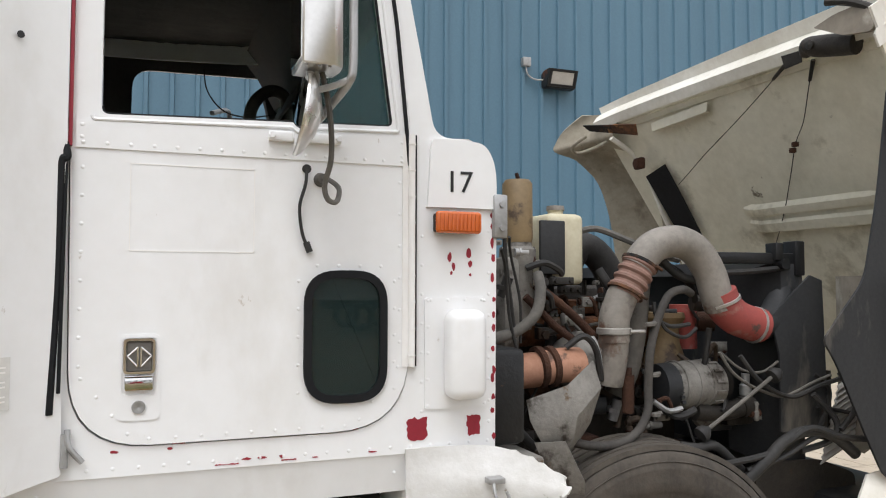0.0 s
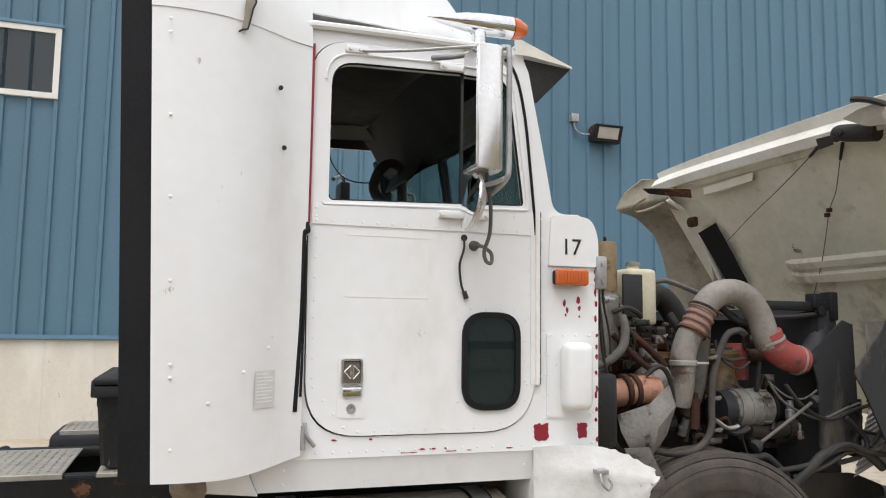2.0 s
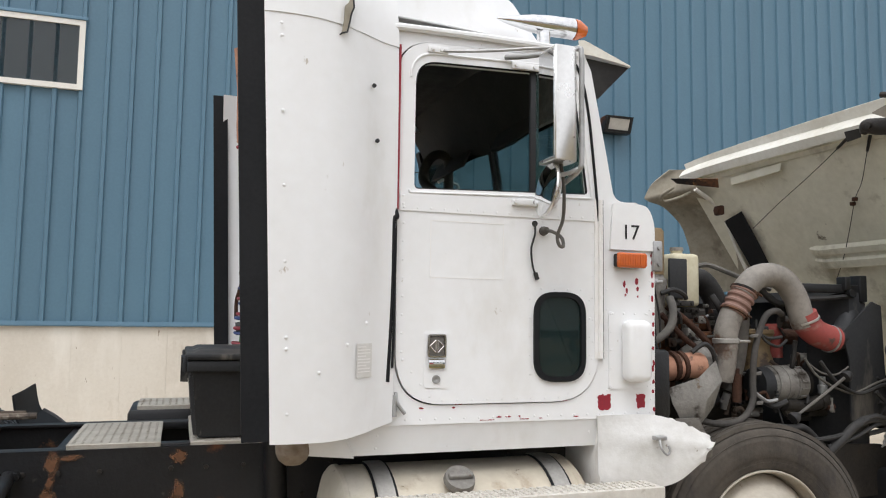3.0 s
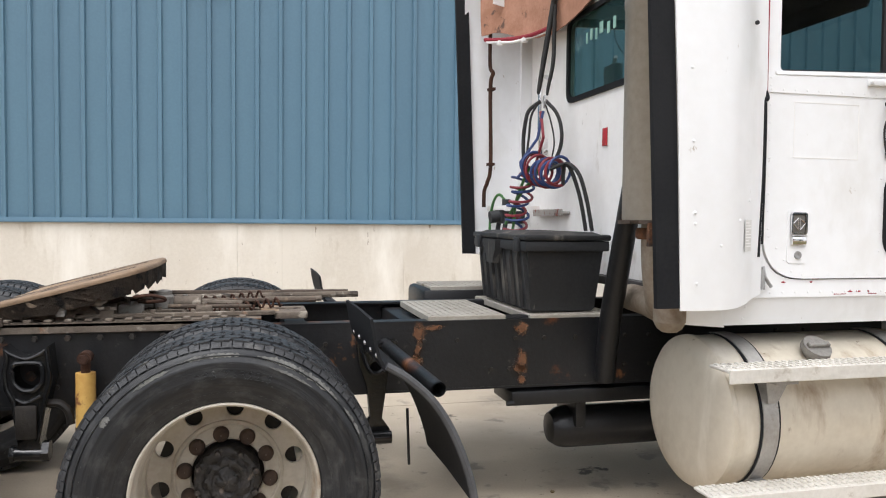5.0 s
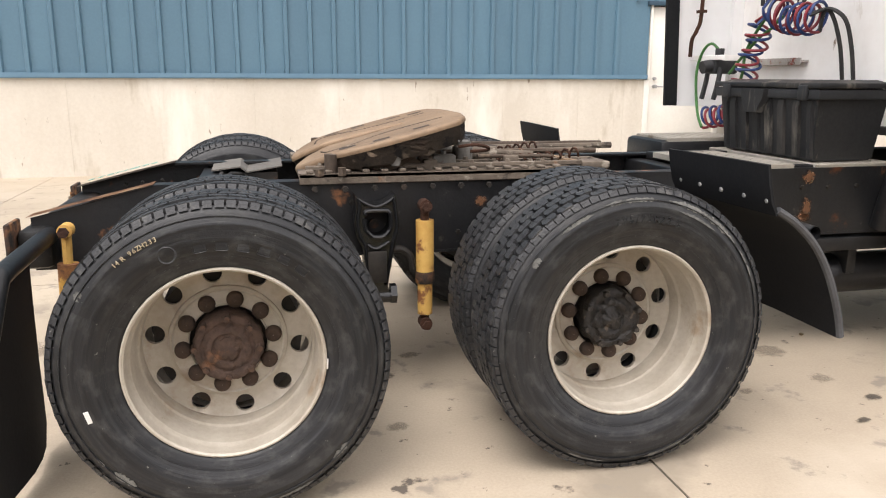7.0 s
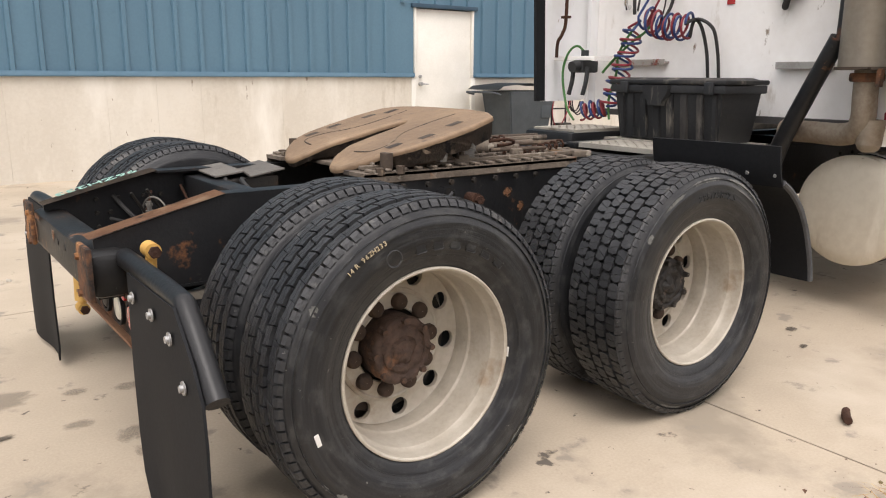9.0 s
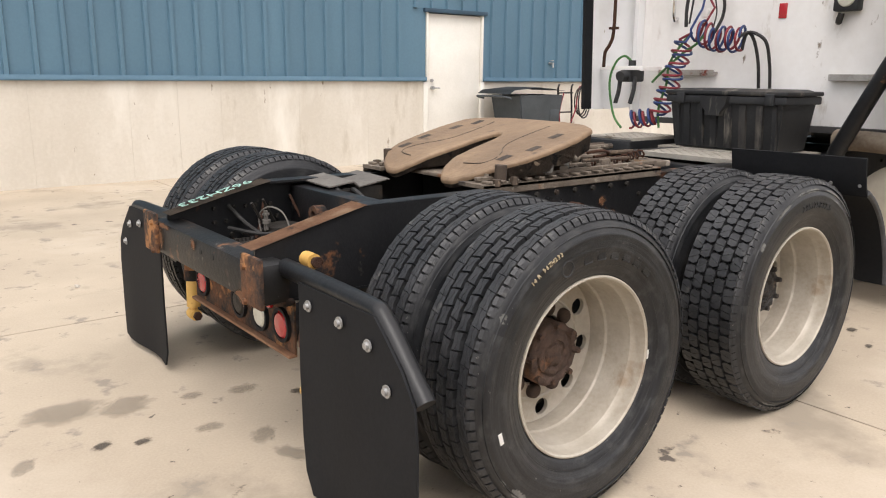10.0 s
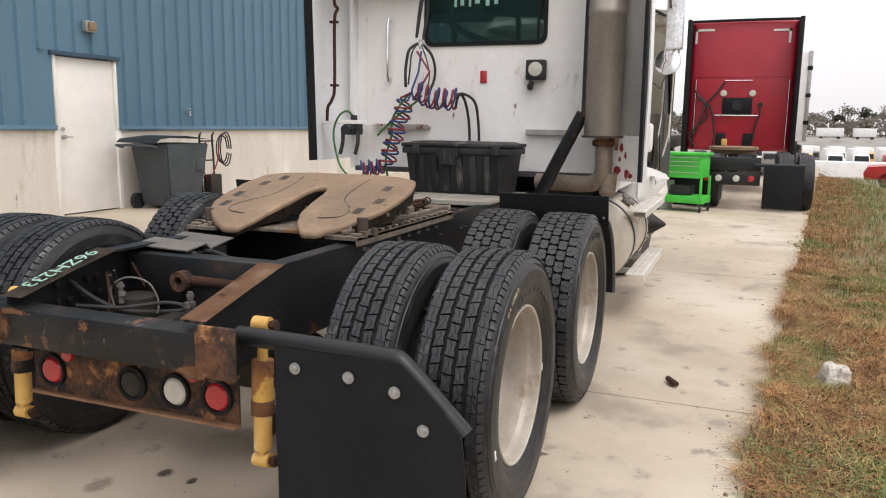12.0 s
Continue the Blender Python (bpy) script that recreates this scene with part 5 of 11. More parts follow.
shock((0.765, 0.61, 0.83), (0.765, 0.61, 0.335))
shock((0.765, far(0.61), 0.83), (0.765, far(0.61), 0.335))
shock((-0.575, 0.575, 0.79), (-0.59, 0.575, 0.32))
shock((-0.575, far(0.575), 0.79), (-0.59, far(0.575), 0.32))
for y in (0.60, far(0.60)):
    bm = B()
    box(bm, -0.52, 0.0, y, y + 0.05, 0.36, 0.44, 0.01)
    part("shock_bracket", bm, M["grease"], truck)

# suspension hangers between the axles
for y, s in ((0.675, 1), (far(0.675), -1)):
    bm = B()
    dx = 0.012
    outer = [(0.468, 0.885), (0.49, 0.862), (0.52, 0.848), (0.55, 0.845), (0.58, 0.850), (0.607, 0.864), (0.628, 0.885), (0.634, 0.83), (0.642, 0.755), (0.626, 0.69), (0.612, 0.62), (0.592, 0.51), (0.60, 0.47), (0.51, 0.47), (0.517, 0.51), (0.503, 0.60), (0.494, 0.67), (0.471, 0.717), (0.463, 0.783), (0.473, 0.837)]
    outer = [(a + dx, b) for a, b in outer]
    hole = rounded([(0.507 + dx, 0.824), (0.602 + dx, 0.822), (0.612 + dx, 0.76), (0.59 + dx, 0.722), (0.548 + dx, 0.709), (0.51 + dx, 0.735), (0.50 + dx, 0.77)], [0.018, 0.018, 0.03, 0.03, 0.03, 0.03, 0.02], 3)
    hole = [(p[0], p[1]) for p in hole]
    plate(bm, outer, [hole], on_y(y - s * 0.10, s), 0.10)
    hg = part("spring_hanger", bm, M["glossblack"], truck, "cast black spring hanger")
    rim_line = [(0.478, 0.872), (0.484, 0.835), (0.475, 0.783), (0.483, 0.722), (0.505, 0.675), (0.512, 0.60), (0.525, 0.515)]
    rim_right = [(0.618, 0.872), (0.624, 0.83), (0.631, 0.755), (0.615, 0.69), (0.602, 0.62), (0.584, 0.515)]
    for line_ in (rim_line, rim_right, [(0.478, 0.872), (0.50, 0.856), (0.548, 0.838), (0.595, 0.855), (0.618, 0.872)], [(0.512, 0.685), (0.548, 0.668), (0.60, 0.695)]):
        bm = B()
        tube(bm, [(a + dx, y - s * 0.103, b) for a, b in line_], 0.0075, n=8, steps=4)
        part("cast_ridge", bm, M["glossblack"], hg)
    bm = B()
    tube(bm, curve([(a, y - s * 0.104, b) for a, b in hole[::2]], 2, True), 0.0095, steps=0, n=8)
    part("cast_ridge", bm, M["glossblack"], hg)
    bm = B()
    cyl(bm, (0.56, y - s * 0.02, 0.757), (0.56, y - s * 0.035, 0.757), 0.02, n=10)
    part("pin_end", bm, M["rustmix"], hg)
    bm = B()
    box(bm, 0.525, 0.60, y - s * 0.115 - 0.006, y - s * 0.115 + 0.006, 0.53, 0.66, 0.005)
    part("grease_cake", bm, M["grease"], hg, "caked grease on the casting")
    bm = B()
    cyl(bm, (0.505, y - s * 0.085, 0.468), (0.635, y - s * 0.085, 0.462), 0.026, n=14)
    cyl(bm, (0.615, y - s * 0.085, 0.475), (0.64, y - s * 0.085, 0.475), 0.042, n=6)
    cyl(bm, (0.50, y - s * 0.085, 0.468), (0.515, y - s * 0.085, 0.468), 0.034, n=6)
    part("pin_boss", bm, M["glossblack"], hg)
    bm = B()
    tube(bm, [(0.62, y - s * 0.07, 0.655), (0.665, y - s * 0.07, 0.655), (0.70, y - s * 0.07, 0.625), (0.712, y - s * 0.07, 0.57)], 0.016, n=8)
    part("hook", bm, M["grease"], hg)

# rear spring hangers of the front drive axle
for y, s in ((0.675, 1), (far(0.675), -1)):
    bm = B()
    outer = [(1.84, 0.86), (1.90, 0.84), (1.98, 0.86), (1.985, 0.78), (1.97, 0.66), (1.95, 0.52), (1.985, 0.47), (1.98, 0.42), (1.87, 0.42), (1.865, 0.47), (1.90, 0.52), (1.885, 0.66), (1.85, 0.76)]
    plate(bm, outer, [circ(1.925, 0.74, 0.03, 12)], on_y(y - s * 0.05, s), 0.05)
    hg = part("spring_hanger", bm, M["glossblack"], truck, "cast black spring hanger")
    bm = B()
    tube(bm, [(1.86, y - s * 0.055, 0.83), (1.875, y - s * 0.056, 0.77), (1.90, y - s * 0.056, 0.725), (1.935, y - s * 0.056, 0.72), (1.965, y - s * 0.056, 0.76), (1.972, y - s * 0.055, 0.835)], 0.010, n=8)
    part("cast_ridge", bm, M["glossblack"], hg)
    bm = B()
    bolt(bm, (2.0, y - s * 0.01, 0.84), (0, -s, 0), 0.022, 0.03)
    part("hanger_bolt", bm, M["glossblack"], hg)
    bm = B()
    cyl(bm, (1.87, y - s * 0.085, 0.445), (1.985, y - s * 0.085, 0.445), 0.028, n=12)
    part("pin_boss", bm, M["glossblack"], hg)
    bm = B()
    cyl(bm, (2.011, y - s * 0.3, 0.62), (2.02, y - s * 0.3, 0.39), 0.006, n=6)
    part("brake_cable", bm, M["hose_black"], truck)

# rust breaking through round the rail bolts
rust_rnd = random.Random(12)
for x, z, w, h in ((2.124, 0.879, 0.022, 0.036), (2.19, 0.90, 0.035, 0.010), (2.113, 0.744, 0.024, 0.03), (2.12, 0.80, 0.012, 0.03), (2.611, 0.889, 0.026, 0.024), (2.613, 0.735, 0.022, 0.045), (2.605, 0.70, 0.032, 0.016), (2.614, 0.65, 0.016, 0.018), (1.02, 0.83, 0.02, 0.018), (1.10, 0.76, 0.016, 0.02)):
    bm = B()
    bm.faces.new([bm.verts.new((math.cos(2 * math.pi * i / 24), math.sin(2 * math.pi * i / 24), 0)) for i in range(24)])
    ob = part("rust_patch", bm, M["rustbloom"], truck, "orange rust bleeding from a rail bolt", smooth=0)
    ob.matrix_basis = Matrix.Translation((x, 0.682, z)) @ Matrix.Rotation(math.pi / 2, 4, "X") @ Matrix.Rotation(rust_rnd.uniform(-0.3, 0.3), 4, "Z") @ Matrix.Diagonal((w * 1.8, h * 1.8, 1, 1))

# fifth wheel: tilted plate with a throat, on its slide rails
FY = 1.13
fw = Matrix.Translation((0.59, FY, 1.084)) @ Matrix.Rotation(radians(-14.3), 4, "Y")
half = [(0.42, 0.0), (0.418, 0.20), (0.395, 0.36), (0.345, 0.455), (0.20, 0.49), (0.05, 0.49), (-0.10, 0.47), (-0.20, 0.42), (-0.295, 0.335), (-0.345, 0.25), (-0.345, 0.175), (-0.28, 0.118), (-0.18, 0.082), (-0.04, 0.062), (0.10, 0.054), (0.165, 0.034), (0.185, 0.0)]
outline = [Vector((p[0], p[1])) for p in rounded(half + [(x, -y) for x, y in reversed(half[1:-1])], 0.02, 3)]


def tilt(u, v, d):
    drop = 0.9 * max(0.0, -0.14 - u) ** 2
    return fw @ Vector((u, v, -d - drop))


def inset(pts, k):
    """The outline moved inwards by k."""
    out = []
    for i, p in enumerate(pts):
        d = pts[(i + 1) % len(pts)] - pts[i - 1]
        out.append(p + Vector((-d.y, d.x)).normalized() * k)
    return out


bm = B()
plate(bm, [tuple(p) for p in inset(outline, 0.012)], [], tilt, 0.02)
loft(bm, [[tilt(p.x, p.y, d) for p in inset(outline, k)] for k, d in ((0.012, 0.0), (0.005, 0.002), (0.001, 0.007), (0.0, 0.013), (0.001, 0.022), (0.02, 0.026))], True)
fifth = part("fifth_wheel", bm, M["fifth"], truck, "greasy tan-rusted fifth wheel coupling plate", smooth=50)
bm = B()
wave = lambda p, i: (0.088 + 0.012 * math.sin(i * 1.7)) if p.x > -0.1 else 0.088 - 0.06 * min(1, (-0.1 - p.x) / 0.25)
loft(bm, [[tilt(p.x, p.y, 0.021) for p in inset(outline, 0.006)], [tilt(p.x, p.y, 0.045) for p in inset(outline, 0.010)], [tilt(p.x, p.y, wave(p, i)) for i, p in enumerate(inset(outline, 0.024))]], True)
bmesh.ops.solidify(bm, geom=bm.faces[:], thickness=0.014)
part("plate_skirt", bm, M["skirt"], fifth, "grease-caked dark cast skirt")
for sgn in (1, -1):
    bm = B()
    g = curve([tilt(u, sgn * v, 0.001) for u, v in ((-0.22, 0.20), (-0.20, 0.30), (-0.14, 0.32), (-0.06, 0.28), (-0.02, 0.24), (0.06, 0.20), (0.20, 0.19), (0.33, 0.20))], 4)
    tube(bm, g, 0.0032, steps=0, n=6)
    part("grease_groove", bm, M["skirt"], fifth, "dark grease groove")
for u, v in ((0.20, 0.36), (0.20, -0.36), (0.02, 0.40), (0.02, -0.40), (0.30, 0.30), (-0.12, 0.38), (-0.12, -0.36)):
    bm = B()
    bm.faces.new([bm.verts.new(tilt(u + a, v + b, -0.0012)) for a, b in ((-0.035, -0.022), (0.035, -0.022), (0.035, 0.022), (-0.035, 0.022))])
    part("wear_mark", bm, M["skirt"], fifth, "worn recess in the plate")
for sgn in (1, -1):
    bm = B()
    y = FY + sgn * 0.33
    loft(bm, [[(0.42, y - 0.04, 0.955), (0.42, y + 0.04, 0.955), (0.82, y + 0.04, 0.955), (0.82, y - 0.04, 0.955)], [(0.55, y - 0.03, 1.05), (0.55, y + 0.03, 1.05), (0.70, y + 0.03, 1.055), (0.70, y - 0.03, 1.055)]], True, True)
    cyl(bm, (0.62, y - 0.10, 1.03), (0.62, y + 0.10, 1.03), 0.035, n=14)
    part("pivot_bracket", bm, M["brownrust"], fifth)
bm = B()
tube(bm, [(0.93, FY - 0.42, 1.055), (0.99, FY - 0.45, 1.065), (1.045, FY - 0.45, 1.055), (1.05, FY - 0.43, 1.04), (0.98, FY - 0.42, 1.035)], 0.007)
part("release_handle", bm, M["darkrust"], fifth)
for y, s in ((0.70, 1), (far(0.70), -1)):
    bm = B()
    lo, hi = sorted((y - s * 0.03, y + s * 0.13))
    slots = [rect(0.34 + 0.075 * k, 0.385 + 0.075 * k, y - s * 0.012 - 0.016, y - s * 0.012 + 0.016) for k in range(14)]
    plate(bm, rect(0.27, 1.44, lo, hi), slots, on_z(0.962), 0.016)
    box(bm, 0.27, 1.44, *sorted((y - s * 0.03, y - s * 0.022)), 0.918, 0.960, 0.003, seg=1)
    for k in range(15):
        x = 0.30 + k * 0.075
        box(bm, x, x + 0.028, *sorted((y - s * 0.028, y + s * 0.02)), 0.962, 0.974, 0.003, seg=1)
    sl = part("slide_rail", bm, M["dustysteel"], truck, "toothed slide rail of the coupling")
    bm = B()
    for x in np.arange(0.33, 1.2, 0.12):
        bolt(bm, (x, y - s * 0.035, 0.90), (0, -s, 0), 0.014, 0.012)
    tagged(part("rail_bolts", bm, M["grease"], sl), kind="stuff")
bm = B()
box(bm, 0.38, 0.86, 0.72, far(0.72), 0.940, 0.958, 0.004)
part("slide_base", bm, M["dustysteel"], truck)
for y, z, x0, x1 in ((0.755, 0.978, 0.30, 1.50), (0.80, 0.968, 0.42, 1.42), (0.90, 0.975, 0.95, 1.62), (0.985, 0.965, 0.90, 1.55), (far(0.78), 0.975, 0.30, 1.50)):
    bm = B()
    box(bm, x0, x1, y - 0.012, y + 0.012, z - 0.012, z + 0.006, 0.003, seg=1)
    for k in range(int((x1 - x0) / 0.16)):
        bolt(bm, (x0 + 0.06 + 0.16 * k, y, z + 0.006), (0, 0, 1), 0.012, 0.012)
    part("slide_bar", bm, M["dustysteel"], truck, "dust-caked steel guide bar")
# lock cylinder, springs and rods ahead of the coupling
bm = B()
cyl(bm, (0.98, 1.0, 1.0), (1.18, 1.0, 1.0), 0.030, n=16)
cyl(bm, (1.18, 1.0, 1.0), (1.36, 1.0, 0.99), 0.014, n=8)
part("lock_cylinder", bm, M["dustysteel"], truck)
for y, x0 in ((0.86, 1.12), (1.22, 1.05)):
    bm = B()
    n = 60
    tube(bm, [(x0 + 0.42 * k / n, y + 0.020 * math.cos(k * 1.05), 0.985 + (0.055 * max(0, k / n - 0.5)) + 0.020 * math.sin(k * 1.05)) for k in range(n)], 0.0055, steps=0, n=6)
    part("coil_spring", bm, M["darkrust"], truck, "rusty coil spring")
bm = B()
cyl(bm, (1.0, 1.38, 0.985), (1.95, 1.42, 0.985), 0.016, n=8)
cyl(bm, (1.0, 1.30, 0.975), (1.75, 1.32, 0.975), 0.014, n=8)
box(bm, 1.50, 1.64, 0.76, 1.0, 0.945, 0.975, 0.005)
part("slide_rod", bm, M["dustysteel"], truck)
# greasy gear ahead of the coupling
bm = B()
lathe(bm, [(0.95, 0.03), (0.96, 0.042), (1.03, 0.044), (1.04, 0.036), (1.055, 0.036), (1.06, 0.02)], (1.02, 0.98, 0), axis=(0, 0, 1), n=16)
part("grease_canister", bm, M["cast"], truck, "dirty grey canister")
bm = B()
sheet(bm, [[(1.44, 0.80, 0.985), (1.44, 1.02, 0.985)], [(1.60, 0.80, 0.965), (1.60, 1.02, 0.965)]], 0.01)
part("cover_plate", bm, M["fifth"], truck, "tan greasy cover plate")
for x, y, w in ((0.90, 0.86, 0.05), (0.96, 1.22, 0.06), (0.86, 1.02, 0.04), (1.10, 1.12, 0.05), (0.82, 0.76, 0.03), (0.95, 1.34, 0.04), (1.20, 0.84, 0.035)):
    bm = B()
    box(bm, x - w, x + w, y - w * 0.6, y + w * 0.6, 0.955, 0.985 + w * 0.5, 0.008)
    bolt(bm, (x, y, 0.985 + w * 0.5), (0, 0, 1), 0.014, 0.014)
    part("slide_block", bm, M["dustysteel"] if w < 0.05 else M["cast"], truck)
for y0, y1, x0, x1, r in ((0.845, 0.845, 1.05, 1.40, 0.009), (1.08, 1.06, 0.9, 1.7, 0.012), (1.46, 1.44, 0.9, 1.9, 0.014)):
    bm = B()
    cyl(bm, (x0, y0, 1.0), (x1, y1, 0.995), r, n=8)
    part("slide_rod", bm, M["brownrust"], truck)
for sgn in (1, -1):
    bm = B()
    y = FY + sgn * 0.435
    box(bm, 0.60, 0.70, y - 0.03, y + 0.03, 1.055, 1.08, 0.01)
    loft(bm, [[(0.61, y - 0.022, 1.06), (0.69, y - 0.022, 1.06), (0.69, y + 0.022, 1.06), (0.61, y + 0.022, 1.06)], [(0.645, y - 0.018, 0.985), (0.675, y - 0.018, 0.985), (0.675, y + 0.018, 0.985), (0.645, y + 0.018, 0.985)]], True, True)
    part("pivot_ear", bm, M["cast"], fifth, "dusty cast pivot ear")
    bm = B()
    cyl(bm, (0.565, y - 0.035, 1.05), (0.565, y + 0.02, 1.05), 0.026, n=14)
    part("pivot_pin", bm, M["brownrust"], fifth)
    bm = B()
    cyl(bm, (0.40, FY + sgn * 0.42, 0.952), (0.40, FY + sgn * 0.42, 1.035), 0.026, n=14)
    cyl(bm, (0.44, FY + sgn * 0.46, 0.952), (0.44, FY + sgn * 0.46, 0.985), 0.018, n=6)
    cyl(bm, (0.35, FY + sgn * 0.45, 0.952), (0.35, FY + sgn * 0.45, 0.98), 0.02, n=6)
    part("stop_pin", bm, M["brownrust"], fifth, "rusty upright stop pin")
    bm = B()
    y = FY + sgn * 0.40
    plate(bm, [(0.60, 0.958), (0.66, 0.958), (0.90, 1.10), (0.86, 1.125), (0.50, 1.03), (0.52, 0.985)], [], on_y(y, 1), 0.03)
    part("support_web", bm, M["brownrust"], fifth, "grease-caked support web")
rg_ = random.Random(17)
for k in range(7):
    x_ = 0.55 + rg_.uniform(0.0, 0.36)
    c = Vector((x_, FY - 0.42 + rg_.uniform(-0.01, 0.04), 1.02 + 0.25 * (x_ - 0.59) + rg_.uniform(-0.03, 0.0)))
    bm = B()
    bmesh.ops.create_icosphere(bm, subdivisions=2, radius=1)
    for v in bm.verts:
        kk = 1 + 0.4 * noise.noise(v.co * 1.7 + Vector((k, 0, 0)))
        v.co = Vector((v.co.x * 0.04 * kk, v.co.y * 0.014 * kk, v.co.z * 0.02 * kk)) + c
    part("grease_clump", bm, M["clump"], fifth, "dried grey grease clump")

# valve block and clutter inside the tail
bm = B()
box(bm, -0.02, 0.2, 1.3, 1.55, 0.80, 0.90, 0.01)
for k in range(5):
    box(bm, -0.06 + 0.012 * k, 0.0 + 0.012 * k, 1.27 + 0.055 * k, 1.305 + 0.055 * k, 0.76, 0.895, 0.006)
vb = part("valve_block", bm, M["grease"], truck, "ribbed dark valve block")
bm = B()
sheet(bm, [[(-0.10, 1.28, 0.915), (-0.10, 1.56, 0.925)], [(0.03, 1.28, 0.93), (0.03, 1.56, 0.94)], [(0.06, 1.28, 0.905), (0.06, 1.56, 0.915)], [(0.22, 1.28, 0.93), (0.22, 1.56, 0.94)]], 0.006)
part("cover_plate", bm, M["greydark"], vb, "bent grey cover plate")
for y, x in ((1.44, -0.34), (1.50, -0.18), (1.38, -0.42)):
    bm = B()
    cyl(bm, (x, y, 0.86), (x + 0.10, y + 0.05, 0.70), 0.006, n=8)
    part("brake_rod", bm, M["grease"], truck)
bm = B()
tube(bm, [(-0.15, 0.70, 0.795), (-0.15, 0.95, 0.80), (-0.155, 1.22, 0.805)], 0.021, n=12, steps=2)
rod = part("torque_rod", bm, M["darkrust"], truck, "rusty torque rod")
for y in (0.74, 1.245):
    bm = B()
    lathe(bm, [(-0.045, 0.020), (-0.045, 0.042), (0.045, 0.042), (0.045, 0.020)], (-0.155, y, 0.803), axis=(1, 0, 0), n=18, close=True)
    part("rod_bushing", bm, M["rustmix"], rod, "rusted rod bushing")
for pts, r, m in (
    ([(-0.36, 1.42, 0.70), (-0.36, 1.44, 0.79), (-0.34, 1.38, 0.835), (-0.32, 1.29, 0.82), (-0.31, 1.25, 0.75), (-0.33, 1.24, 0.70)], 0.004, "greydark"),
    ([(-0.45, 1.56, 0.83), (-0.40, 1.48, 0.75), (-0.34, 1.38, 0.70), (-0.28, 1.22, 0.70), (-0.2, 1.05, 0.72)], 0.009, "hose_black"),
    ([(-0.48, 1.50, 0.74), (-0.40, 1.34, 0.73), (-0.33, 1.18, 0.75), (-0.28, 1.02, 0.72), (-0.2, 0.88, 0.74)], 0.008, "hose_black"),
    ([(-0.30, 1.52, 0.84), (-0.34, 1.47, 0.76), (-0.38, 1.44, 0.69)], 0.006, "darkrust"),
    ([(0.02, 1.42, 0.86), (-0.05, 1.30, 0.90), (-0.06, 1.16, 0.84), (-0.02, 1.04, 0.74)], 0.011, "hose_black"),
    ([(0.06, 1.34, 0.88), (-0.02, 1.18, 0.90), (0.0, 1.02, 0.82), (0.04, 0.92, 0.72)], 0.010, "hose_black"),
    ([(-0.55, 0.85, 0.70), (-0.42, 0.95, 0.735), (-0.32, 1.08, 0.715), (-0.22, 1.2, 0.72)], 0.009, "hose_black"),
    ([(-0.50, 0.76, 0.75), (-0.36, 0.74, 0.72), (-0.22, 0.74, 0.74), (-0.1, 0.75, 0.72)], 0.010, "hose_black"),
    ([(-0.18, 1.5, 0.86), (-0.14, 1.46, 0.74), (-0.12, 1.40, 0.66)], 0.006, "darkrust"),
):
    bm = B()
    tube(bm, pts, r, n=8)
    part("brake_hose", bm, M[m], truck)
for p in ((-0.345, 1.405, 0.73), (-0.30, 1.10, 0.71), (-0.42, 1.02, 0.70), (-0.26, 0.93, 0.71)):
    bm = B()
    cyl(bm, p, (p[0], p[1], p[2] + 0.085), 0.011, n=8)
    cyl(bm, (p[0], p[1], p[2] + 0.03), (p[0], p[1], p[2] + 0.046), 0.020, n=6)
    cyl(bm, (p[0], p[1], p[2] + 0.065), (p[0], p[1], p[2] + 0.075), 0.016, n=6)
    part("fitting", bm, M["greydark"], truck, "dull dark hose fitting")
for x0, x1, y0, y1, z0, z1 in ((-0.10, 0.14, 1.18, 1.30, 0.74, 0.84), (-0.42, -0.22, 0.98, 1.22, 0.60, 0.70), (-0.02, 0.10, 1.06, 1.16, 0.70, 0.80), (-0.52, -0.40, 1.30, 1.46, 0.62, 0.70), (-0.36, -0.28, 0.76, 0.84, 0.66, 0.78)):
    bm = B()
    box(bm, x0, x1, y0, y1, z0, z1, 0.015)
    for k in range(3):
        bolt(bm, (x0 + (x1 - x0) * (0.2 + 0.3 * k), (y0 + y1) / 2, z1), (0, 0, 1), 0.012, 0.014)
    part("brake_valve", bm, M["grease"], truck, "greasy brake valve body")
for z, y in ((0.70, 0.70), (0.76, 0.70), (0.82, 0.70)):
    bm = B()
    for k in range(5):
        bolt(bm, (-0.52 + 0.07 * k + 0.02 * math.sin(k * z * 40), far(0.70) - 0.008, z), (0, -1, 0), 0.011, 0.012)
    tagged(part("rail_bolts", bm, M["grease"], truck), kind="stuff")
for x in (-0.25, 0.98):
    for y in (0.84, far(0.84)):
        bm = B()
        lathe(bm, [(0, 0.05), (0.01, 0.085), (0.07, 0.09), (0.08, 0.09), (0.14, 0.085), (0.15, 0.05)], (x, y, 0.60), axis=(0, 0, 1), n=18)
        part("brake_chamber", bm, M["grease"], truck)

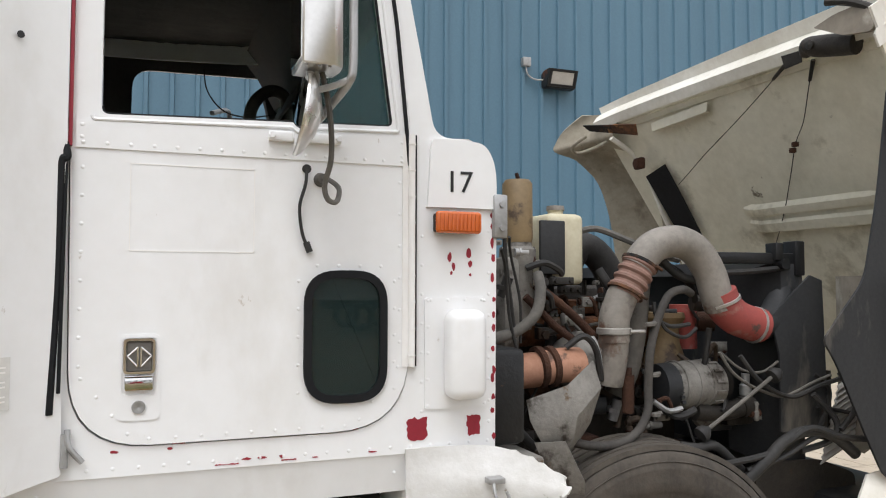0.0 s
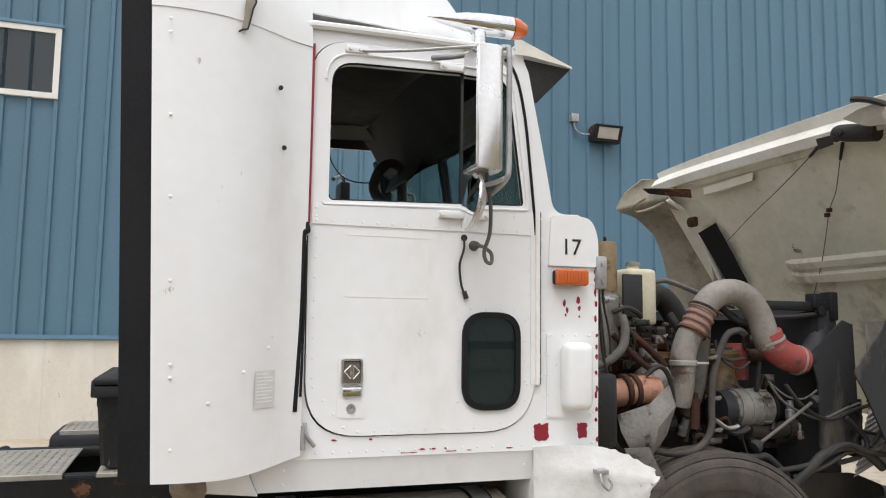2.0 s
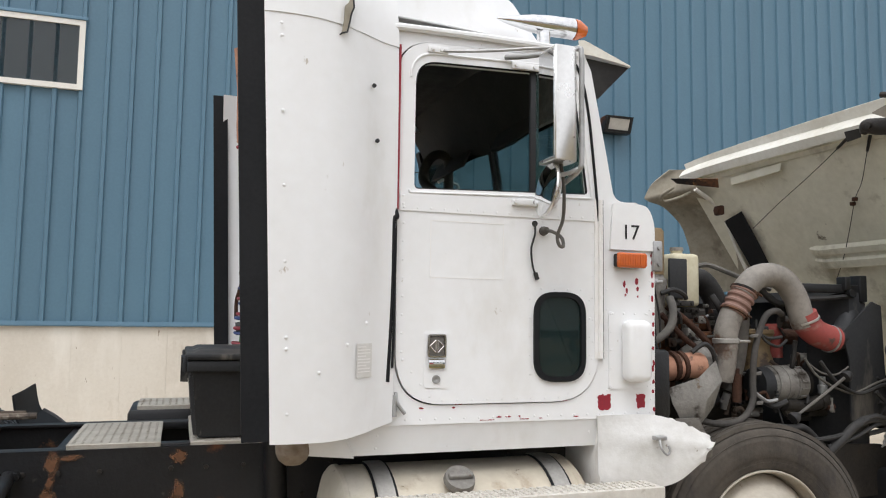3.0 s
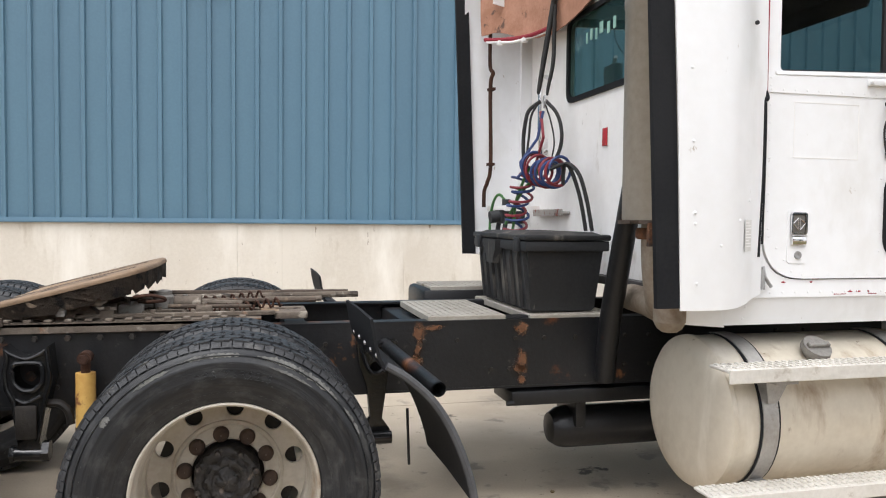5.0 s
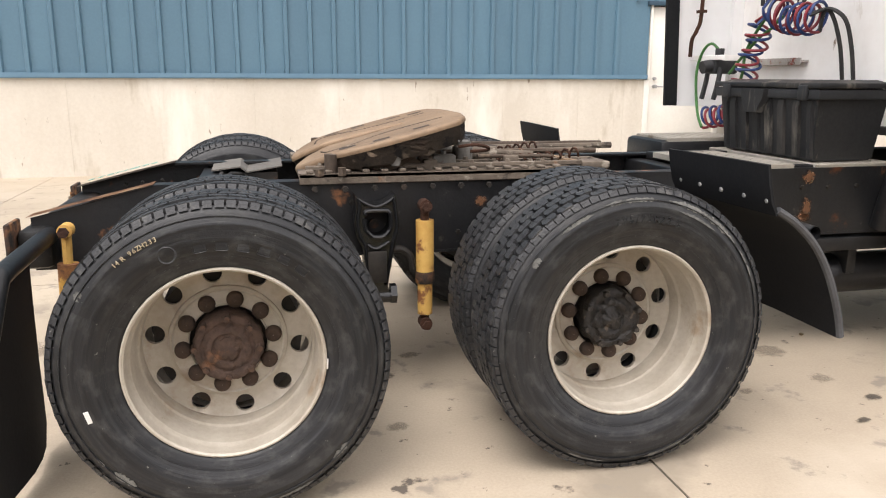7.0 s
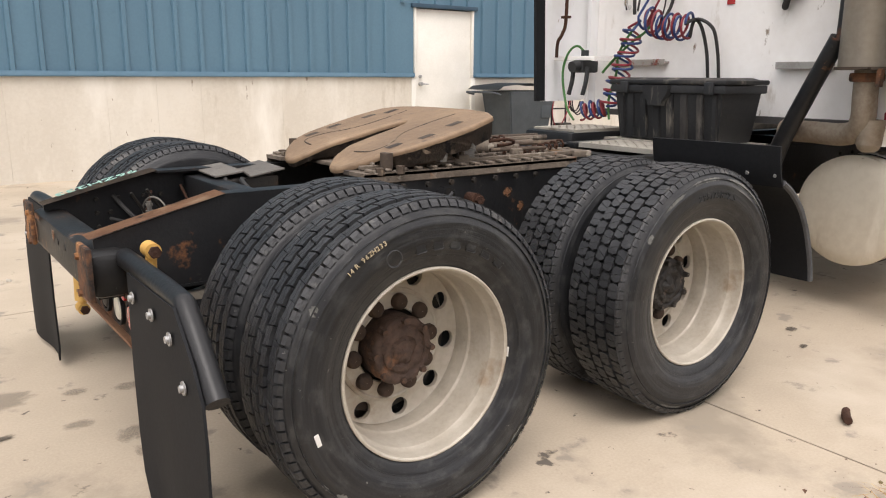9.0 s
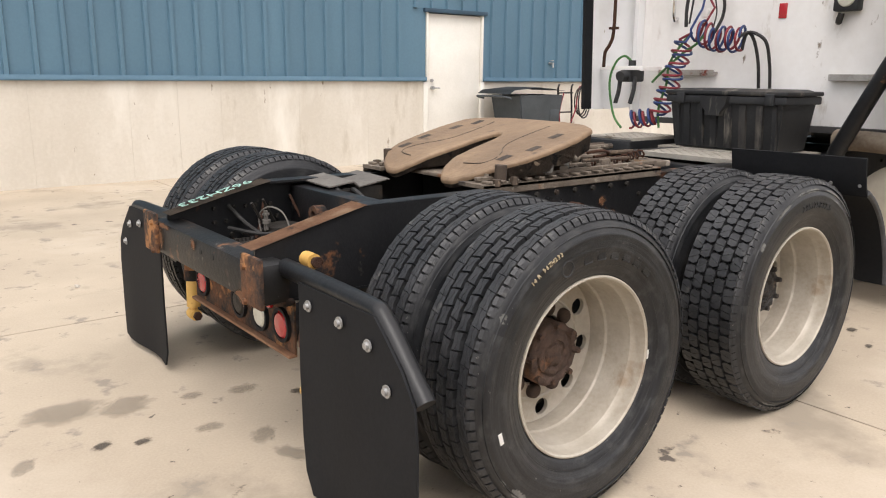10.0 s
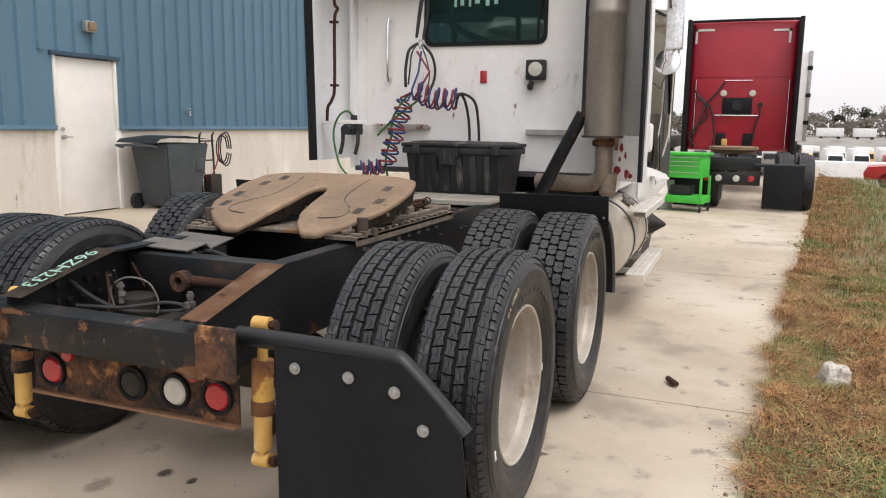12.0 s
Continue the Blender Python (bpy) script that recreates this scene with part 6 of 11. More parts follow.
# front quarter fenders of the drive axles
for s in (1, -1):
    f = (lambda y: y) if s > 0 else far
    prof = [(1.832, 0.90), (1.905, 0.855), (1.985, 0.782), (2.045, 0.695), (2.09, 0.60), (2.125, 0.50), (2.142, 0.425)]
    line = curve([(x, 0, z) for x, z in prof], 4)
    bm = B()
    sheet(bm, [[(p.x, f(-0.15), p.z), (p.x + 0.004, f(0.2), p.z + 0.002), (p.x, f(0.52), p.z)] for p in line], 0.014)
    q = part("quarter_fender", bm, M["flap"], truck, "curved black rubber quarter fender")
    bm = B()
    tube(bm, [(p.x, f(-0.152), p.z) for p in line], 0.014, n=8, steps=0)
    part("fender_bead", bm, M["grayflap"], q, "worn grey rolled fender edge")
    bm = B()
    up = [(1.786, 1.058), (1.797, 0.99), (1.812, 0.93), (1.835, 0.885)]
    sheet(bm, [[(x, f(-0.157), z), (x + 0.006, f(0.2), z - 0.003), (x, f(0.50), z - 0.006)] for x, z in up], 0.010)
    q = part("fender_flap", bm, M["flap"], truck, "flat black rubber fender flap")
    for y in (-0.13, 0.0, 0.145, 0.29, 0.43):
        bm = B()
        bolt(bm, (1.808, f(y), 0.932), (-1, 0, -0.2), 0.010, 0.009)
        part("bolt", bm, M["steel"], q)
    bm = B()
    cyl(bm, (1.97, f(0.68), 0.835), (2.022, f(-0.11), 0.803), 0.027, n=16, caps=False)
    cyl(bm, (1.97, f(0.68), 0.835), (2.022, f(-0.11), 0.803), 0.022, n=16, caps=False)
    part("fender_arm", bm, M["blackrust"], truck, "rust-stained black tube fender arm")

# deck plates with their raised tread pattern
PLATES = [(2.175, 2.535, 0.70, 1.36, 0.95), (2.66, 3.10, 0.70, 1.60, 0.945), (2.40, 2.90, 1.62, 2.0, 1.0)]
for x0, x1, y0, y1, z in PLATES:
    bm = B()
    box(bm, x0, x1, y0, y1, z - 0.008, z, 0.003, seg=1)
    box(bm, x0, x1, y0 - 0.005, y0 + 0.003, z - 0.03, z - 0.002)
    box(bm, x0 - 0.004, x0 + 0.004, y0, y1, z - 0.03, z - 0.002)
    k = 0
    for i in range(int((x1 - x0) / 0.035)):
        for j in range(int((y1 - y0) / 0.035)):
            cx, cy = x0 + 0.02 + i * 0.035, y0 + 0.02 + j * 0.035
            a = radians(45 if (i + j) % 2 else -45)
            u, w = Vector((math.cos(a), math.sin(a), 0)) * 0.013, Vector((-math.sin(a), math.cos(a), 0)) * 0.004
            c = Vector((cx, cy, z))
            vs = [bm.verts.new(c + d) for d in (u, w + Vector((0, 0, 0.0022)), -u, -w + Vector((0, 0, 0.0022)))]
            bm.faces.new(vs)
    part("deck_plate", bm, M["deck"], truck, "worn aluminium tread-plate deck", smooth=0)
for a in ((2.2, 3.1, 0.72, 0.78, 0.90, 0.94), (2.2, 3.1, 1.42, 1.50, 0.90, 0.94), (2.35, 2.95, 1.6, 2.05, 0.70, 0.985)):
    bm = B()
    box(bm, *a, 0.006 if a[5] < 0.96 else 0.03)
    part("deck_support" if a[5] < 0.96 else "battery_box", bm, M["black"], truck)

# air tank under the rail, fuel tank with straps and steps
bm = B()
lathe(bm, [(0.0, 0.02), (0.01, 0.07), (0.05, 0.095), (0.09, 0.102), (0.62, 0.102), (0.66, 0.095), (0.70, 0.07), (0.71, 0.02)], (2.80, 0.83, 0.375), axis=(1, 0, 0), n=28)
box(bm, 2.565, 3.40, 0.675, 0.95, 0.527, 0.592, 0.006)
cyl(bm, (2.54, 0.68, 0.54), (2.575, 0.68, 0.54), 0.012, n=8)
box(bm, 2.9, 2.95, 0.71, 0.95, 0.40, 0.58, 0.004)
part("air_tank", bm, M["black"], truck, "black air reservoir")
TX0, TX1, TY, TZ, TR = 3.13, 4.21, 0.20, 0.595, 0.315
bm = B()
lathe(bm, [(0.0, 0.02), (0.006, 0.12), (0.018, 0.24), (0.035, TR - 0.02), (0.052, TR), (0.07, TR + 0.002), (0.075, TR - 0.003), (TX1 - TX0 - 0.075, TR - 0.003), (TX1 - TX0 - 0.07, TR + 0.002), (TX1 - TX0 - 0.05, TR), (TX1 - TX0 - 0.03, TR - 0.02), (TX1 - TX0, 0.02)], (TX0, TY, TZ), axis=(1, 0, 0), n=56)
tank = part("fuel_tank", bm, M["tank"], truck, "stained aluminium saddle fuel tank")
bm = B()
n = Vector((0, -0.60, 0.80)).normalized()
c = Vector((3.625, TY, TZ)) + n * (TR - 0.01)
cyl(bm, c, c + n * 0.035, 0.04)
cyl(bm, c + n * 0.035, c + n * 0.06, 0.062, 0.058, n=18)
box(bm, -0.05, 0.05, -0.012, 0.012, 0, 0.02, 0.004, m=Matrix.Translation(c + n * 0.058) @ n.to_track_quat("Z", "Y").to_matrix().to_4x4(), seg=1)
part("fuel_cap", bm, M["cast"], tank, "grey fuel cap")
for x in (3.34, 4.06):
    for w, r, m in ((0.044, 0.004, "flap"), (0.034, 0.008, "strap")):
        bm = B()
        arc = [(math.cos(a), math.sin(a)) for a in np.linspace(radians(80), radians(300), 30)]
        rows = [[(x + dx, TY + (TR + r) * ca, TZ + (TR + r) * sa) for dx in (-w, w)] for ca, sa in arc]
        sheet(bm, rows, 0.004)
        part("tank_strap", bm, M[m], tank, "black strap liner" if m == "flap" else "brushed steel tank strap")
    bm = B()
    box(bm, x - 0.05, x + 0.05, -0.205, -0.10, 0.78, 0.815, 0.004)
    loft(bm, [[(x - 0.05, -0.15, 0.78), (x + 0.05, -0.15, 0.78)], [(x - 0.02, -0.125, 0.69), (x + 0.02, -0.125, 0.69)]])
    part("step_bracket", bm, M["steel"], tank)
    bm = B()
    box(bm, x - 0.03, x + 0.03, -0.21, 0.05, 0.33, 0.37, 0.004)
    part("step_bracket", bm, M["steel"], tank)
for z, x0, x1, y0, y1 in ((0.845, 3.085, 4.40, -0.215, -0.085), (0.385, 3.02, 4.36, -0.23, -0.10)):
    bm = B()
    box(bm, x0, x1, y0, y1, z - 0.012, z, 0.003, seg=1)
    box(bm, x0, x1, y0 - 0.004, y0 + 0.004, z - 0.05, z + 0.002, 0.002, seg=1)
    for i in range(int((x1 - x0) / 0.03)):
        for j in range(3):
            box(bm, x0 + 0.012 + i * 0.03, x0 + 0.026 + i * 0.03, y0 + 0.02 + j * 0.038, y0 + 0.045 + j * 0.038, z, z + 0.005)
    part("step", bm, M["steptread"], tank, "perforated aluminium cab step", smooth=0)
bm = B()
box(bm, 4.25, 4.42, -0.02, 0.4, 0.30, 0.72, 0.02)
tube(bm, [(4.25, 0.1, 0.75), (4.45, 0.12, 0.7), (4.6, 0.3, 0.6)], 0.03)
part("tank_valve_box", bm, M["black"], truck)


# writing and marks on the tyres
def on_tyre(theta, r, y=-0.1415):
    """A pose on the outer sidewall, upright along the radius."""
    return Matrix.Translation((r * math.cos(theta), y, r * math.sin(theta))) @ Matrix.Rotation(math.pi / 2 - theta, 4, "Y")


for k in range(6):
    bm = B()
    box(bm, -0.020, 0.020, 0.0, 0.004, -0.020, 0.020, 0.004, m=on_tyre(radians(98 + SPIN["rear"] - 9.4 * k), 0.374), seg=1)
    part("brand_bar", bm, M["rubber"], rear_wheel)
bm = B()
lathe(bm, [(-0.1425, 0.020), (-0.1445, 0.024), (-0.1425, 0.028)], (0, 0, 0), n=20, close=True)
bmesh.ops.transform(bm, matrix=Matrix.Translation((0.374 * math.cos(radians(112 + SPIN["rear"])), 0.001, 0.374 * math.sin(radians(112 + SPIN["rear"])))), verts=bm.verts[:])
part("brand_bar", bm, M["rubber"], rear_wheel)
bm = B()
box(bm, -0.019, 0.019, -0.002, 0.003, -0.007, 0.007, 0.001, m=on_tyre(radians(197 + SPIN["rear"]), 0.405), seg=1)
part("tyre_label", bm, M["paper"], rear_wheel, "small white tyre label")
bm = B()
box(bm, -0.016, 0.016, -0.003, 0.003, -0.002, 0.002, 0.001, m=on_tyre(radians(-4 + SPIN["rear"]), 0.300, -0.118), seg=1)
part("rim_weight", bm, M["paper"], rear_wheel, "pale wheel weight on the rim edge")


def sidewall(rr):
    """How far out the sidewall stands at a radius."""
    pts = [(0.30, -0.113), (0.318, -0.123), (0.356, -0.1375), (0.395, -0.1425), (0.428, -0.1405), (0.438, -0.1375), (0.462, -0.130), (0.480, -0.119), (0.492, -0.110)]
    for (r0, y0), (r1, y1) in zip(pts, pts[1:]):
        if rr <= r1:
            return y0 + (y1 - y0) * (rr - r0) / (r1 - r0)
    return pts[-1][1]


def scuff(wheel, spin, th0, th1, r0, r1, seed):
    """A ragged band of scraped rubber between two angles, thin at its ends."""
    n = max(6, int(abs(th1 - th0) * 1.6))
    lo, hi = [], []
    for i in range(n + 1):
        t = i / n
        th = radians(th0 + (th1 - th0) * t + spin)
        mid, wide = (r0 + r1) / 2, (r1 - r0) / 2 * min(1, 4.5 * min(t, 1 - t) + 0.08)
        lo.append((mid - wide * (0.75 + 0.9 * noise.noise((i * 0.63, seed, 0)) + 0.5 * noise.noise((i * 2.1, seed, 4))), th))
        hi.append((mid + wide * (0.75 + 0.9 * noise.noise((i * 0.55, seed, 9)) + 0.5 * noise.noise((i * 2.3, seed, 6))), th))
    rows = []
    for k in range(4):
        rows.append([])
        for (a, th), (b, _) in zip(lo, hi):
            rr = a + (max(b, a + 0.001) - a) * k / 3
            rows[-1].append((rr * math.cos(th), sidewall(rr) - 0.0014, rr * math.sin(th)))
    part("scuff_mark", loft(B(), rows), M["scuff"], wheel, "pale scraped rubber scuff")


for w, spin, th0, th1, r0, r1, sd in (
    (front_wheel, 6, 128, 112, 0.438, 0.452, 1), (front_wheel, 6, 108, 82, 0.446, 0.462, 2), (front_wheel, 6, 78, 40, 0.446, 0.468, 3), (front_wheel, 6, 72, 52, 0.428, 0.438, 4),
    (front_wheel, 6, 146, 141, 0.428, 0.456, 5), (front_wheel, 6, 36, 22, 0.452, 0.464, 6), (front_wheel, 6, -60, -82, 0.452, 0.474, 7), (front_wheel, 6, -100, -118, 0.462, 0.472, 8),
    (rear_wheel, 26, -38, -47, 0.438, 0.462, 9), (rear_wheel, 26, -58, -74, 0.462, 0.478, 10), (rear_wheel, 26, 222, 232, 0.432, 0.462, 11), (rear_wheel, 26, 150, 146, 0.440, 0.466, 12), (rear_wheel, 26, 218, 214, 0.448, 0.458, 13), (rear_wheel, 26, -30, -34, 0.45, 0.458, 14),
):
    scuff(w, spin, th0, th1, r0, r1, sd)

# ---- cab ----
def rivets(bm, pts, y=-0.001, r=0.0055, h=0.0016, d=(0, -1, 0)):
    d = Vector(d)
    for p in pts:
        q = Vector(p) if len(p) == 3 else Vector((p[0], y, p[1]))
        cyl(bm, q, q + d * h, r, r * 0.55, n=8)
    return bm


def along(a, b, step):
    a, b = Vector(a), Vector(b)
    n = max(1, round((b - a).length / step))
    return [tuple(a + (b - a) * k / n) for k in range(n + 1)]


SIDE = [(3.15, 1.085), (4.505, 1.085), (4.512, 1.90), (4.49, 1.965), (4.43, 1.99), (4.315, 1.99), (4.275, 2.2), (4.205, 2.545), (4.16, 2.64), (3.15, 2.64)]
DOORLINE = rounded([(3.362, 1.155), (4.235, 1.155), (4.238, 2.02), (4.155, 2.585), (3.345, 2.575)], [0.19, 0.21, 0.0, 0.14, 0.16], 8)
DOORIN = rounded([(3.366, 1.160), (4.231, 1.160), (4.234, 2.02), (4.151, 2.581), (3.349, 2.571)], [0.19, 0.21, 0.0, 0.14, 0.16], 8)
WINDOW = rounded([(3.425, 1.985), (4.183, 2.01), (4.115, 2.515), (3.425, 2.495)], [0.02, 0.02, 0.09, 0.09], 6)
PORT = rounded(rect(3.940, 4.161, 1.240, 1.594), 0.085, 8)

bm = B()
plate(bm, rounded(SIDE, [0, 0, 0.05, 0.05, 0.06, 0.05, 0, 0, 0.06, 0]), [DOORLINE], on_y(0.0), 0.035)
near_side = part("cab_side", bm, M["white"], truck, "white cab side panel with rivets and chipped red paint", smooth=30)
bm = B()
plate(bm, [(3.15, 1.085), (4.505, 1.085), (4.512, 1.90), (4.46, 1.99), (4.37, 1.99), (4.36, 2.2), (4.33, 2.78), (4.28, 2.88), (3.15, 2.88)], [rounded([(3.43, 1.985), (4.335, 2.01), (4.30, 2.71), (3.44, 2.695)], [0.02, 0.02, 0.10, 0.10], 6)], on_y(far(0.0), -1), 0.035)
part("cab_side", bm, M["white"], truck, smooth=30)

bm = B()
plate(bm, [(3.27, 1.10), (4.32, 1.10), (4.325, 2.2), (4.31, 2.78), (4.26, 2.86), (3.27, 2.86)], [rounded([(3.435, 1.99), (4.33, 2.015), (4.295, 2.705), (3.445, 2.69)], [0.02, 0.02, 0.10, 0.10], 6)], on_y(far(0.036), -1), 0.006)
part("side_lining", bm, M["interior"], truck, "dark far-side door lining")
# near door
bm = B()
plate(bm, DOORIN, [WINDOW, PORT], on_y(-0.008), 0.045)
cdoor = part("cab_door", bm, M["white"], truck, "white riveted cab door with open window and lower kerb window", smooth=30)
bm = B()
tube(bm, curve([(u, -0.010, v) for u, v in rounded([(3.405, 1.97), (4.20, 1.995), (4.128, 2.545), (3.405, 2.525)], [0.01, 0.01, 0.10, 0.10], 6)], 1, True), 0.005, steps=0, n=8)
part("window_channel", bm, M["white"], cdoor)
bm = B()
tube(bm, curve([(u, -0.001, v) for u, v in WINDOW], 1, True), 0.006, steps=0, n=6)
part("window_seal", bm, M["flap"], cdoor)
bm = B()
plate(bm, [(3.368, 1.898), (4.225, 1.898), (4.225, 1.982), (3.368, 1.965)], [], on_y(-0.012), 0.005)
rivets(bm, along((3.385, 1.911), (4.21, 1.911), 0.055), -0.012)
rivets(bm, along((3.382, 1.925), (3.382, 1.955), 0.05) + along((4.21, 1.925), (4.21, 1.965), 0.05), -0.012)
part("belt_panel", bm, M["white"], cdoor)
bm = B()
rivets(bm, along((3.385, 1.36), (3.385, 1.85), 0.075) + along((4.205, 1.40), (4.205, 1.85), 0.085) + along((3.55, 1.175), (4.05, 1.175), 0.06) + along((3.39, 1.33), (3.50, 1.19), 0.06) + along((4.09, 1.19), (4.20, 1.33), 0.06), -0.008)
rivets(bm, along((3.92, 1.27), (3.92, 1.57), 0.075) + along((4.19, 1.27), (4.19, 1.57), 0.075) + along((3.97, 1.612), (4.15, 1.612), 0.06), -0.008)
tagged(part("door_rivets", bm, M["white"], cdoor), kind="stuff")
bm = B()
plate(bm, rounded(rect(3.934, 4.167, 1.238, 1.600), 0.094, 8), [rounded(rect(3.955, 4.146, 1.259, 1.579), 0.073, 8)], on_y(-0.020), 0.016)
part("port_gasket", bm, M["flap"], cdoor, "black rubber window gasket")
bm = B()
plate(bm, rounded(rect(3.945, 4.156, 1.245, 1.589), 0.058, 6), [], on_y(-0.010), 0.005)
part("port_glass", bm, M["glassdark"], cdoor, "dark tinted kerb window")
# old sign outline and scuffs
bm = B()
fr = rect(3.495, 3.80, 1.645, 1.865)
for a, b in zip(fr, fr[1:] + fr[:1]):
    x0, x1 = sorted((a[0], b[0]))
    z0, z1 = sorted((a[1], b[1]))
    box(bm, x0 - 0.0012, x1 + 0.0012, -0.0092, -0.0078, z0 - 0.0012, z1 + 0.0012)
part("sticker_ghost", bm, M["whitedirty"], cdoor, "faint outline of a removed sign")
# handle
bm = B()
plate(bm, rounded(rect(3.474, 3.574, 1.222, 1.436), 0.018, 4), [rounded(rect(3.484, 3.564, 1.286, 1.428), 0.012, 4)], on_y(-0.011), 0.005)
part("handle_plate", bm, M["white"], cdoor)
bm = B()
plate(bm, rounded(rect(3.484, 3.564, 1.286, 1.428), 0.012, 4), [], on_y(-0.006), 0.002)
part("handle_recess", bm, M["interior"], cdoor)
bm = B()
plate(bm, rounded(rect(3.487, 3.561, 1.338, 1.426), 0.012, 4), [rounded(rect(3.493, 3.555, 1.344, 1.420), 0.009, 4)], on_y(-0.021), 0.012)
part("handle_bezel", bm, M["chrome"], cdoor, "chrome handle surround")
bm = B()
box(bm, 3.494, 3.554, -0.016, -0.008, 1.345, 1.419, 0.004)
part("handle_face", bm, M["greydark"], cdoor, "dull metal handle face")
for k in (-1, 1):
    bm = B()
    c = 3.524 + k * 0.004
    for a, b in (((c, 1.404), (c + k * 0.024, 1.382)), ((c + k * 0.024, 1.382), (c, 1.356)), ((c, 1.356), (c, 1.404))):
        tube(bm, [(a[0], -0.017, a[1]), (b[0], -0.017, b[1])], 0.0024, steps=0, n=6)
    part("chrome_triangle", bm, M["chrome"], cdoor)
bm = B()
box(bm, 3.490, 3.558, -0.024, -0.008, 1.296, 1.330, 0.006)
part("door_handle", bm, M["chrome"], cdoor, "tarnished chrome pull paddle")
bm = B()
box(bm, 3.490, 3.558, -0.025, -0.012, 1.3305, 1.3345, 0.0015)
part("handle_trim", bm, M["chrome"], cdoor)
bm = B()
lathe(bm, [(0.0, 0.017), (-0.008, 0.016), (-0.008, 0.010), (-0.004, 0.0)], (3.524, -0.008, 1.255), n=16)
part("lock", bm, M["steel"], cdoor)
# hinge strip
bm = B()
cyl(bm, (4.238, -0.016, 1.33), (4.238, -0.016, 1.99), 0.010, n=10)
for z in np.arange(1.36, 1.98, 0.075):
    cyl(bm, (4.238, -0.016, z), (4.238, -0.016, z + 0.003), 0.0122, n=10)
box(bm, 4.212, 4.236, -0.0125, -0.0085, 1.33, 1.99)
part("piano_hinge", bm, M["whitedirty"], cdoor, "long grimy white piano hinge")
bm = B()
box(bm, 4.2485, 4.2525, -0.012, -0.007, 1.33, 1.99)
part("hinge_gap", bm, M["ink"], cdoor)
bm = B()
box(bm, 4.2495, 4.2555, -0.010, 0.0, 1.33, 1.99)
part("hinge_gap", bm, M["ink"], near_side, "dark seam beside the hinge")
# vent wing divider and door glass
bm = B()
box(bm, 3.925, 3.950, 0.006, 0.022, 2.0, 2.515, 0.003)
part("wing_divider", bm, M["plastic"], cdoor)
bm = B()
plate(bm, rounded([(3.952, 2.0), (4.178, 2.012), (4.112, 2.51), (3.952, 2.507)], [0, 0, 0.07, 0]), [], on_y(0.012), 0.004)
part("wing_glass", bm, M["glasscab"], cdoor, "green-tinted wing window")

# cowl panel fittings
bm = B()
loft(bm, [[(4.25, 0.0, 1.985), (4.25, far(0.0), 1.985)], [(4.42, 0.0, 1.992), (4.42, far(0.0), 1.992)], [(4.485, 0.0, 1.96), (4.485, far(0.0), 1.96)], [(4.508, 0.0, 1.90), (4.508, far(0.0), 1.90)], [(4.505, 0.0, 1.085), (4.505, far(0.0), 1.085)]])
bmesh.ops.solidify(bm, geom=bm.faces[:], thickness=0.02)
part("firewall_cowl", bm, M["whitedirty"], truck, "white cowl and firewall")
bm = B()
plate(bm, rounded([(4.288, 1.785), (4.505, 1.785), (4.505, 1.90), (4.478, 1.975), (4.42, 1.985), (4.30, 1.985)], [0.0, 0, 0.03, 0.04, 0.04, 0.02]), [], on_y(-0.012), 0.012)
part("cowl_cap", bm, M["white"], near_side)


def text(body, size, m, material, name="lettering", parent=None, label="", thick=0.001):
    """Words in the built-in font as a flat mesh."""
    cu = bpy.data.curves.new(name, "FONT")
    cu.body, cu.size, cu.extrude, cu.align_x, cu.align_y, cu.resolution_u = body, size, thick, "CENTER", "CENTER", 3
    tmp = bpy.data.objects.new(name, cu)
    scene.collection.objects.link(tmp)
    me = bpy.data.meshes.new_from_object(tmp.evaluated_get(bpy.context.evaluated_depsgraph_get()))
    bpy.data.objects.remove(tmp)
    bpy.data.curves.remove(cu)
    me.transform(m)
    me.materials.clear()
    me.materials.append(material)
    ob = new(name, me)
    if parent is not None:
        ob.parent = parent
        if parent.parent is None:
            ob.matrix_parent_inverse = Matrix.Translation(-parent.location)
    if label:
        tagged(ob, label)
    return ob


text("17", 0.090, pose(4.385, -0.0128, 1.858, 90), M["ink"], "number_seventeen", near_side, "black numerals 17")
bm = B()
box(bm, 4.306, 4.438, -0.035, 0.0, 1.712, 1.768, 0.008)
part("marker_base", bm, M["ink"], near_side)
bm = B()
box(bm, 4.302, 4.442, -0.050, -0.03, 1.708, 1.772, 0.010, seg=3)
marker = part("marker_light", bm, M["amber"], truck, "amber side marker light")
for x in np.arange(4.312, 4.436, 0.012):
    bm = B()
    box(bm, x, x + 0.006, -0.053, -0.048, 1.716, 1.764)
    part("lens_rib", bm, M["amber"], marker)
# steam-bulge cover with its flange
bm = B()
plate(bm, rounded(rect(4.282, 4.478, 1.205, 1.525), 0.012, 3), [], on_y(-0.006), 0.006)
rivets(bm, along((4.292, 1.215), (4.292, 1.515), 0.075) + along((4.468, 1.215), (4.468, 1.515), 0.075) + along((4.30, 1.517), (4.46, 1.517), 0.05), -0.006)
part("vent_flange", bm, M["white"], near_side)
bm = B()
box(bm, 4.333, 4.450, -0.085, 0.0, 1.235, 1.49, 0.032, seg=4)
part("vent_cover", bm, M["white"], near_side, "white moulded bulge cover")
# exposed red paint where old decals were scraped off
rnd = random.Random(3)


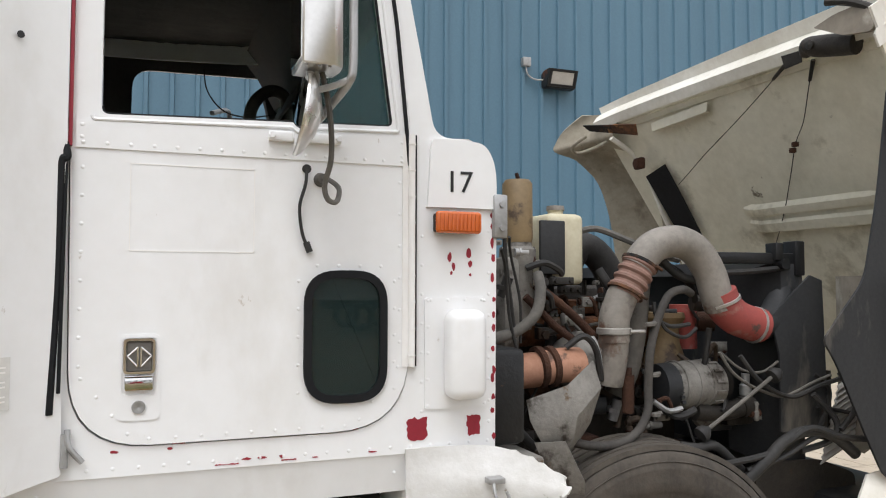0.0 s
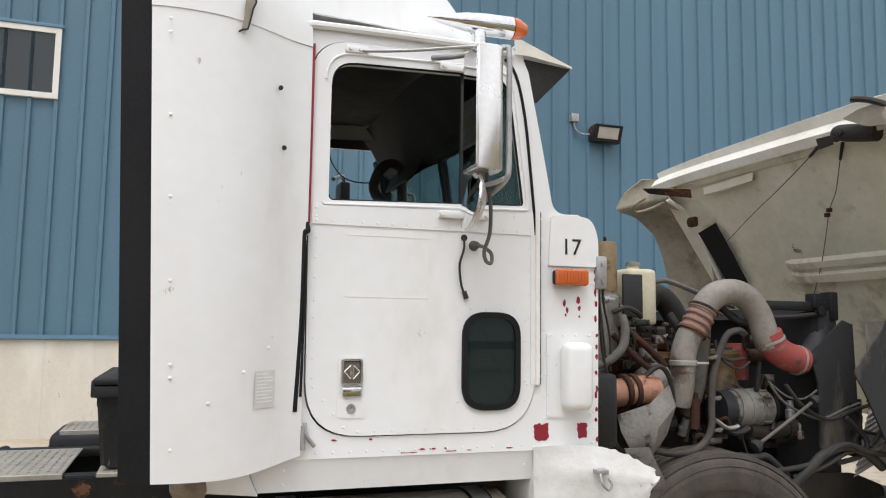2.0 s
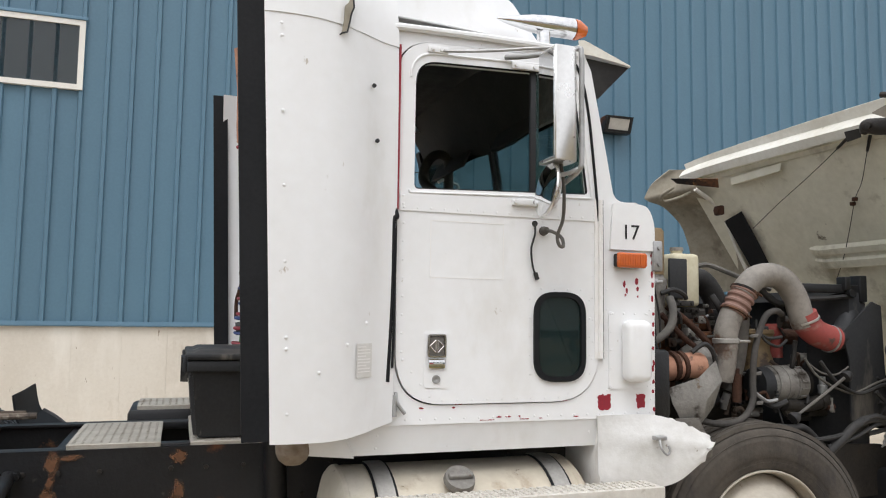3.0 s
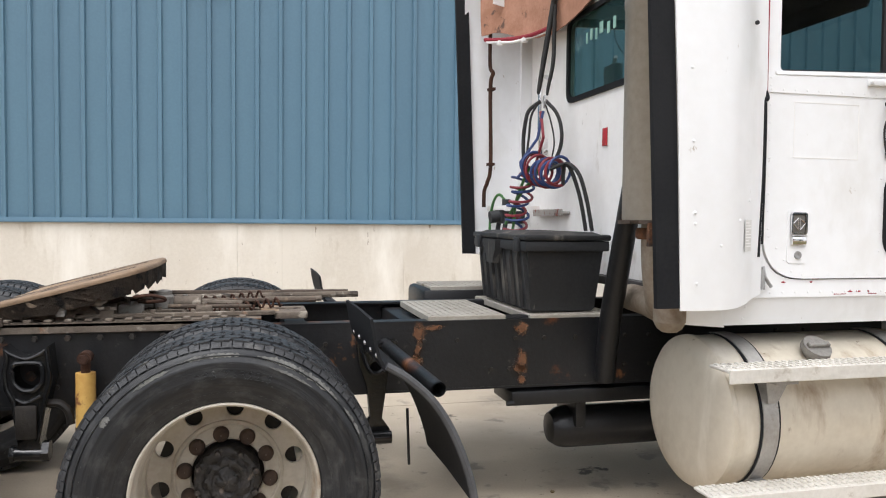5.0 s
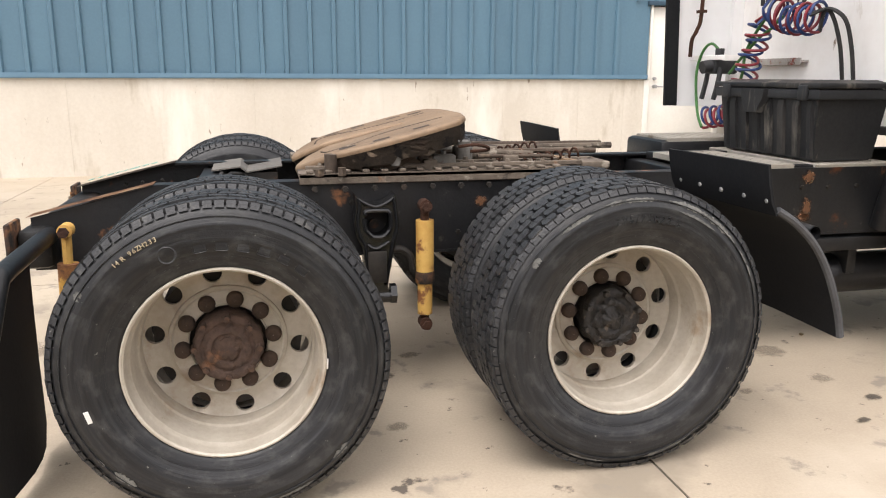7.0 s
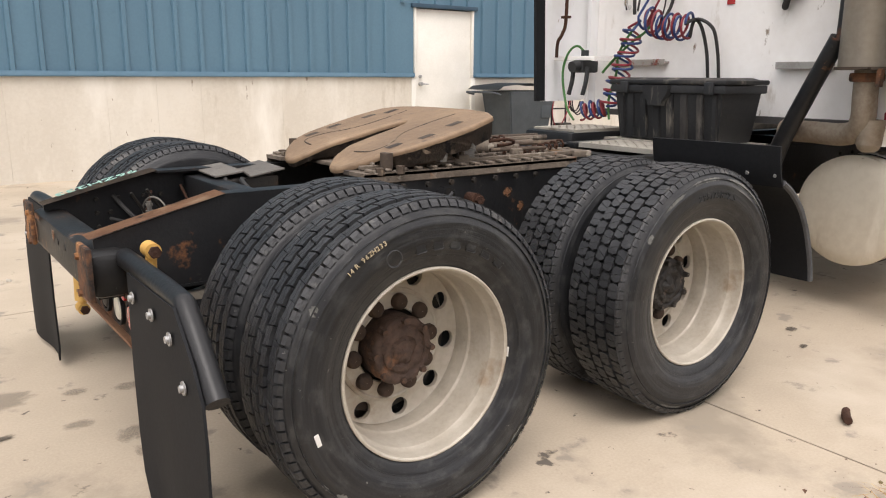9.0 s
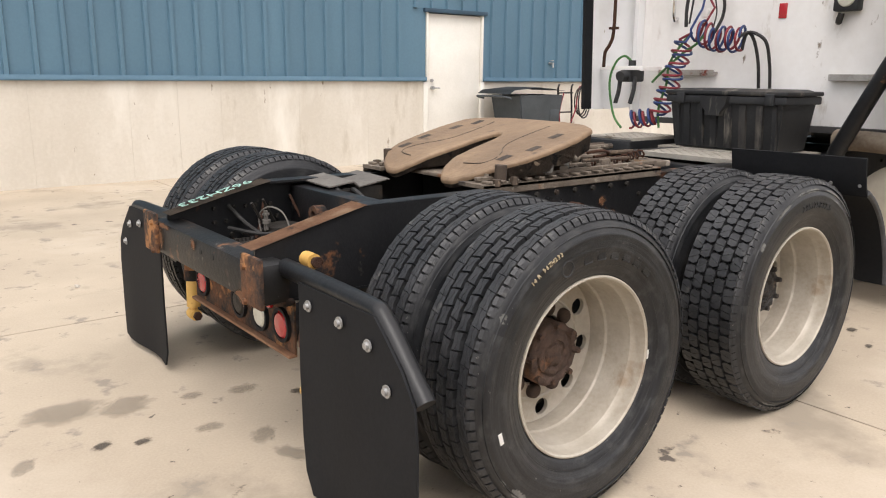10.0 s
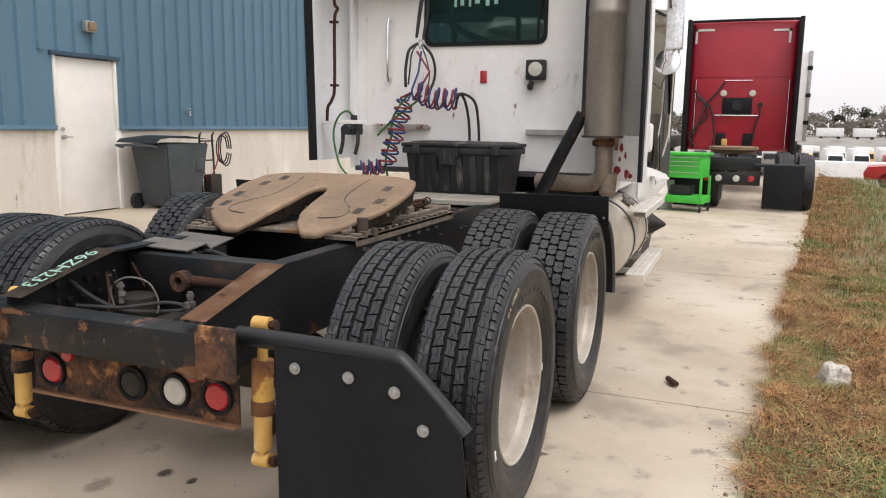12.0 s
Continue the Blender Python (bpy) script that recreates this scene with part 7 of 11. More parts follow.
def chip(cx, cz, w, h, y, n=16):
    if w > 0.015:
        pts = []
        for i in range(24):
            c, s = math.cos(2 * math.pi * i / 24), math.sin(2 * math.pi * i / 24)
            k = rnd.uniform(0.82, 1.12) / max(abs(c), abs(s))
            pts.append((cx + w * c * k, cz + h * s * k))
    else:
        pts = [(cx + w * math.cos(2 * math.pi * i / n) * rnd.uniform(0.7, 1.25), cz + h * math.sin(2 * math.pi * i / n) * rnd.uniform(0.7, 1.25)) for i in range(n)]
    bm = B()
    plate(bm, pts, [], on_y(y), 0.0015)
    return part("paint_chip", bm, M["redchip"], near_side, "patch of exposed red paint", smooth=0)


def streak_chip(cx, cz, w):
    """A ragged line of bare red along a panel edge."""
    xs = np.linspace(cx - w, cx + w, 18)
    bm = B()
    plate(bm, [(x, cz - rnd.uniform(0.0004, 0.0022)) for x in xs] + [(x, cz + rnd.uniform(0.0004, 0.0026)) for x in reversed(xs)], [], on_y(-0.0015), 0.0015)
    return part("paint_chip", bm, M["redchip"], near_side, "thin line of exposed red paint", smooth=0)


chip(4.262, 1.152, 0.030, 0.032, -0.0015)
chip(4.436, 1.152, 0.021, 0.028, -0.0015)
for cx, cz, w, h in ((4.36, 1.64, 0.006, 0.014), (4.372, 1.615, 0.005, 0.012), (4.42, 1.655, 0.009, 0.016), (4.425, 1.622, 0.006, 0.010), (4.365, 1.595, 0.004, 0.006), (4.425, 1.59, 0.004, 0.005)):
    chip(cx, cz, w, h, -0.0015, 9)
for z in np.arange(1.13, 1.8, 0.05):
    chip(4.498 + rnd.uniform(-0.004, 0.004), z + rnd.uniform(-0.02, 0.02), 0.006, rnd.uniform(0.006, 0.018), -0.0015, 8)
for cx, cz, w in ((3.955, 1.1625, 0.062), (4.06, 1.163, 0.030), (3.86, 1.1615, 0.022), (3.62, 1.158, 0.016), (4.13, 1.098, 0.012), (3.97, 1.0955, 0.010), (3.74, 1.0945, 0.03), (3.90, 1.0945, 0.02)):
    chip(cx, cz, min(w, 0.0149), 0.0022, -0.0015, 12) if w < 0.015 else streak_chip(cx, cz, w)
for x in (3.47, 3.60, 3.79, 3.83, 3.88):
    chip(x, 1.146 if x < 3.7 else 1.105, rnd.uniform(0.006, 0.014), 0.004, -0.0015, 8)
bm = B()
rivets(bm, along((3.17, 1.105), (4.48, 1.105), 0.06) + along((4.275, 1.20), (4.275, 1.70), 0.09) + along((4.485, 1.16), (4.485, 1.72), 0.06), -0.0)
tagged(part("side_rivets", bm, M["white"], near_side), kind="stuff")
# hood latch bracket on the cowl edge
bm = B()
box(bm, 4.495, 4.54, -0.02, 0.03, 1.70, 1.83, 0.006)
cyl(bm, (4.52, -0.028, 1.80), (4.52, -0.02, 1.80), 0.010, n=10)
cyl(bm, (4.52, -0.028, 1.73), (4.52, -0.02, 1.73), 0.010, n=10)
part("latch_bracket", bm, M["steel"], near_side, "steel hood latch bracket with red rust")

# sill skirt, leaning inwards, and the moulded fender end
bm = B()
sheet(bm, [[(3.17, 0.006, 1.084), (4.25, 0.006, 1.084)], [(3.22, 0.04, 0.972), (4.24, 0.04, 0.972)]], 0.015)
rivets(bm, [(3.3, 0.0, 1.05), (3.3, 0.02, 1.0), (4.2, 0.02, 1.03)])
part("sill_skirt", bm, M["white"], truck, "white inward-leaning sill skirt")
bm = B()
top = curve([(4.225, -0.008, 1.098), (4.34, -0.018, 1.101), (4.46, -0.045, 1.100), (4.53, -0.085, 1.085), (4.585, -0.145, 1.062), (4.625, -0.200, 1.030)], 5)
low = curve([(4.232, 0.0, 0.86), (4.27, -0.012, 0.81), (4.36, -0.03, 0.79), (4.46, -0.065, 0.805), (4.535, -0.125, 0.845), (4.60, -0.195, 0.935)], 5)
rows = []
for k in range(13):
    t = k / 12
    # flat upper facet, a soft crease, then the lower facet turning under
    out = -0.016 * math.sin(math.pi * t) - 0.012 * math.exp(-((t - 0.32) / 0.1) ** 2)
    rows.append([a.lerp(b, t) + Vector((0, out * min(1, i / 8), 0)) for i, (a, b) in enumerate(zip(top, low))])
    j = noise.noise((k * 1.9, 4, 0))
    rows[-1][-1] += Vector((0.035 * j, -0.010 * j, 0.020 * noise.noise((k * 2.7, 8, 0))))
    rows[-1][-2] += Vector((0.018 * noise.noise((k * 2.2, 1, 0)), 0, 0.010 * j))
for i in range(14, len(top)):
    rows[0][i] += Vector((0, 0, 0.012 * noise.noise((i * 1.7, 2, 0))))
sheet(bm, rows, 0.010)
sk = part("fender_end", bm, M["fendershell"], truck, "white moulded fender end with a ragged broken edge")
bm = B()
box(bm, 4.24, 4.256, 0.0, 0.30, 0.80, 1.08, 0.003)
part("fender_bracket", bm, M["whitedirty"], sk)
bm = B()
box(bm, 4.435, 4.485, -0.115, -0.08, 1.005, 1.022, 0.003)
tube(bm, [(4.45, -0.11, 1.01), (4.45, -0.125, 0.975), (4.475, -0.125, 0.95), (4.49, -0.125, 0.965), (4.485, -0.12, 0.985)], 0.005)
part("rubber_latch", bm, M["steel"], sk, "small latch catch")

# back wall, roof and floor
bm = B()
BW = rounded(rect(0.615, 1.60, 2.085, 2.55), 0.07, 6)
plate(bm, rounded([(0.06, 1.085), (far(0.06) - 0.06, 1.085), (far(0.06) - 0.06, 2.86), (0.7, 2.84), (0.06, 2.66)], [0.0, 0.0, 0.1, 0.1, 0.1]), [BW], on_x(3.220), 0.035)
back = part("cab_back", bm, M["whitedirty"], truck, "grimy white cab back wall", smooth=30)
bm = B()
plate(bm, rounded(rect(0.60, 1.615, 2.07, 2.565), 0.08, 6), [rounded(rect(0.63, 1.585, 2.10, 2.535), 0.06, 6)], on_x(3.208), 0.016)
part("back_window_gasket", bm, M["flap"], back)
bm = B()
plate(bm, BW, [], on_x(3.220), 0.005)
part("back_window_glass", bm, M["glasscab"], back, "green-tinted rear window")
bm = B()
for y in (0.66,):
    box(bm, 3.212, 3.220, y, y + 0.02, 2.08, 2.52)
part("window_bar", bm, M["flap"], back)
for k, (y, z, w) in enumerate(((1.34, 2.40, 0.02), (1.28, 2.41, 0.03), (1.22, 2.40, 0.02), (1.15, 2.42, 0.04), (1.07, 2.40, 0.03), (1.0, 2.41, 0.03))):
    bm = B()
    box(bm, 3.216, 3.219, y, y + w, z - 0.03, z + 0.03)
    part("marker_writing", bm, M["greenchalk"], back, "green painted marker strokes")
bm = B()
sect = [(0.02, 2.56), (0.035, 2.63), (0.09, 2.675), (0.3, 2.75), (0.7, 2.86), (YC, 2.91), (far(0.3), 2.92), (far(0.09), 2.90), (far(0.035), 2.87), (far(0.02), 2.80)]
rows = []
for x, dz, dy in ((3.14, -0.01, 0.0), (3.3, 0, 0), (3.9, 0.0, 0.0), (4.12, -0.015, 0.012), (4.22, -0.07, 0.03)):
    rows.append([(x, YC + (y - YC) * (1 - dy), z + dz) for y, z in sect])
sheet(bm, rows, 0.03)
roof = part("cab_roof", bm, M["white"], truck, "rounded white cab roof")
bm = B()
loft(bm, [[(x, y, 2.555 + 0.255 * min(1, y / 0.9) - 0.007 * (math.sin(x * 40) * math.sin(y * 40)) ** 2 * (1 if 3.22 < x < 4.2 else 0)) for y in np.linspace(0.05, 2.222, 80)] for x in np.linspace(3.18, 4.24, 48)])
part("headliner", bm, M["liner"], roof, "dark quilted headliner")
bm = B()
tube(bm, [(3.32, -0.004, 2.60), (3.36, -0.012, 2.618), (3.8, -0.015, 2.622), (4.06, -0.012, 2.617), (4.13, -0.008, 2.60)], 0.014, n=8)
part("drip_rail", bm, M["white"], near_side)
bm = B()
tube(bm, [(4.10, -0.010, 2.585), (4.135, -0.011, 2.545), (4.163, -0.011, 2.47), (4.188, -0.011, 2.34), (4.206, -0.011, 2.18), (4.222, -0.011, 2.02), (4.232, -0.011, 1.90)], 0.006, n=8)
part("pillar_seal", bm, M["flap"], near_side, "thin black seal along the windscreen pillar")
bm = B()
box(bm, 3.16, 4.50, 0.04, far(0.04), 1.06, 1.10)
box(bm, 3.18, 4.2, 0.08, 0.085, 1.10, 1.95)
part("cab_floor", bm, M["interior"], truck)
# windscreen pillars and glass
for y in (0.03, far(0.03)):
    bm = B()
    loft(bm, [[(x - 0.075, y - 0.02, z), (x - 0.012, y - 0.02, z), (x, y - 0.004, z), (x, y + 0.05, z), (x - 0.075, y + 0.05, z)] for x, z in ((4.296, 1.97), (4.282, 2.10), (4.262, 2.26), (4.236, 2.43), (4.205, 2.57), (4.19, 2.63))], True, True)
    part("pillar", bm, M["white"] if y < YC else M["interior"], truck)
bm = B()
sheet(bm, [[(4.27, 0.08, 1.97), (4.30, YC, 1.97), (4.27, far(0.08), 1.97)], [(4.165, 0.08, 2.62), (4.19, YC, 2.62), (4.165, far(0.08), 2.62)]], 0.005)
part("windscreen", bm, M["glasscab"], truck)
bm = B()
loft(bm, [[(4.28, YC - 0.02, 1.97), (4.32, YC - 0.02, 1.97), (4.32, YC + 0.02, 1.97), (4.28, YC + 0.02, 1.97)], [(4.17, YC - 0.02, 2.62), (4.21, YC - 0.02, 2.62), (4.21, YC + 0.02, 2.62), (4.17, YC + 0.02, 2.62)]], True, True)
part("centre_bar", bm, M["interior"], truck)
# interior: dash, seats, steering wheel
bm = B()
loft(bm, [[(4.48, y, 1.1), (4.48, y, 1.9), (4.30, y, 1.93), (4.08, y, 1.86), (4.02, y, 1.6), (4.15, y, 1.3), (4.2, y, 1.1)] for y in (0.06, far(0.06))], True, True)
part("dashboard", bm, M["interior"], truck)
for y in (0.55, far(0.55)):
    bm = B()
    box(bm, 3.42, 3.85, y - 0.25, y + 0.25, 1.38, 1.52, 0.05)
    box(bm, 3.5, 3.8, y - 0.2, y + 0.2, 1.1, 1.4, 0.02)
    st = part("seat", bm, M["interior"], truck)
    bm = B()
    box(bm, -0.07, 0.07, -0.24, 0.24, 0, 0.62, 0.06, m=Matrix.Translation((3.42, y, 1.46)) @ Matrix.Rotation(-0.16, 4, "Y"))
    part("backrest", bm, M["interior"], st)
bm = B()
c = Vector((4.0, far(0.55), 1.82))
ax = Vector((-0.55, 0, 0.83)).normalized()
u, w = basis(ax)
tube(bm, [c + u * 0.24 * math.cos(a) + w * 0.24 * math.sin(a) for a in np.linspace(0, 2 * math.pi, 33)], 0.016, steps=0, n=8)
cyl(bm, c - ax * 0.02, c + ax * 0.02, 0.07)
for a in (0.3, 2.4, 4.5):
    tube(bm, [c, c + u * 0.23 * math.cos(a) + w * 0.23 * math.sin(a)], 0.012, steps=0, n=6)
cyl(bm, c, c - ax * 0.6, 0.03)
part("steering_wheel", bm, M["interior"], truck)
bm = B()
sheet(bm, [[(4.235, y, 2.43 + 0.02 * math.sin(y * 5)), (4.20, y, 2.52), (4.10, y, 2.62 + 0.08 * min(1, y)), (4.02, y, 2.66 + 0.14 * min(1, y))] for y in np.linspace(0.07, far(0.07), 9)], 0.02)
part("windscreen_header", bm, M["interior"], truck, "dark padded header over the windscreen")
for y in (0.62, far(0.62)):
    bm = B()
    box(bm, -0.008, 0.008, -0.30, 0.30, -0.11, 0.0, 0.006, m=Matrix.Translation((4.17, y, 2.475)) @ Matrix.Rotation(radians(24), 4, "Y"))
    part("sun_shade", bm, M["interior"], truck, "dark folding sun shade")
bm = B()
tube(bm, [(4.02, 1.0, 2.05), (3.985, 1.62, 2.30), (3.995, 1.66, 2.42), (4.07, 1.70, 2.505), (4.14, 1.71, 2.50), (4.165, 1.72, 2.44), (4.17, 1.72, 2.2)], 0.03, n=10)
part("far_mirror_frame", bm, M["greydark"], truck, "dark frame arching across the far window")
bm = B()
tube(bm, [(4.30, 1.9, 2.05), (4.30, 1.9, 2.33), (4.27, 1.9, 2.37), (4.18, 1.85, 2.38), (4.14, 1.84, 2.36)], 0.011, n=8)
part("grab_rail", bm, M["white"], truck, "pale grab rail by the windscreen")
bm = B()
tube(bm, [(3.80, 2.2, 2.72), (3.82, 2.19, 2.60), (3.90, 2.18, 2.50), (4.02, 2.17, 2.47), (4.15, 2.17, 2.49)], 0.004, n=6)
part("hanging_wire", bm, M["hose_black"], truck, "thin black wire hanging in the far window")

# sun visor, cab light and roof fairing
bm = B()
sheet(bm, [[(4.165, -0.01, 2.667), (4.20, YC, 2.72), (4.165, far(-0.01), 2.667)], [(4.392, -0.012, 2.584), (4.42, YC, 2.62), (4.392, far(-0.012), 2.584)]], 0.006)
visor = part("sun_visor", bm, M["white"], truck, "white metal sun visor")
bm = B()
plate(bm, [(4.135, 2.665), (4.165, 2.668), (4.386, 2.584), (4.386, 2.580), (4.20, 2.606), (4.14, 2.606)], [], lambda u, v, d: (u, -0.017 - d, v), 0.003)
part("visor_side", bm, M["gelwhite"], visor, "yellowed folded side of the visor")
bm = B()
corner_face = lambda u, v, d: (u, -0.176 + 0.3 * (u - 3.09) - d, v)
plate(bm, [(3.094, 2.498), (3.113, 2.505), (3.122, 2.545), (3.126, 2.575), (3.136, 2.60), (3.134, 2.63), (3.150, 2.665), (3.132, 2.66), (3.118, 2.615), (3.104, 2.60), (3.102, 2.55)], [], corner_face, 0.012)
part("cracked_filler", bm, M["gelgrime"], truck, "bare fibreglass where the fairing corner is torn")
bm = B()
tube(bm, [corner_face(u, v, 0.013) for u, v in ((3.086, 2.488), (3.094, 2.496), (3.114, 2.504), (3.123, 2.545), (3.128, 2.575), (3.138, 2.60), (3.135, 2.63), (3.152, 2.668), (3.156, 2.70))], 0.0032, n=6, steps=1)
part("crack", bm, M["ink"], truck, "dark crack in the fairing corner")
bm = B()
f = [bm.verts.new(p) for p in ((4.185, 0.004, 2.60), (4.386, -0.006, 2.579), (4.248, 0.02, 2.432), (4.20, 0.03, 2.45))]
bm.faces.new(f)
bmesh.ops.solidify(bm, geom=bm.faces[:], thickness=0.005)
part("visor_end", bm, M["interior"], truck, "dark visor end plate")
bm = B()
lathe(bm, [(0.0, 0.004), (0.05, 0.018), (0.16, 0.038), (0.24, 0.045), (0.36, 0.047), (0.365, 0.036)], (3.82, 0.12, 2.768), axis=(1, 0, 0), n=20)
cyl(bm, (4.04, 0.12, 2.66), (4.04, 0.12, 2.76), 0.03)
torp = part("roof_light_body", bm, M["chrome"], truck, "chrome torpedo cab light")
bm = B()
lathe(bm, [(0.0, 0.046), (0.02, 0.045), (0.06, 0.025), (0.07, 0.0)], (4.185, 0.12, 2.768), axis=(1, 0, 0), n=20)
part("amber_lens", bm, M["amber"], torp, "amber lens")
bm = B()
rows = []
for x, zb, zt, w in ((2.92, 2.78, 3.35, 1.02), (3.2, 2.72, 3.30, 1.02), (3.6, 2.72, 3.15, 0.98), (3.95, 2.72, 2.96, 0.92), (4.12, 2.72, 2.80, 0.86)):
    rows.append([(x, YC - w, zb), (x, YC - w * 0.96, zt - 0.06), (x, YC - w * 0.85, zt), (x, YC + w * 0.85, zt), (x, YC + w * 0.96, zt - 0.06), (x, YC + w, zb)])
sheet(bm, rows, 0.012)
part("roof_fairing", bm, M["white"], truck, "white fibreglass roof air deflector")
bm = B()
rows = []
for y in np.linspace(1.2, 2.34, 24):
    t = (y - 1.2) / 1.14
    x = 3.19 - 0.12 * t - 0.16 * t ** 3
    z = 2.585 - 0.11 * math.sin(math.pi * min(1, t * 1.15)) + 0.03 * t + 0.008 * noise.noise((y * 14, 0, 0))
    rows.append([(x, y, z), (x + 0.012 * math.sin(y * 7), y, z + 0.12), (x - 0.01, y, z + 0.35), (x - 0.04, y, 3.25)])
sheet(bm, rows, 0.010)
part("fairing_inside", bm, M["orange"], truck, "raw orange-brown fibreglass inside of the deflector")
bm = B()
tube(bm, [(2.905, 2.26, 2.572), (2.95, 2.12, 2.545), (3.01, 1.98, 2.526), (3.055, 1.80, 2.51), (3.12, 1.66, 2.53), (3.17, 1.5, 2.57), (3.20, 1.3, 2.60)], 0.013, n=8)
part("fairing_rail", bm, M["redchip"], truck, "dark red scuffed rail under the deflector")
bm = B()
tube(bm, [(2.91, 2.24, 2.552), (2.95, 2.11, 2.527), (3.0, 1.99, 2.505), (3.05, 1.83, 2.50), (3.12, 1.68, 2.512), (3.19, 1.5, 2.55)], 0.009, n=8)
for x, y, z in ((2.955, 2.10, 2.522), (3.04, 1.87, 2.497), (3.13, 1.66, 2.515)):
    box(bm, x - 0.018, x + 0.018, y - 0.02, y + 0.02, z - 0.018, z + 0.012, 0.005)
part("marker_harness", bm, M["whitedirty"], truck, "pale cable with small marker fittings under the rail")
bm = B()
for k in range(2):
    tube(bm, [(3.11 + 0.02 * k, 1.56, 2.78), (3.08, 1.50 + 0.05 * k, 2.71), (3.10, 1.53, 2.63), (3.12, 1.57, 2.70), (3.12, 1.56, 2.80)], 0.007, n=6)
part("hanging_hook", bm, M["grease"], truck, "dark steel loop for the hanger straps")

# cab-side extender fairings with black rubber trailing strips
for s in (1, -1):
    f = (lambda y: y) if s > 0 else far
    plan = [(2.885, -0.205), (2.95, -0.212), (3.05, -0.205), (3.14, -0.17), (3.22, -0.11), (3.29, -0.05), (3.352, -0.018)]
    line = curve([(x, y, 0) for x, y in plan], 3)
    bm = B()
    rows = []
    for k in range(13):
        t = k / 12
        row = []
        for p in line:
            rise = max(0, (p.x - 3.06) / 0.29)
            zb = (1.066 if s > 0 else 1.146) + 0.035 * rise ** 2
            zt = 2.54 + 0.012 * math.sin(p.x * 5)
            row.append((p.x - 0.066 * t * max(0.0, min(1.0, (3.35 - p.x) / 0.35)), f(p.y - 0.012 * math.sin(math.pi * t)), zb + (zt - zb) * t))
        rows.append(row)
    sheet(bm, rows, 0.010)
    fa = part("cab_extender", bm, M["white"], truck, "white curved cab-side extender fairing with rivets")
    bm = B()
    rows = []
    for k in range(5):
        t = k / 4
        rows.append([(p.x - 0.01 * t - 0.066 * max(0.0, min(1.0, (3.35 - p.x) / 0.35)), f(p.y - 0.004 + 0.06 * t * t), 2.532 + (0.30 if p.x > 3.1 else 0.42) * t) for p in line])
    sheet(bm, rows, 0.010)
    part("extender_top", bm, M["white"], truck, "white upper fairing corner")
    bm = B()
    lo, hi = sorted((f(-0.202), f(-0.178)))
    loft(bm, [[(2.795 - k, lo, z), (2.886 - k, lo, z), (2.886 - k, hi, z), (2.795 - k, hi, z)] for z, k in ((1.075 if s > 0 else 1.15, 0.0 if s > 0 else -0.022), (2.95, 0.082 if s > 0 else 0.05))], True, True)
    part("rubber_strip", bm, M["flap"], fa, "black rubber trailing strip")
    if s > 0:
        bm = B()
        rivets(bm, [(2.936 - 0.044 * (z - 1.165), -0.224, z) for z in (1.165, 1.379, 1.418, 1.671, 1.929, 2.185, 2.446, 2.49)] + [(3.145, -0.172, 1.392), (3.225, -0.112, 1.467), (3.04, -0.214, 1.30)], r=0.0065, h=0.002)
        tagged(part("fairing_rivets", bm, M["white"], fa), kind="stuff")
        for p in ((3.235, -0.105, 2.343), (3.255, -0.092, 2.14)):
            bm = B()
            cyl(bm, (p[0], p[1] - 0.003, p[2]), (p[0], p[1] + 0.004, p[2]), 0.008, n=10)
            part("fairing_hole", bm, M["ink"], fa)
        bm = B()
        plate(bm, rect(-0.045, 0.045, 1.275, 1.395), [], lambda u, v, d: (3.217 + u * 0.76, -0.118 + u * 0.65 - d, v), 0.002)
        part("paper_label", bm, M["paper"], fa, "small faded paper label")
        bm = B()
        for k in range(9):
            z = 1.385 - k * 0.011
            a, b = -0.038, (0.035 if k % 3 else 0.01)
            vs = [(3.217 + u * 0.76, -0.1215 + u * 0.65, v) for u, v in ((a, z), (b, z), (b, z - 0.004), (a, z - 0.004))]
            bm.faces.new([bm.verts.new(p) for p in vs])
        part("label_lines", bm, M["whitedirty"], fa)
    # red weatherstrip seam between fairing and door
bm = B()
box(bm, 3.353, 3.361, -0.0215, -0.008, 1.9, 2.545)
part("red_seam", bm, M["redchip"], near_side)
bm = B()
tube(bm, [(3.345, -0.02, 1.905), (3.352, -0.03, 1.87), (3.340, -0.03, 1.86), (3.338, -0.03, 1.80), (3.335, -0.028, 1.55), (3.325, -0.03, 1.25)], 0.010, n=8)
tube(bm, [(3.350, -0.025, 1.88), (3.349, -0.03, 1.7), (3.345, -0.03, 1.3)], 0.005, n=6)
part("weatherstrip", bm, M["flap"], near_side, "loose hanging black weatherstrip")
bm = B()
tube(bm, [(3.365, -0.012, 1.21), (3.37, -0.02, 1.17), (3.40, -0.018, 1.13)], 0.007)
tube(bm, [(3.358, -0.015, 1.20), (3.36, -0.02, 1.12)], 0.009)
part("hinge_stay", bm, M["steel"], near_side)
bm = B()
sheet(bm, [[(3.00, 0.02, 1.075), (3.17, 0.0, 1.08)], [(3.03, 0.05, 0.985), (3.22, 0.03, 0.97)]], 0.01)
part("skirt_corner", bm, M["white"], truck, "white lower skirt corner with red scrapes")

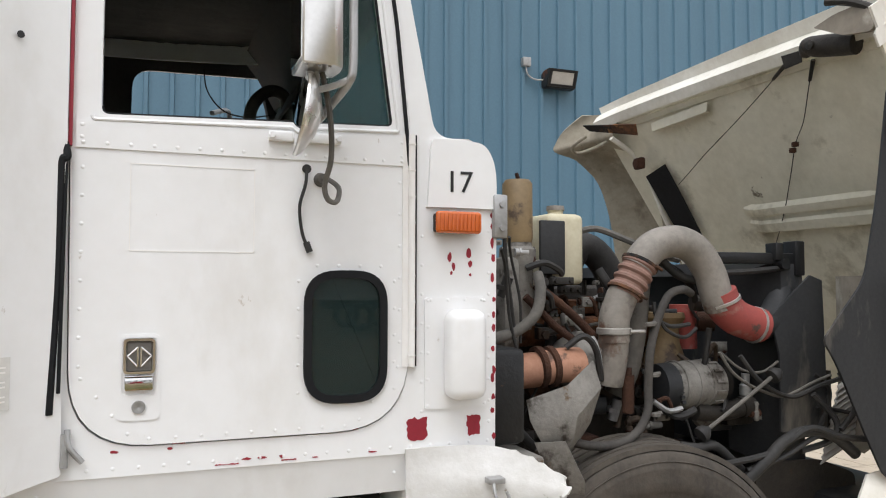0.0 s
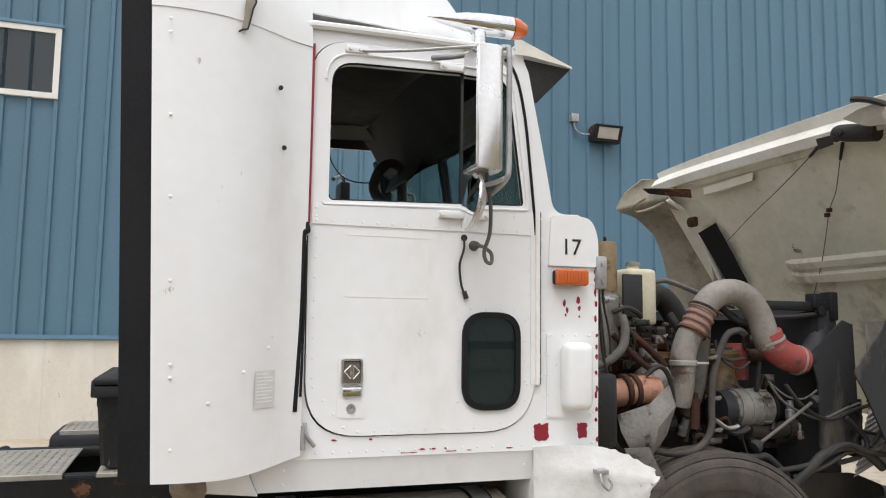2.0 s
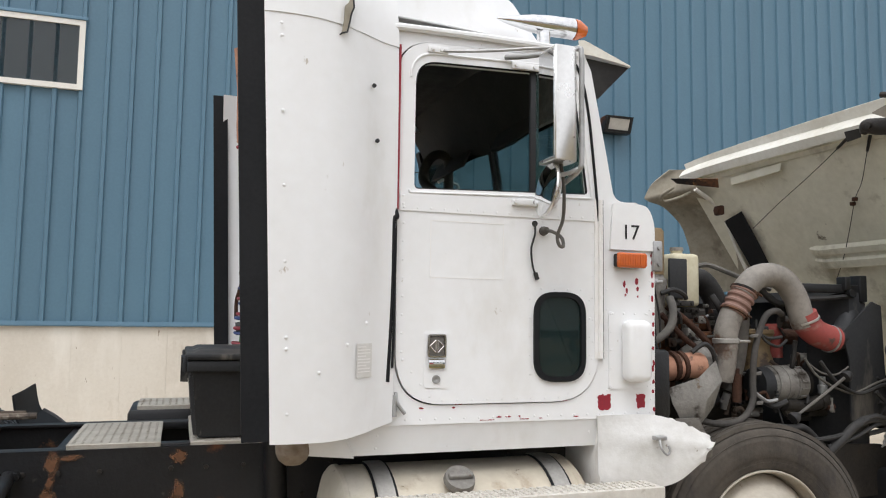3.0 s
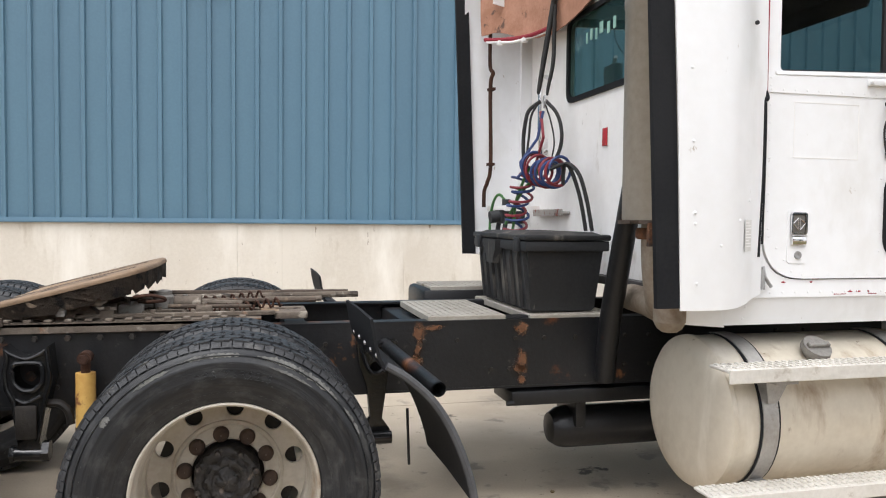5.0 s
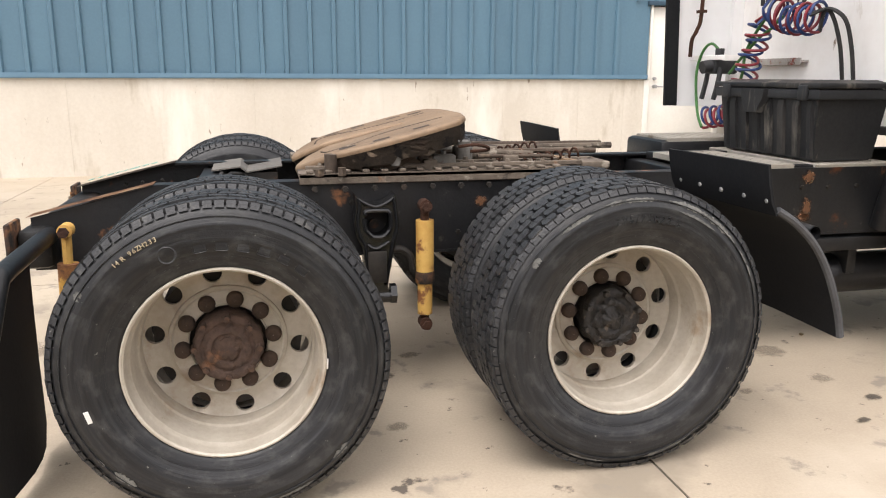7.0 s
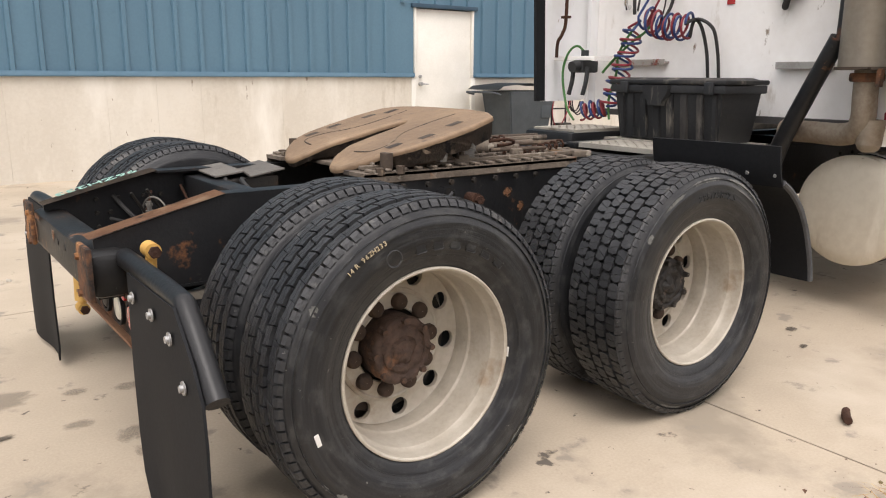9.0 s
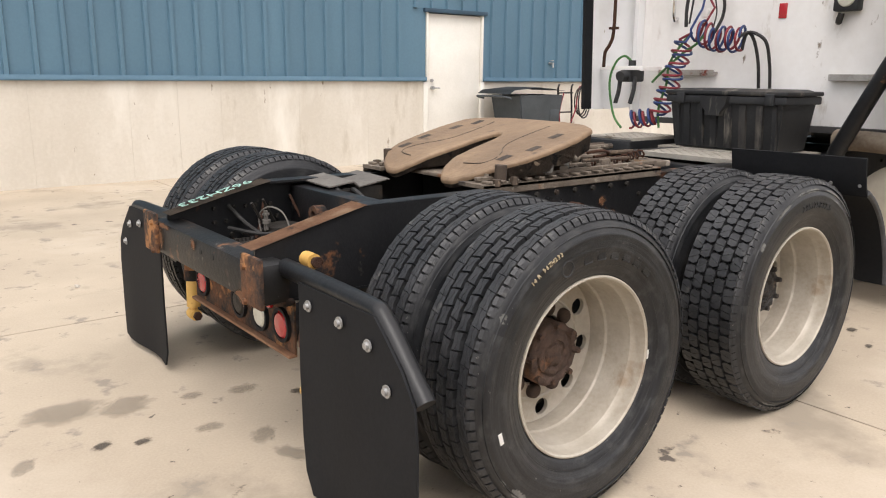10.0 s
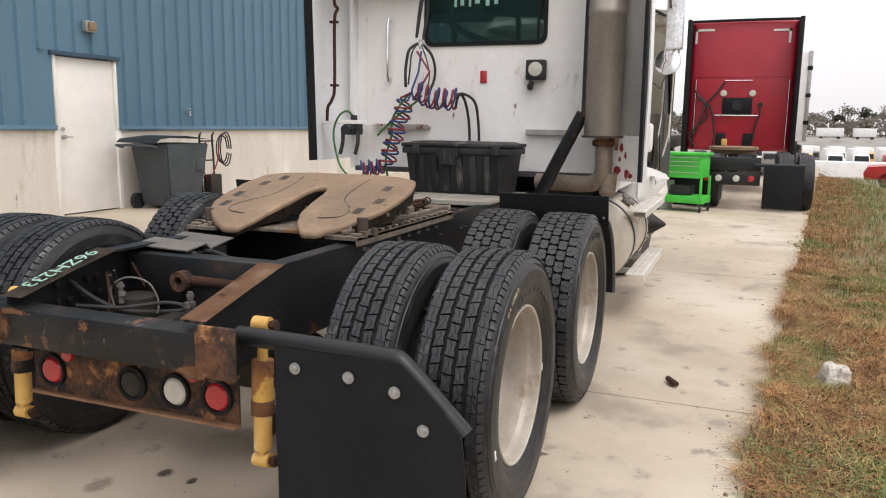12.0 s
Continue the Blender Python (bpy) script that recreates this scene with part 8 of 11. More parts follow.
# loose cables on the door
bm = B()
lathe(bm, [(0.0, 0.013), (-0.002, 0.013), (-0.002, 0.0)], (3.938, -0.009, 1.875), n=10)
tube(bm, [(3.938, -0.012, 1.872), (3.933, -0.022, 1.83), (3.918, -0.02, 1.77), (3.926, -0.018, 1.70), (3.94, -0.018, 1.665)], 0.0045)
cyl(bm, (3.937, -0.018, 1.675), (3.947, -0.018, 1.648), 0.009)
part("loose_cable", bm, M["hose_black"], cdoor, "short loose black wire")
bm = B()
lathe(bm, [(0.0, 0.02), (-0.03, 0.014)], (3.977, -0.008, 1.847), n=12)
tube(bm, [(3.977, -0.03, 1.847), (3.99, -0.07, 1.838), (4.002, -0.12, 1.81), (3.985, -0.165, 1.772), (3.96, -0.18, 1.775), (3.95, -0.185, 1.81), (3.96, -0.21, 1.87), (3.955, -0.23, 1.95), (3.94, -0.25, 2.02), (3.925, -0.26, 2.075)], 0.007)
part("mirror_cable", bm, M["hose_grey"], cdoor, "grey mirror cable")

# mirror: west-coast head, convex spot mirror and tube arms
bm = B()
turn = Matrix.Translation((3.905, -0.266, 2.292)) @ Matrix.Rotation(radians(1), 4, "Z")
loft(bm, [[turn @ Vector((x, y * k, z)) for x, y, k in ((-0.042, -0.068, 1), (0.034, -0.068, 1), (0.058, -0.048, 1), (0.064, 0.0, 1), (0.058, 0.048, 1), (0.034, 0.068, 1), (-0.042, 0.068, 1))] for z in (-0.217, 0.217)], True, True)
bmesh.ops.bevel(bm, geom=bm.edges[:], offset=0.003, segments=1, affect="EDGES")
mir = part("side_mirror", bm, M["mirrorshell"], truck, "tall polished side mirror on tube arms")
bm = B()
box(bm, -0.0455, -0.0415, -0.061, 0.061, -0.205, 0.205, 0.001, m=turn, seg=1)
part("mirror_glass", bm, M["mirror"], mir)
for z in (-0.2155, 0.2155):
    for x in (-0.03, 0.0, 0.025):
        bm = B()
        cyl(bm, turn @ Vector((x, -0.055, z - 0.004)), turn @ Vector((x, -0.055, z + 0.004)), 0.004, n=8)
        part("screw", bm, M["steel"], mir)
bm = B()
tube(bm, [(3.80, -0.02, 2.548), (3.86, -0.10, 2.535), (3.95, -0.22, 2.528), (3.985, -0.285, 2.52), (3.992, -0.30, 2.49), (3.992, -0.30, 2.3), (3.992, -0.30, 2.10), (3.985, -0.29, 2.05), (3.96, -0.22, 2.01), (3.935, -0.10, 1.972), (3.93, -0.02, 1.958)], 0.0105, n=10)
part("mirror_arm", bm, M["steel"], mir, "bent tube mirror arm")
for pts, r in (([(3.52, -0.015, 2.545), (3.56, -0.03, 2.54), (3.70, -0.12, 2.53), (3.86, -0.24, 2.522), (3.98, -0.29, 2.516)], 0.006), ([(3.895, -0.27, 2.07), (3.90, -0.27, 2.03), (3.94, -0.28, 2.035), (3.985, -0.29, 2.055)], 0.009), ([(3.905, -0.26, 2.085), (3.915, -0.255, 2.05), (3.90, -0.24, 2.01)], 0.007)):
    bm = B()
    tube(bm, pts, r, n=8)
    part("mirror_brace", bm, M["steel"], mir)
for x, z, w in ((3.50, 2.545, 0.055), (3.86, 2.522, 0.10)):
    bm = B()
    box(bm, x - 0.03, x + w, -0.020, -0.010, z - 0.014, z + 0.014, 0.004)
    for dx in (-0.012, w - 0.03):
        bolt(bm, (x + dx, -0.018, z), (0, -1, 0), 0.009, 0.008)
    part("arm_mount", bm, M["white"], mir)
bm = B()
box(bm, 3.832, 4.03, -0.03, -0.013, 1.944, 1.971, 0.004)
for x in (3.85, 3.95, 4.03):
    bolt(bm, (x - 0.008, -0.03, 1.958), (0, -1, 0), 0.010, 0.010)
part("arm_bracket", bm, M["white"], mir)
bm = B()
ax = Vector((-0.985, 0.06, 0.15)).normalized()
p = Vector((3.885, -0.225, 1.977))
lathe(bm, [(-0.045, 0.02), (-0.036, 0.055), (-0.010, 0.098), (0.0, 0.105), (0.006, 0.103)], p, axis=ax, n=32)
spot = part("spot_mirror", bm, M["mirrorshell"], truck, "round convex spot mirror")
bm = B()
lathe(bm, [(0.007, 0.099), (0.014, 0.056), (0.017, 0.0)], p, axis=ax, n=32)
part("spot_mirror_glass", bm, M["mirror"], spot)
bm = B()
cyl(bm, p - ax * 0.045, Vector((3.955, -0.21, 2.01)), 0.009)
part("spot_mirror_stem", bm, M["steel"], spot)
# far mirror
bm = B()
box(bm, 3.93, 4.0, far(-0.36), far(-0.18), 2.08, 2.52, 0.012)
part("side_mirror", bm, M["plastic"], truck)
bm = B()
tube(bm, [(3.95, far(-0.01), 1.94), (3.98, far(-0.2), 2.02), (3.98, far(-0.27), 2.1)], 0.014)
tube(bm, [(3.85, far(-0.01), 2.5), (3.95, far(-0.2), 2.56), (3.97, far(-0.27), 2.5)], 0.014)
part("mirror_arm", bm, M["steel"], truck)

# fittings on the cab back
bm = B()
tube(bm, [(3.218, 1.92, 1.82), (3.170, 1.92, 1.84), (3.170, 1.92, 2.25), (3.218, 1.92, 2.28)], 0.014, n=8, steps=3)
part("grab_bar", bm, M["chrome"], back, "chrome grab bar")
wl_ = B()
box(wl_, 3.140, 3.219, 0.595, 0.745, 1.80, 1.95, 0.012)
lamp = part("work_lamp", wl_, M["plastic"], truck, "black square work lamp")
bm = B()
lathe(bm, [(0.0, 0.055), (-0.008, 0.050), (-0.016, 0.0)], (3.140, 0.667, 1.878), axis=(1, 0, 0), n=24)
part("lamp_lens", bm, M["whitelens"], lamp)
bm = B()
tube(bm, [(3.170, 0.70, 1.79), (3.170, 0.71, 1.74), (3.190, 0.72, 1.76)], 0.02)
part("lamp_swivel", bm, M["grease"], lamp)
bm = B()
box(bm, 3.213, 3.219, 1.077, 1.132, 1.782, 1.877, 0.002)
part("reflector", bm, M["redlens"], back, "small red reflector strip")
for y0, y1, z, m in ((0.40, 0.735, 1.405, "strap"), (1.55, 2.02, 1.432, "channel")):
    bm = B()
    box(bm, 3.170, 3.219, y0, y1, z - 0.006, z + 0.006)
    box(bm, 3.165, 3.172, y0, y1, z - 0.022, z + 0.02, 0.002, seg=1)
    part("mount_channel", bm, M[m], back)
bm = B()
rivets(bm, along((3.219, 0.15, 1.12), (3.219, 2.0, 1.12), 0.11) + along((3.219, 0.13, 1.2), (3.219, 0.13, 2.6), 0.14), r=0.006, d=(-1, 0, 0))
tagged(part("back_rivets", bm, M["whitedirty"], back), kind="stuff")
bm = B()
tube(bm, [(2.95, 2.285, 2.75), (2.95, 2.29, 2.42), (2.965, 2.27, 2.36), (2.955, 2.292, 2.26), (2.965, 2.302, 1.757), (2.95, 2.32, 1.64), (2.938, 2.352, 1.579), (2.938, 2.36, 1.47)], 0.013, n=8)
for z in (2.258, 1.757):
    box(bm, 2.945, 2.985, 2.27, 2.335, z - 0.009, z + 0.009)
part("conduit", bm, M["darkrust"], truck, "rusty conduit down the fairing")
bm = B()
box(bm, 3.222, 3.25, 2.141, 2.224, 1.085, 2.80, 0.003, seg=1)
part("cab_corner", bm, M["whitedirty"], truck, "white rear corner of the cab")
bm = B()
box(bm, 2.98, 3.21, 2.02, 2.05, 1.442, 1.476, 0.002, seg=1)
box(bm, 2.985, 3.02, 2.04, 2.44, 1.448, 1.478, 0.003, seg=1)
part("fairing_brace", bm, M["whitedirty"], truck, "white angle brace to the far fairing")

# exhaust stack, elbow and strut
bm = B()
lathe(bm, [(1.39, 0.158), (1.395, 0.160), (2.22, 0.160), (2.225, 0.164), (2.26, 0.164), (2.265, 0.160), (3.6, 0.160)], (0, 0, 0), axis=(0, 0, 1), n=40)
bmesh.ops.transform(bm, matrix=Matrix.Translation((2.958, 0.105, 0)) @ Matrix.Diagonal((0.83, 0.83, 1, 1)), verts=bm.verts[:])
stack = part("exhaust_pipe", bm, M["stack"], truck, "dull metal exhaust stack shield")
bm = B()
lathe(bm, [(1.375, 0.148), (1.39, 0.148)], (2.958, 0.105, 0), axis=(0, 0, 1), n=40)
box(bm, 2.80, 3.14, 0.02, 0.07, 1.378, 1.388)
part("stack_flange", bm, M["brownrust"], stack)
bm = B()
tube(bm, [(2.955, 0.09, 1.38), (2.956, 0.088, 1.24), (2.968, 0.09, 1.13), (3.0, 0.13, 1.06), (3.05, 0.24, 1.03), (3.10, 0.42, 1.03), (3.13, 0.62, 1.03)], 0.062, n=20)
part("exhaust_elbow", bm, M["exhaust"], truck, "heat-stained exhaust elbow")
bm = B()
lathe(bm, [(1.315, 0.078), (1.325, 0.084), (1.35, 0.084), (1.36, 0.078)], (2.955, 0.09, 0), axis=(0, 0, 1), n=20, close=True)
box(bm, 2.86, 2.90, -0.02, 0.0, 1.29, 1.38)
part("clamp", bm, M["rustmix"], truck)
bm = B()
tube(bm, [(2.93, 0.235, 3.0), (2.93, 0.235, 1.62), (2.935, 0.25, 1.54), (2.99, 0.54, 0.98), (3.02, 0.66, 0.64)], 0.050, n=14, steps=2, radii=[0.022, 0.024, 0.046, 0.05, 0.05])
part("stack_strut", bm, M["blackrust"], truck, "black tube stack strut")
bm = B()
cyl(bm, (3.0, 0.06, 1.12), (3.0, 0.06, 0.99), 0.07, 0.062, n=24)
lathe(bm, [(0.95, 0.03), (0.965, 0.05), (0.99, 0.062)], (3.0, 0.06, 0), axis=(0, 0, 1), n=24)
part("drain_bowl", bm, M["exhaust"], truck)

# grey guard beside the stack and the scraped panel under it
bm = B()
box(bm, 3.07, 3.08, -0.175, 0.11, 1.395, 2.62, 0.003)
part("heat_guard", bm, M["greyguard"], truck, "flat grey heat guard")
bm = B()
box(bm, 3.07, 3.08, -0.15, 0.10, 1.06, 1.39, 0.003)
sp = part("scraped_panel", bm, M["whitedirty"], truck, "white panel scraped down to red paint")
for cy, cz, w, h in ((-0.02, 1.30, 0.012, 0.03), (-0.05, 1.25, 0.008, 0.03), (0.0, 1.14, 0.03, 0.03), (-0.06, 1.12, 0.02, 0.04), (-0.01, 1.22, 0.008, 0.02), (-0.09, 1.10, 0.015, 0.02)):
    bm = B()
    plate(bm, [(cy + w * math.cos(a) * rnd.uniform(0.6, 1.3), cz + h * math.sin(a) * rnd.uniform(0.6, 1.3)) for a in np.linspace(0, 6.28, 12)[:-1]], [], on_x(3.068), 0.003)
    part("paint_chip", bm, M["redchip"], sp)

# storage box on the deck
tote = thing("storage_box", "large dusty black plastic storage box with lid on deck", "storage box", (2.8, 1.07, 0.95))
X0b, X1b, Y0b, Y1b = 2.645, 3.04, 0.72, 1.52
bm = B()
rows = []
for z, k in ((0.951, 0.045), (0.965, 0.035), (1.27, 0.004), (1.285, 0.0)):
    rows.append([(X0b + k, Y0b + k, z), (X1b - k, Y0b + k, z), (X1b - k, Y1b - k, z), (X0b + k, Y1b - k, z)])
loft(bm, rows, True, True)
body = part("body", bm, M["plastic"], tote, smooth=30)
for k, y in enumerate((0.775, 0.872, 0.985, 1.085, 1.185, 1.285, 1.385, 1.455)):
    w = 0.062 if k not in (0, 7) else 0.045
    bm = B()
    rows = []
    for z, d in ((0.965, 0.030), (1.06, 0.020), (1.20, 0.006), (1.235, 0.012)):
        rows.append([(X0b + d + 0.026, y - w / 2, z), (X0b + d - 0.010, y - w / 2 + 0.010, z), (X0b + d - 0.010, y + w / 2 - 0.010, z), (X0b + d + 0.026, y + w / 2, z)])
    loft(bm, rows, True, True)
    part("wall_rib", bm, M["tote"], body)
bm = B()
box(bm, X0b - 0.022, X1b + 0.022, Y0b - 0.028, Y1b + 0.028, 1.290, 1.318, 0.010)
loft(bm, [[(X0b, Y0b, 1.312), (X1b, Y0b, 1.312), (X1b, Y1b, 1.312), (X0b, Y1b, 1.312)], [(X0b + 0.04, Y0b + 0.05, 1.330), (X1b - 0.04, Y0b + 0.05, 1.330), (X1b - 0.04, Y1b - 0.05, 1.330), (X0b + 0.04, Y1b - 0.05, 1.330)]], True, True)
lid = part("lid", bm, M["tote"], tote, "dusty black lid with a stepped rim")
bm = B()
box(bm, X0b - 0.016, X1b + 0.016, Y0b - 0.020, Y1b + 0.020, 1.240, 1.288, 0.008)
part("rim", bm, M["plastic"], body)
for y in (0.80, 1.42):
    bm = B()
    box(bm, X0b - 0.034, X0b - 0.012, y - 0.03, y + 0.03, 1.235, 1.305, 0.006)
    part("lid_clip", bm, M["plastic"], lid)
bm = B()
rows = [[(X0b - 0.040, 1.17 - w, z), (X0b - 0.040, 1.17 + w, z), (X0b - 0.005, 1.17 + w + 0.01, z), (X0b - 0.005, 1.17 - w - 0.01, z)] for z, w in ((1.285, 0.095), (1.235, 0.088), (1.19, 0.055), (1.165, 0.05))]
loft(bm, rows, True, True)
part("latch", bm, M["tote"], tote, "dusty moulded carry grip")

# trailer air lines and cable
lines = thing("trailer_air_lines", "red and blue coiled air lines with green cable", "hose set", (2.95, 1.3, 1.35))


def coil(a, b, r, turns, phase=0.0, sag=0.06, steps=22):
    a, b = Vector(a), Vector(b)
    d = b - a
    u, w = basis(d)
    out = []
    for k in range(int(turns * steps) + 1):
        t = k / (turns * steps)
        ang = 2 * math.pi * turns * t + phase
        rr = r * (0.75 + 0.35 * math.sin(9.0 * t + phase) ** 2)
        out.append(a + d * t + (u * math.cos(ang) + w * math.sin(ang)) * rr + Vector((0, 0, -sag * math.sin(math.pi * t))))
    return out


for ph, m, nm in ((0.0, "hose_blue", "blue"), (1.9, "hose_red", "red")):
    bm = B()
    pts = [Vector((3.05, 1.57 + 0.02 * ph, 2.02)), Vector((3.02, 1.58 - 0.05 * ph, 1.86))] + coil((2.98, 1.60, 1.72), (3.03, 1.26, 1.66), 0.080, 5, ph, 0.04)
    tube(bm, pts, 0.0085, steps=0, n=6)
    part("air_line", bm, M[m], lines, nm + " coiled air line")
    bm = B()
    tube(bm, [pts[-1], (3.05, 1.24, 1.69), (3.08, 1.21 - 0.04 * ph, 1.64), (3.12, 1.19 - 0.042 * ph, 1.50), (3.155, 1.19 - 0.042 * ph, 1.33)], 0.011, n=7)
    part("rubber_tail", bm, M["hose_black"], lines, "dark grey rubber hose tail")
    bm = B()
    pts = [Vector((2.98, 1.62, 1.70))] + coil((2.97, 1.66, 1.64), (2.93, 1.82, 1.14), 0.066, 6, ph + 1, 0.0) + coil((2.93, 1.84, 1.12), (2.87, 2.02, 1.09), 0.06, 3, ph, 0.0)
    tube(bm, pts, 0.0085, steps=0, n=6)
    part("air_line", bm, M[m], lines, nm + " coiled air line")
for pts in ([(3.0, 1.64, 1.70), (2.98, 1.72, 1.60), (2.96, 1.78, 1.48), (2.95, 1.78, 1.36), (2.93, 1.82, 1.18), (2.92, 1.80, 1.04)], [(3.02, 1.55, 1.68), (3.0, 1.60, 1.62), (2.97, 1.68, 1.56), (2.95, 1.82, 1.44), (2.94, 1.90, 1.36)], [(3.05, 2.14, 1.46), (3.0, 2.20, 1.55), (2.98, 2.28, 1.50), (2.97, 2.32, 1.35), (2.96, 2.26, 1.12), (2.94, 2.16, 1.02)]):
    bm = B()
    tube(bm, pts, 0.009)
    part("electric_cable", bm, M["hose_green"], lines, "green electric trailer cable")
for pts, radii in (([(3.10, 1.55, 2.70), (3.085, 1.56, 2.55), (3.06, 1.585, 2.35), (3.035, 1.60, 2.16), (3.03, 1.605, 2.12)], [0.010, 0.016, 0.016, 0.013, 0.006]),
                   ([(3.105, 1.53, 2.70), (3.10, 1.54, 2.5), (3.095, 1.54, 2.3), (3.075, 1.56, 2.16), (3.07, 1.565, 2.11)], [0.008, 0.012, 0.012, 0.010, 0.006])):
    bm = B()
    tube(bm, pts, 0.012, radii=radii, n=10)
    part("hanger_strap", bm, M["hose_black"], lines, "black rubber hanger strap")
for pts, r in (([(3.045, 1.60, 2.08), (2.99, 1.645, 2.03), (2.972, 1.66, 1.95), (2.965, 1.668, 1.85), (2.968, 1.665, 1.74)], 0.012), ([(3.04, 1.60, 2.08), (3.0, 1.63, 2.0), (2.99, 1.64, 1.88), (2.98, 1.65, 1.76)], 0.007),
               ([(3.065, 1.57, 2.08), (3.11, 1.51, 2.0), (3.13, 1.485, 1.90), (3.125, 1.49, 1.80), (3.09, 1.52, 1.70)], 0.011), ([(3.06, 1.575, 2.07), (3.085, 1.54, 1.96), (3.10, 1.52, 1.84), (3.09, 1.53, 1.74)], 0.005)):
    bm = B()
    tube(bm, pts, r, n=8)
    part("line_loop", bm, M["hose_black"], lines, "dark hose loop hung from the strap")
bm = B()
box(bm, 3.045, 3.075, 1.555, 1.60, 1.80, 1.86, 0.006)
part("line_tag", bm, M["whitedirty"], lines, "small pale tag on the hoses")
bm = B()
for k in range(2):
    tube(bm, [(3.06, 1.585, 2.11), (3.06, 1.60 - 0.04 * k, 2.08), (3.06, 1.585, 2.04)], 0.005)
part("hanger_clip", bm, M["steel"], lines)
bm = B()
box(bm, 2.99, 3.16, 2.14, 2.24, 1.36, 1.46, 0.015)
cyl(bm, (2.99, 2.19, 1.41), (2.93, 2.19, 1.40), 0.04)
cyl(bm, (3.03, 2.16, 1.46), (3.03, 2.16, 1.52), 0.028)
for y in (2.12, 2.26):
    tube(bm, [(3.02, y, 1.40), (3.0, y - 0.01, 1.30), (2.99, y + 0.01, 1.20)], 0.016)
part("glad_hand_holder", bm, M["plastic"], lines, "black coupling holder")


# chalked and moulded writing
def arc_text(body, wheel, th0, r, size, material, name, label):
    """Letters one after another round a tyre's sidewall."""
    th = radians(th0)
    for ch in body:
        wdt = size * {" ": 0.3, "/": 0.45, ".": 0.35, "1": 0.5}.get(ch, 0.66)
        th -= wdt / 2 / r
        if ch != " ":
            y = sidewall(r) - 0.0012
            text(ch, size, on_tyre(th, r, y) @ Matrix.Rotation(math.pi / 2, 4, "X"), material, name, wheel, label, 0.0018)
        th -= wdt / 2 / r


arc_text("295/75R22.5", front_wheel, 110, 0.392, 0.036, M["rubber"], "size_marking", "raised tyre size lettering")
arc_text("14 R  96ZH233", rear_wheel, 131.5 + SPIN["rear"], 0.428, 0.0195, M["chalk"], "chalk_mark", "yellow chalk stock number")
yy = far(0.69) - 0.045
slope = math.atan2(0.882 - 0.823, -0.50 + 0.735)
text("96ZH233", 0.088, Matrix.Translation((-0.52, yy, 0.8925)) @ Matrix.Rotation(-slope, 4, "Y") @ Matrix.Rotation(math.pi, 4, "Z"), M["greenchalk"], "painted_stock_number", truck, "pale green painted stock number")

# ---- hood, tilted forward ----
HO, HA, HD = Vector((6.0, 0, 2.45)), Vector((0.54, 0, -0.84)), Vector((0.84, 0, 0.54))
PROFILE = [(-0.09, 0.0), (-0.085, 0.10), (-0.02, 0.205), (0.24, 0.268), (0.7, 0.295), (YC, 0.30), (1.6, 0.295), (1.90, 0.265), (2.06, 0.20), (2.13, 0.10), (2.145, 0.0), (2.15, -0.06)]


def hood_at(s, y, d, taper=0.10):
    k = 1 - taper * s / 1.9
    return HO + HA * s + HD * d + Vector((0, YC + (y - YC) * k, 0))


prof = curve([(y, d, 0) for y, d in PROFILE], 4)
bm = B()
prof = [p for p in prof if p.x < 2.05]
rows = [[hood_at(s, p.x, p.y) for p in prof] for s in np.linspace(0.02, 1.9, 24)]
sheet(bm, rows, 0.012)
hood = part("hood", bm, M["gelcoat"], truck, "tilted hood showing its weathered tan fibreglass underside")
bm = B()
rows = []
for s, dd, lip in ((-0.05, 0.05, 0.075), (-0.045, 0.042, 0.0), (-0.045, 0.0, 0.0), (-0.03, -0.045, 0.0), (0.02, -0.05, 0.0)):
    rows.append([hood_at(s - lip * (1 - 0.45 * max(0, min(1, (p.x - 0.2) / 1.9))), p.x, p.y + dd * (1 if p.y > 0.1 else 0.3)) for p in prof])
sheet(bm, rows, 0.010)
for v in bm.verts:
    v.co.y = max(v.co.y, -0.10)
part("hood_rim", bm, M["gelwhite"], hood, "chalky white rear rim of the hood")
bm = B()
rows = []
for s, dd in ((0.045, 0.0), (0.05, -0.016), (0.075, -0.016), (0.085, 0.0)):
    rows.append([hood_at(s, p.x, p.y + dd) for p in prof[9:33]])
sheet(bm, rows, 0.006)
part("hood_stiffener", bm, M["gelcoat"], hood)
# moulded stiffening bump
bm = B()
rows = []
for s, dd in ((0.72, -0.002), (0.735, -0.03), (0.77, -0.03), (0.785, -0.018), (0.81, -0.018), (0.825, -0.032), (0.87, -0.032), (0.89, -0.002)):
    rows.append([hood_at(s, y, 0.282 + dd + (0.03 if i in (0, 9) else 0)) for i, y in enumerate(np.linspace(0.35, 1.30, 10))])
sheet(bm, rows, 0.006)
part("stiffening_bump", bm, M["gelcoat"], hood, "moulded ribbed stiffener")
bm = B()
sheet(bm, [[hood_at(0.393, 1.855, 0.20), hood_at(0.360, 1.70, 0.252)], [hood_at(0.58, 1.853, 0.20), hood_at(0.60, 1.705, 0.252)], [hood_at(0.80, 1.85, 0.20), hood_at(0.86, 1.72, 0.252)]], 0.008)
part("rubber_seal", bm, M["flap"], hood, "black rubber seal strip")
bm = B()
sheet(bm, [[hood_at(-0.06, 2.02, 0.09), hood_at(0.06, 1.68, 0.19)], [hood_at(-0.01, 2.00, 0.10), hood_at(0.13, 1.73, 0.20)]], 0.006)
part("hinge_plate", bm, M["rustmix"], hood, "rusty steel hinge plate")
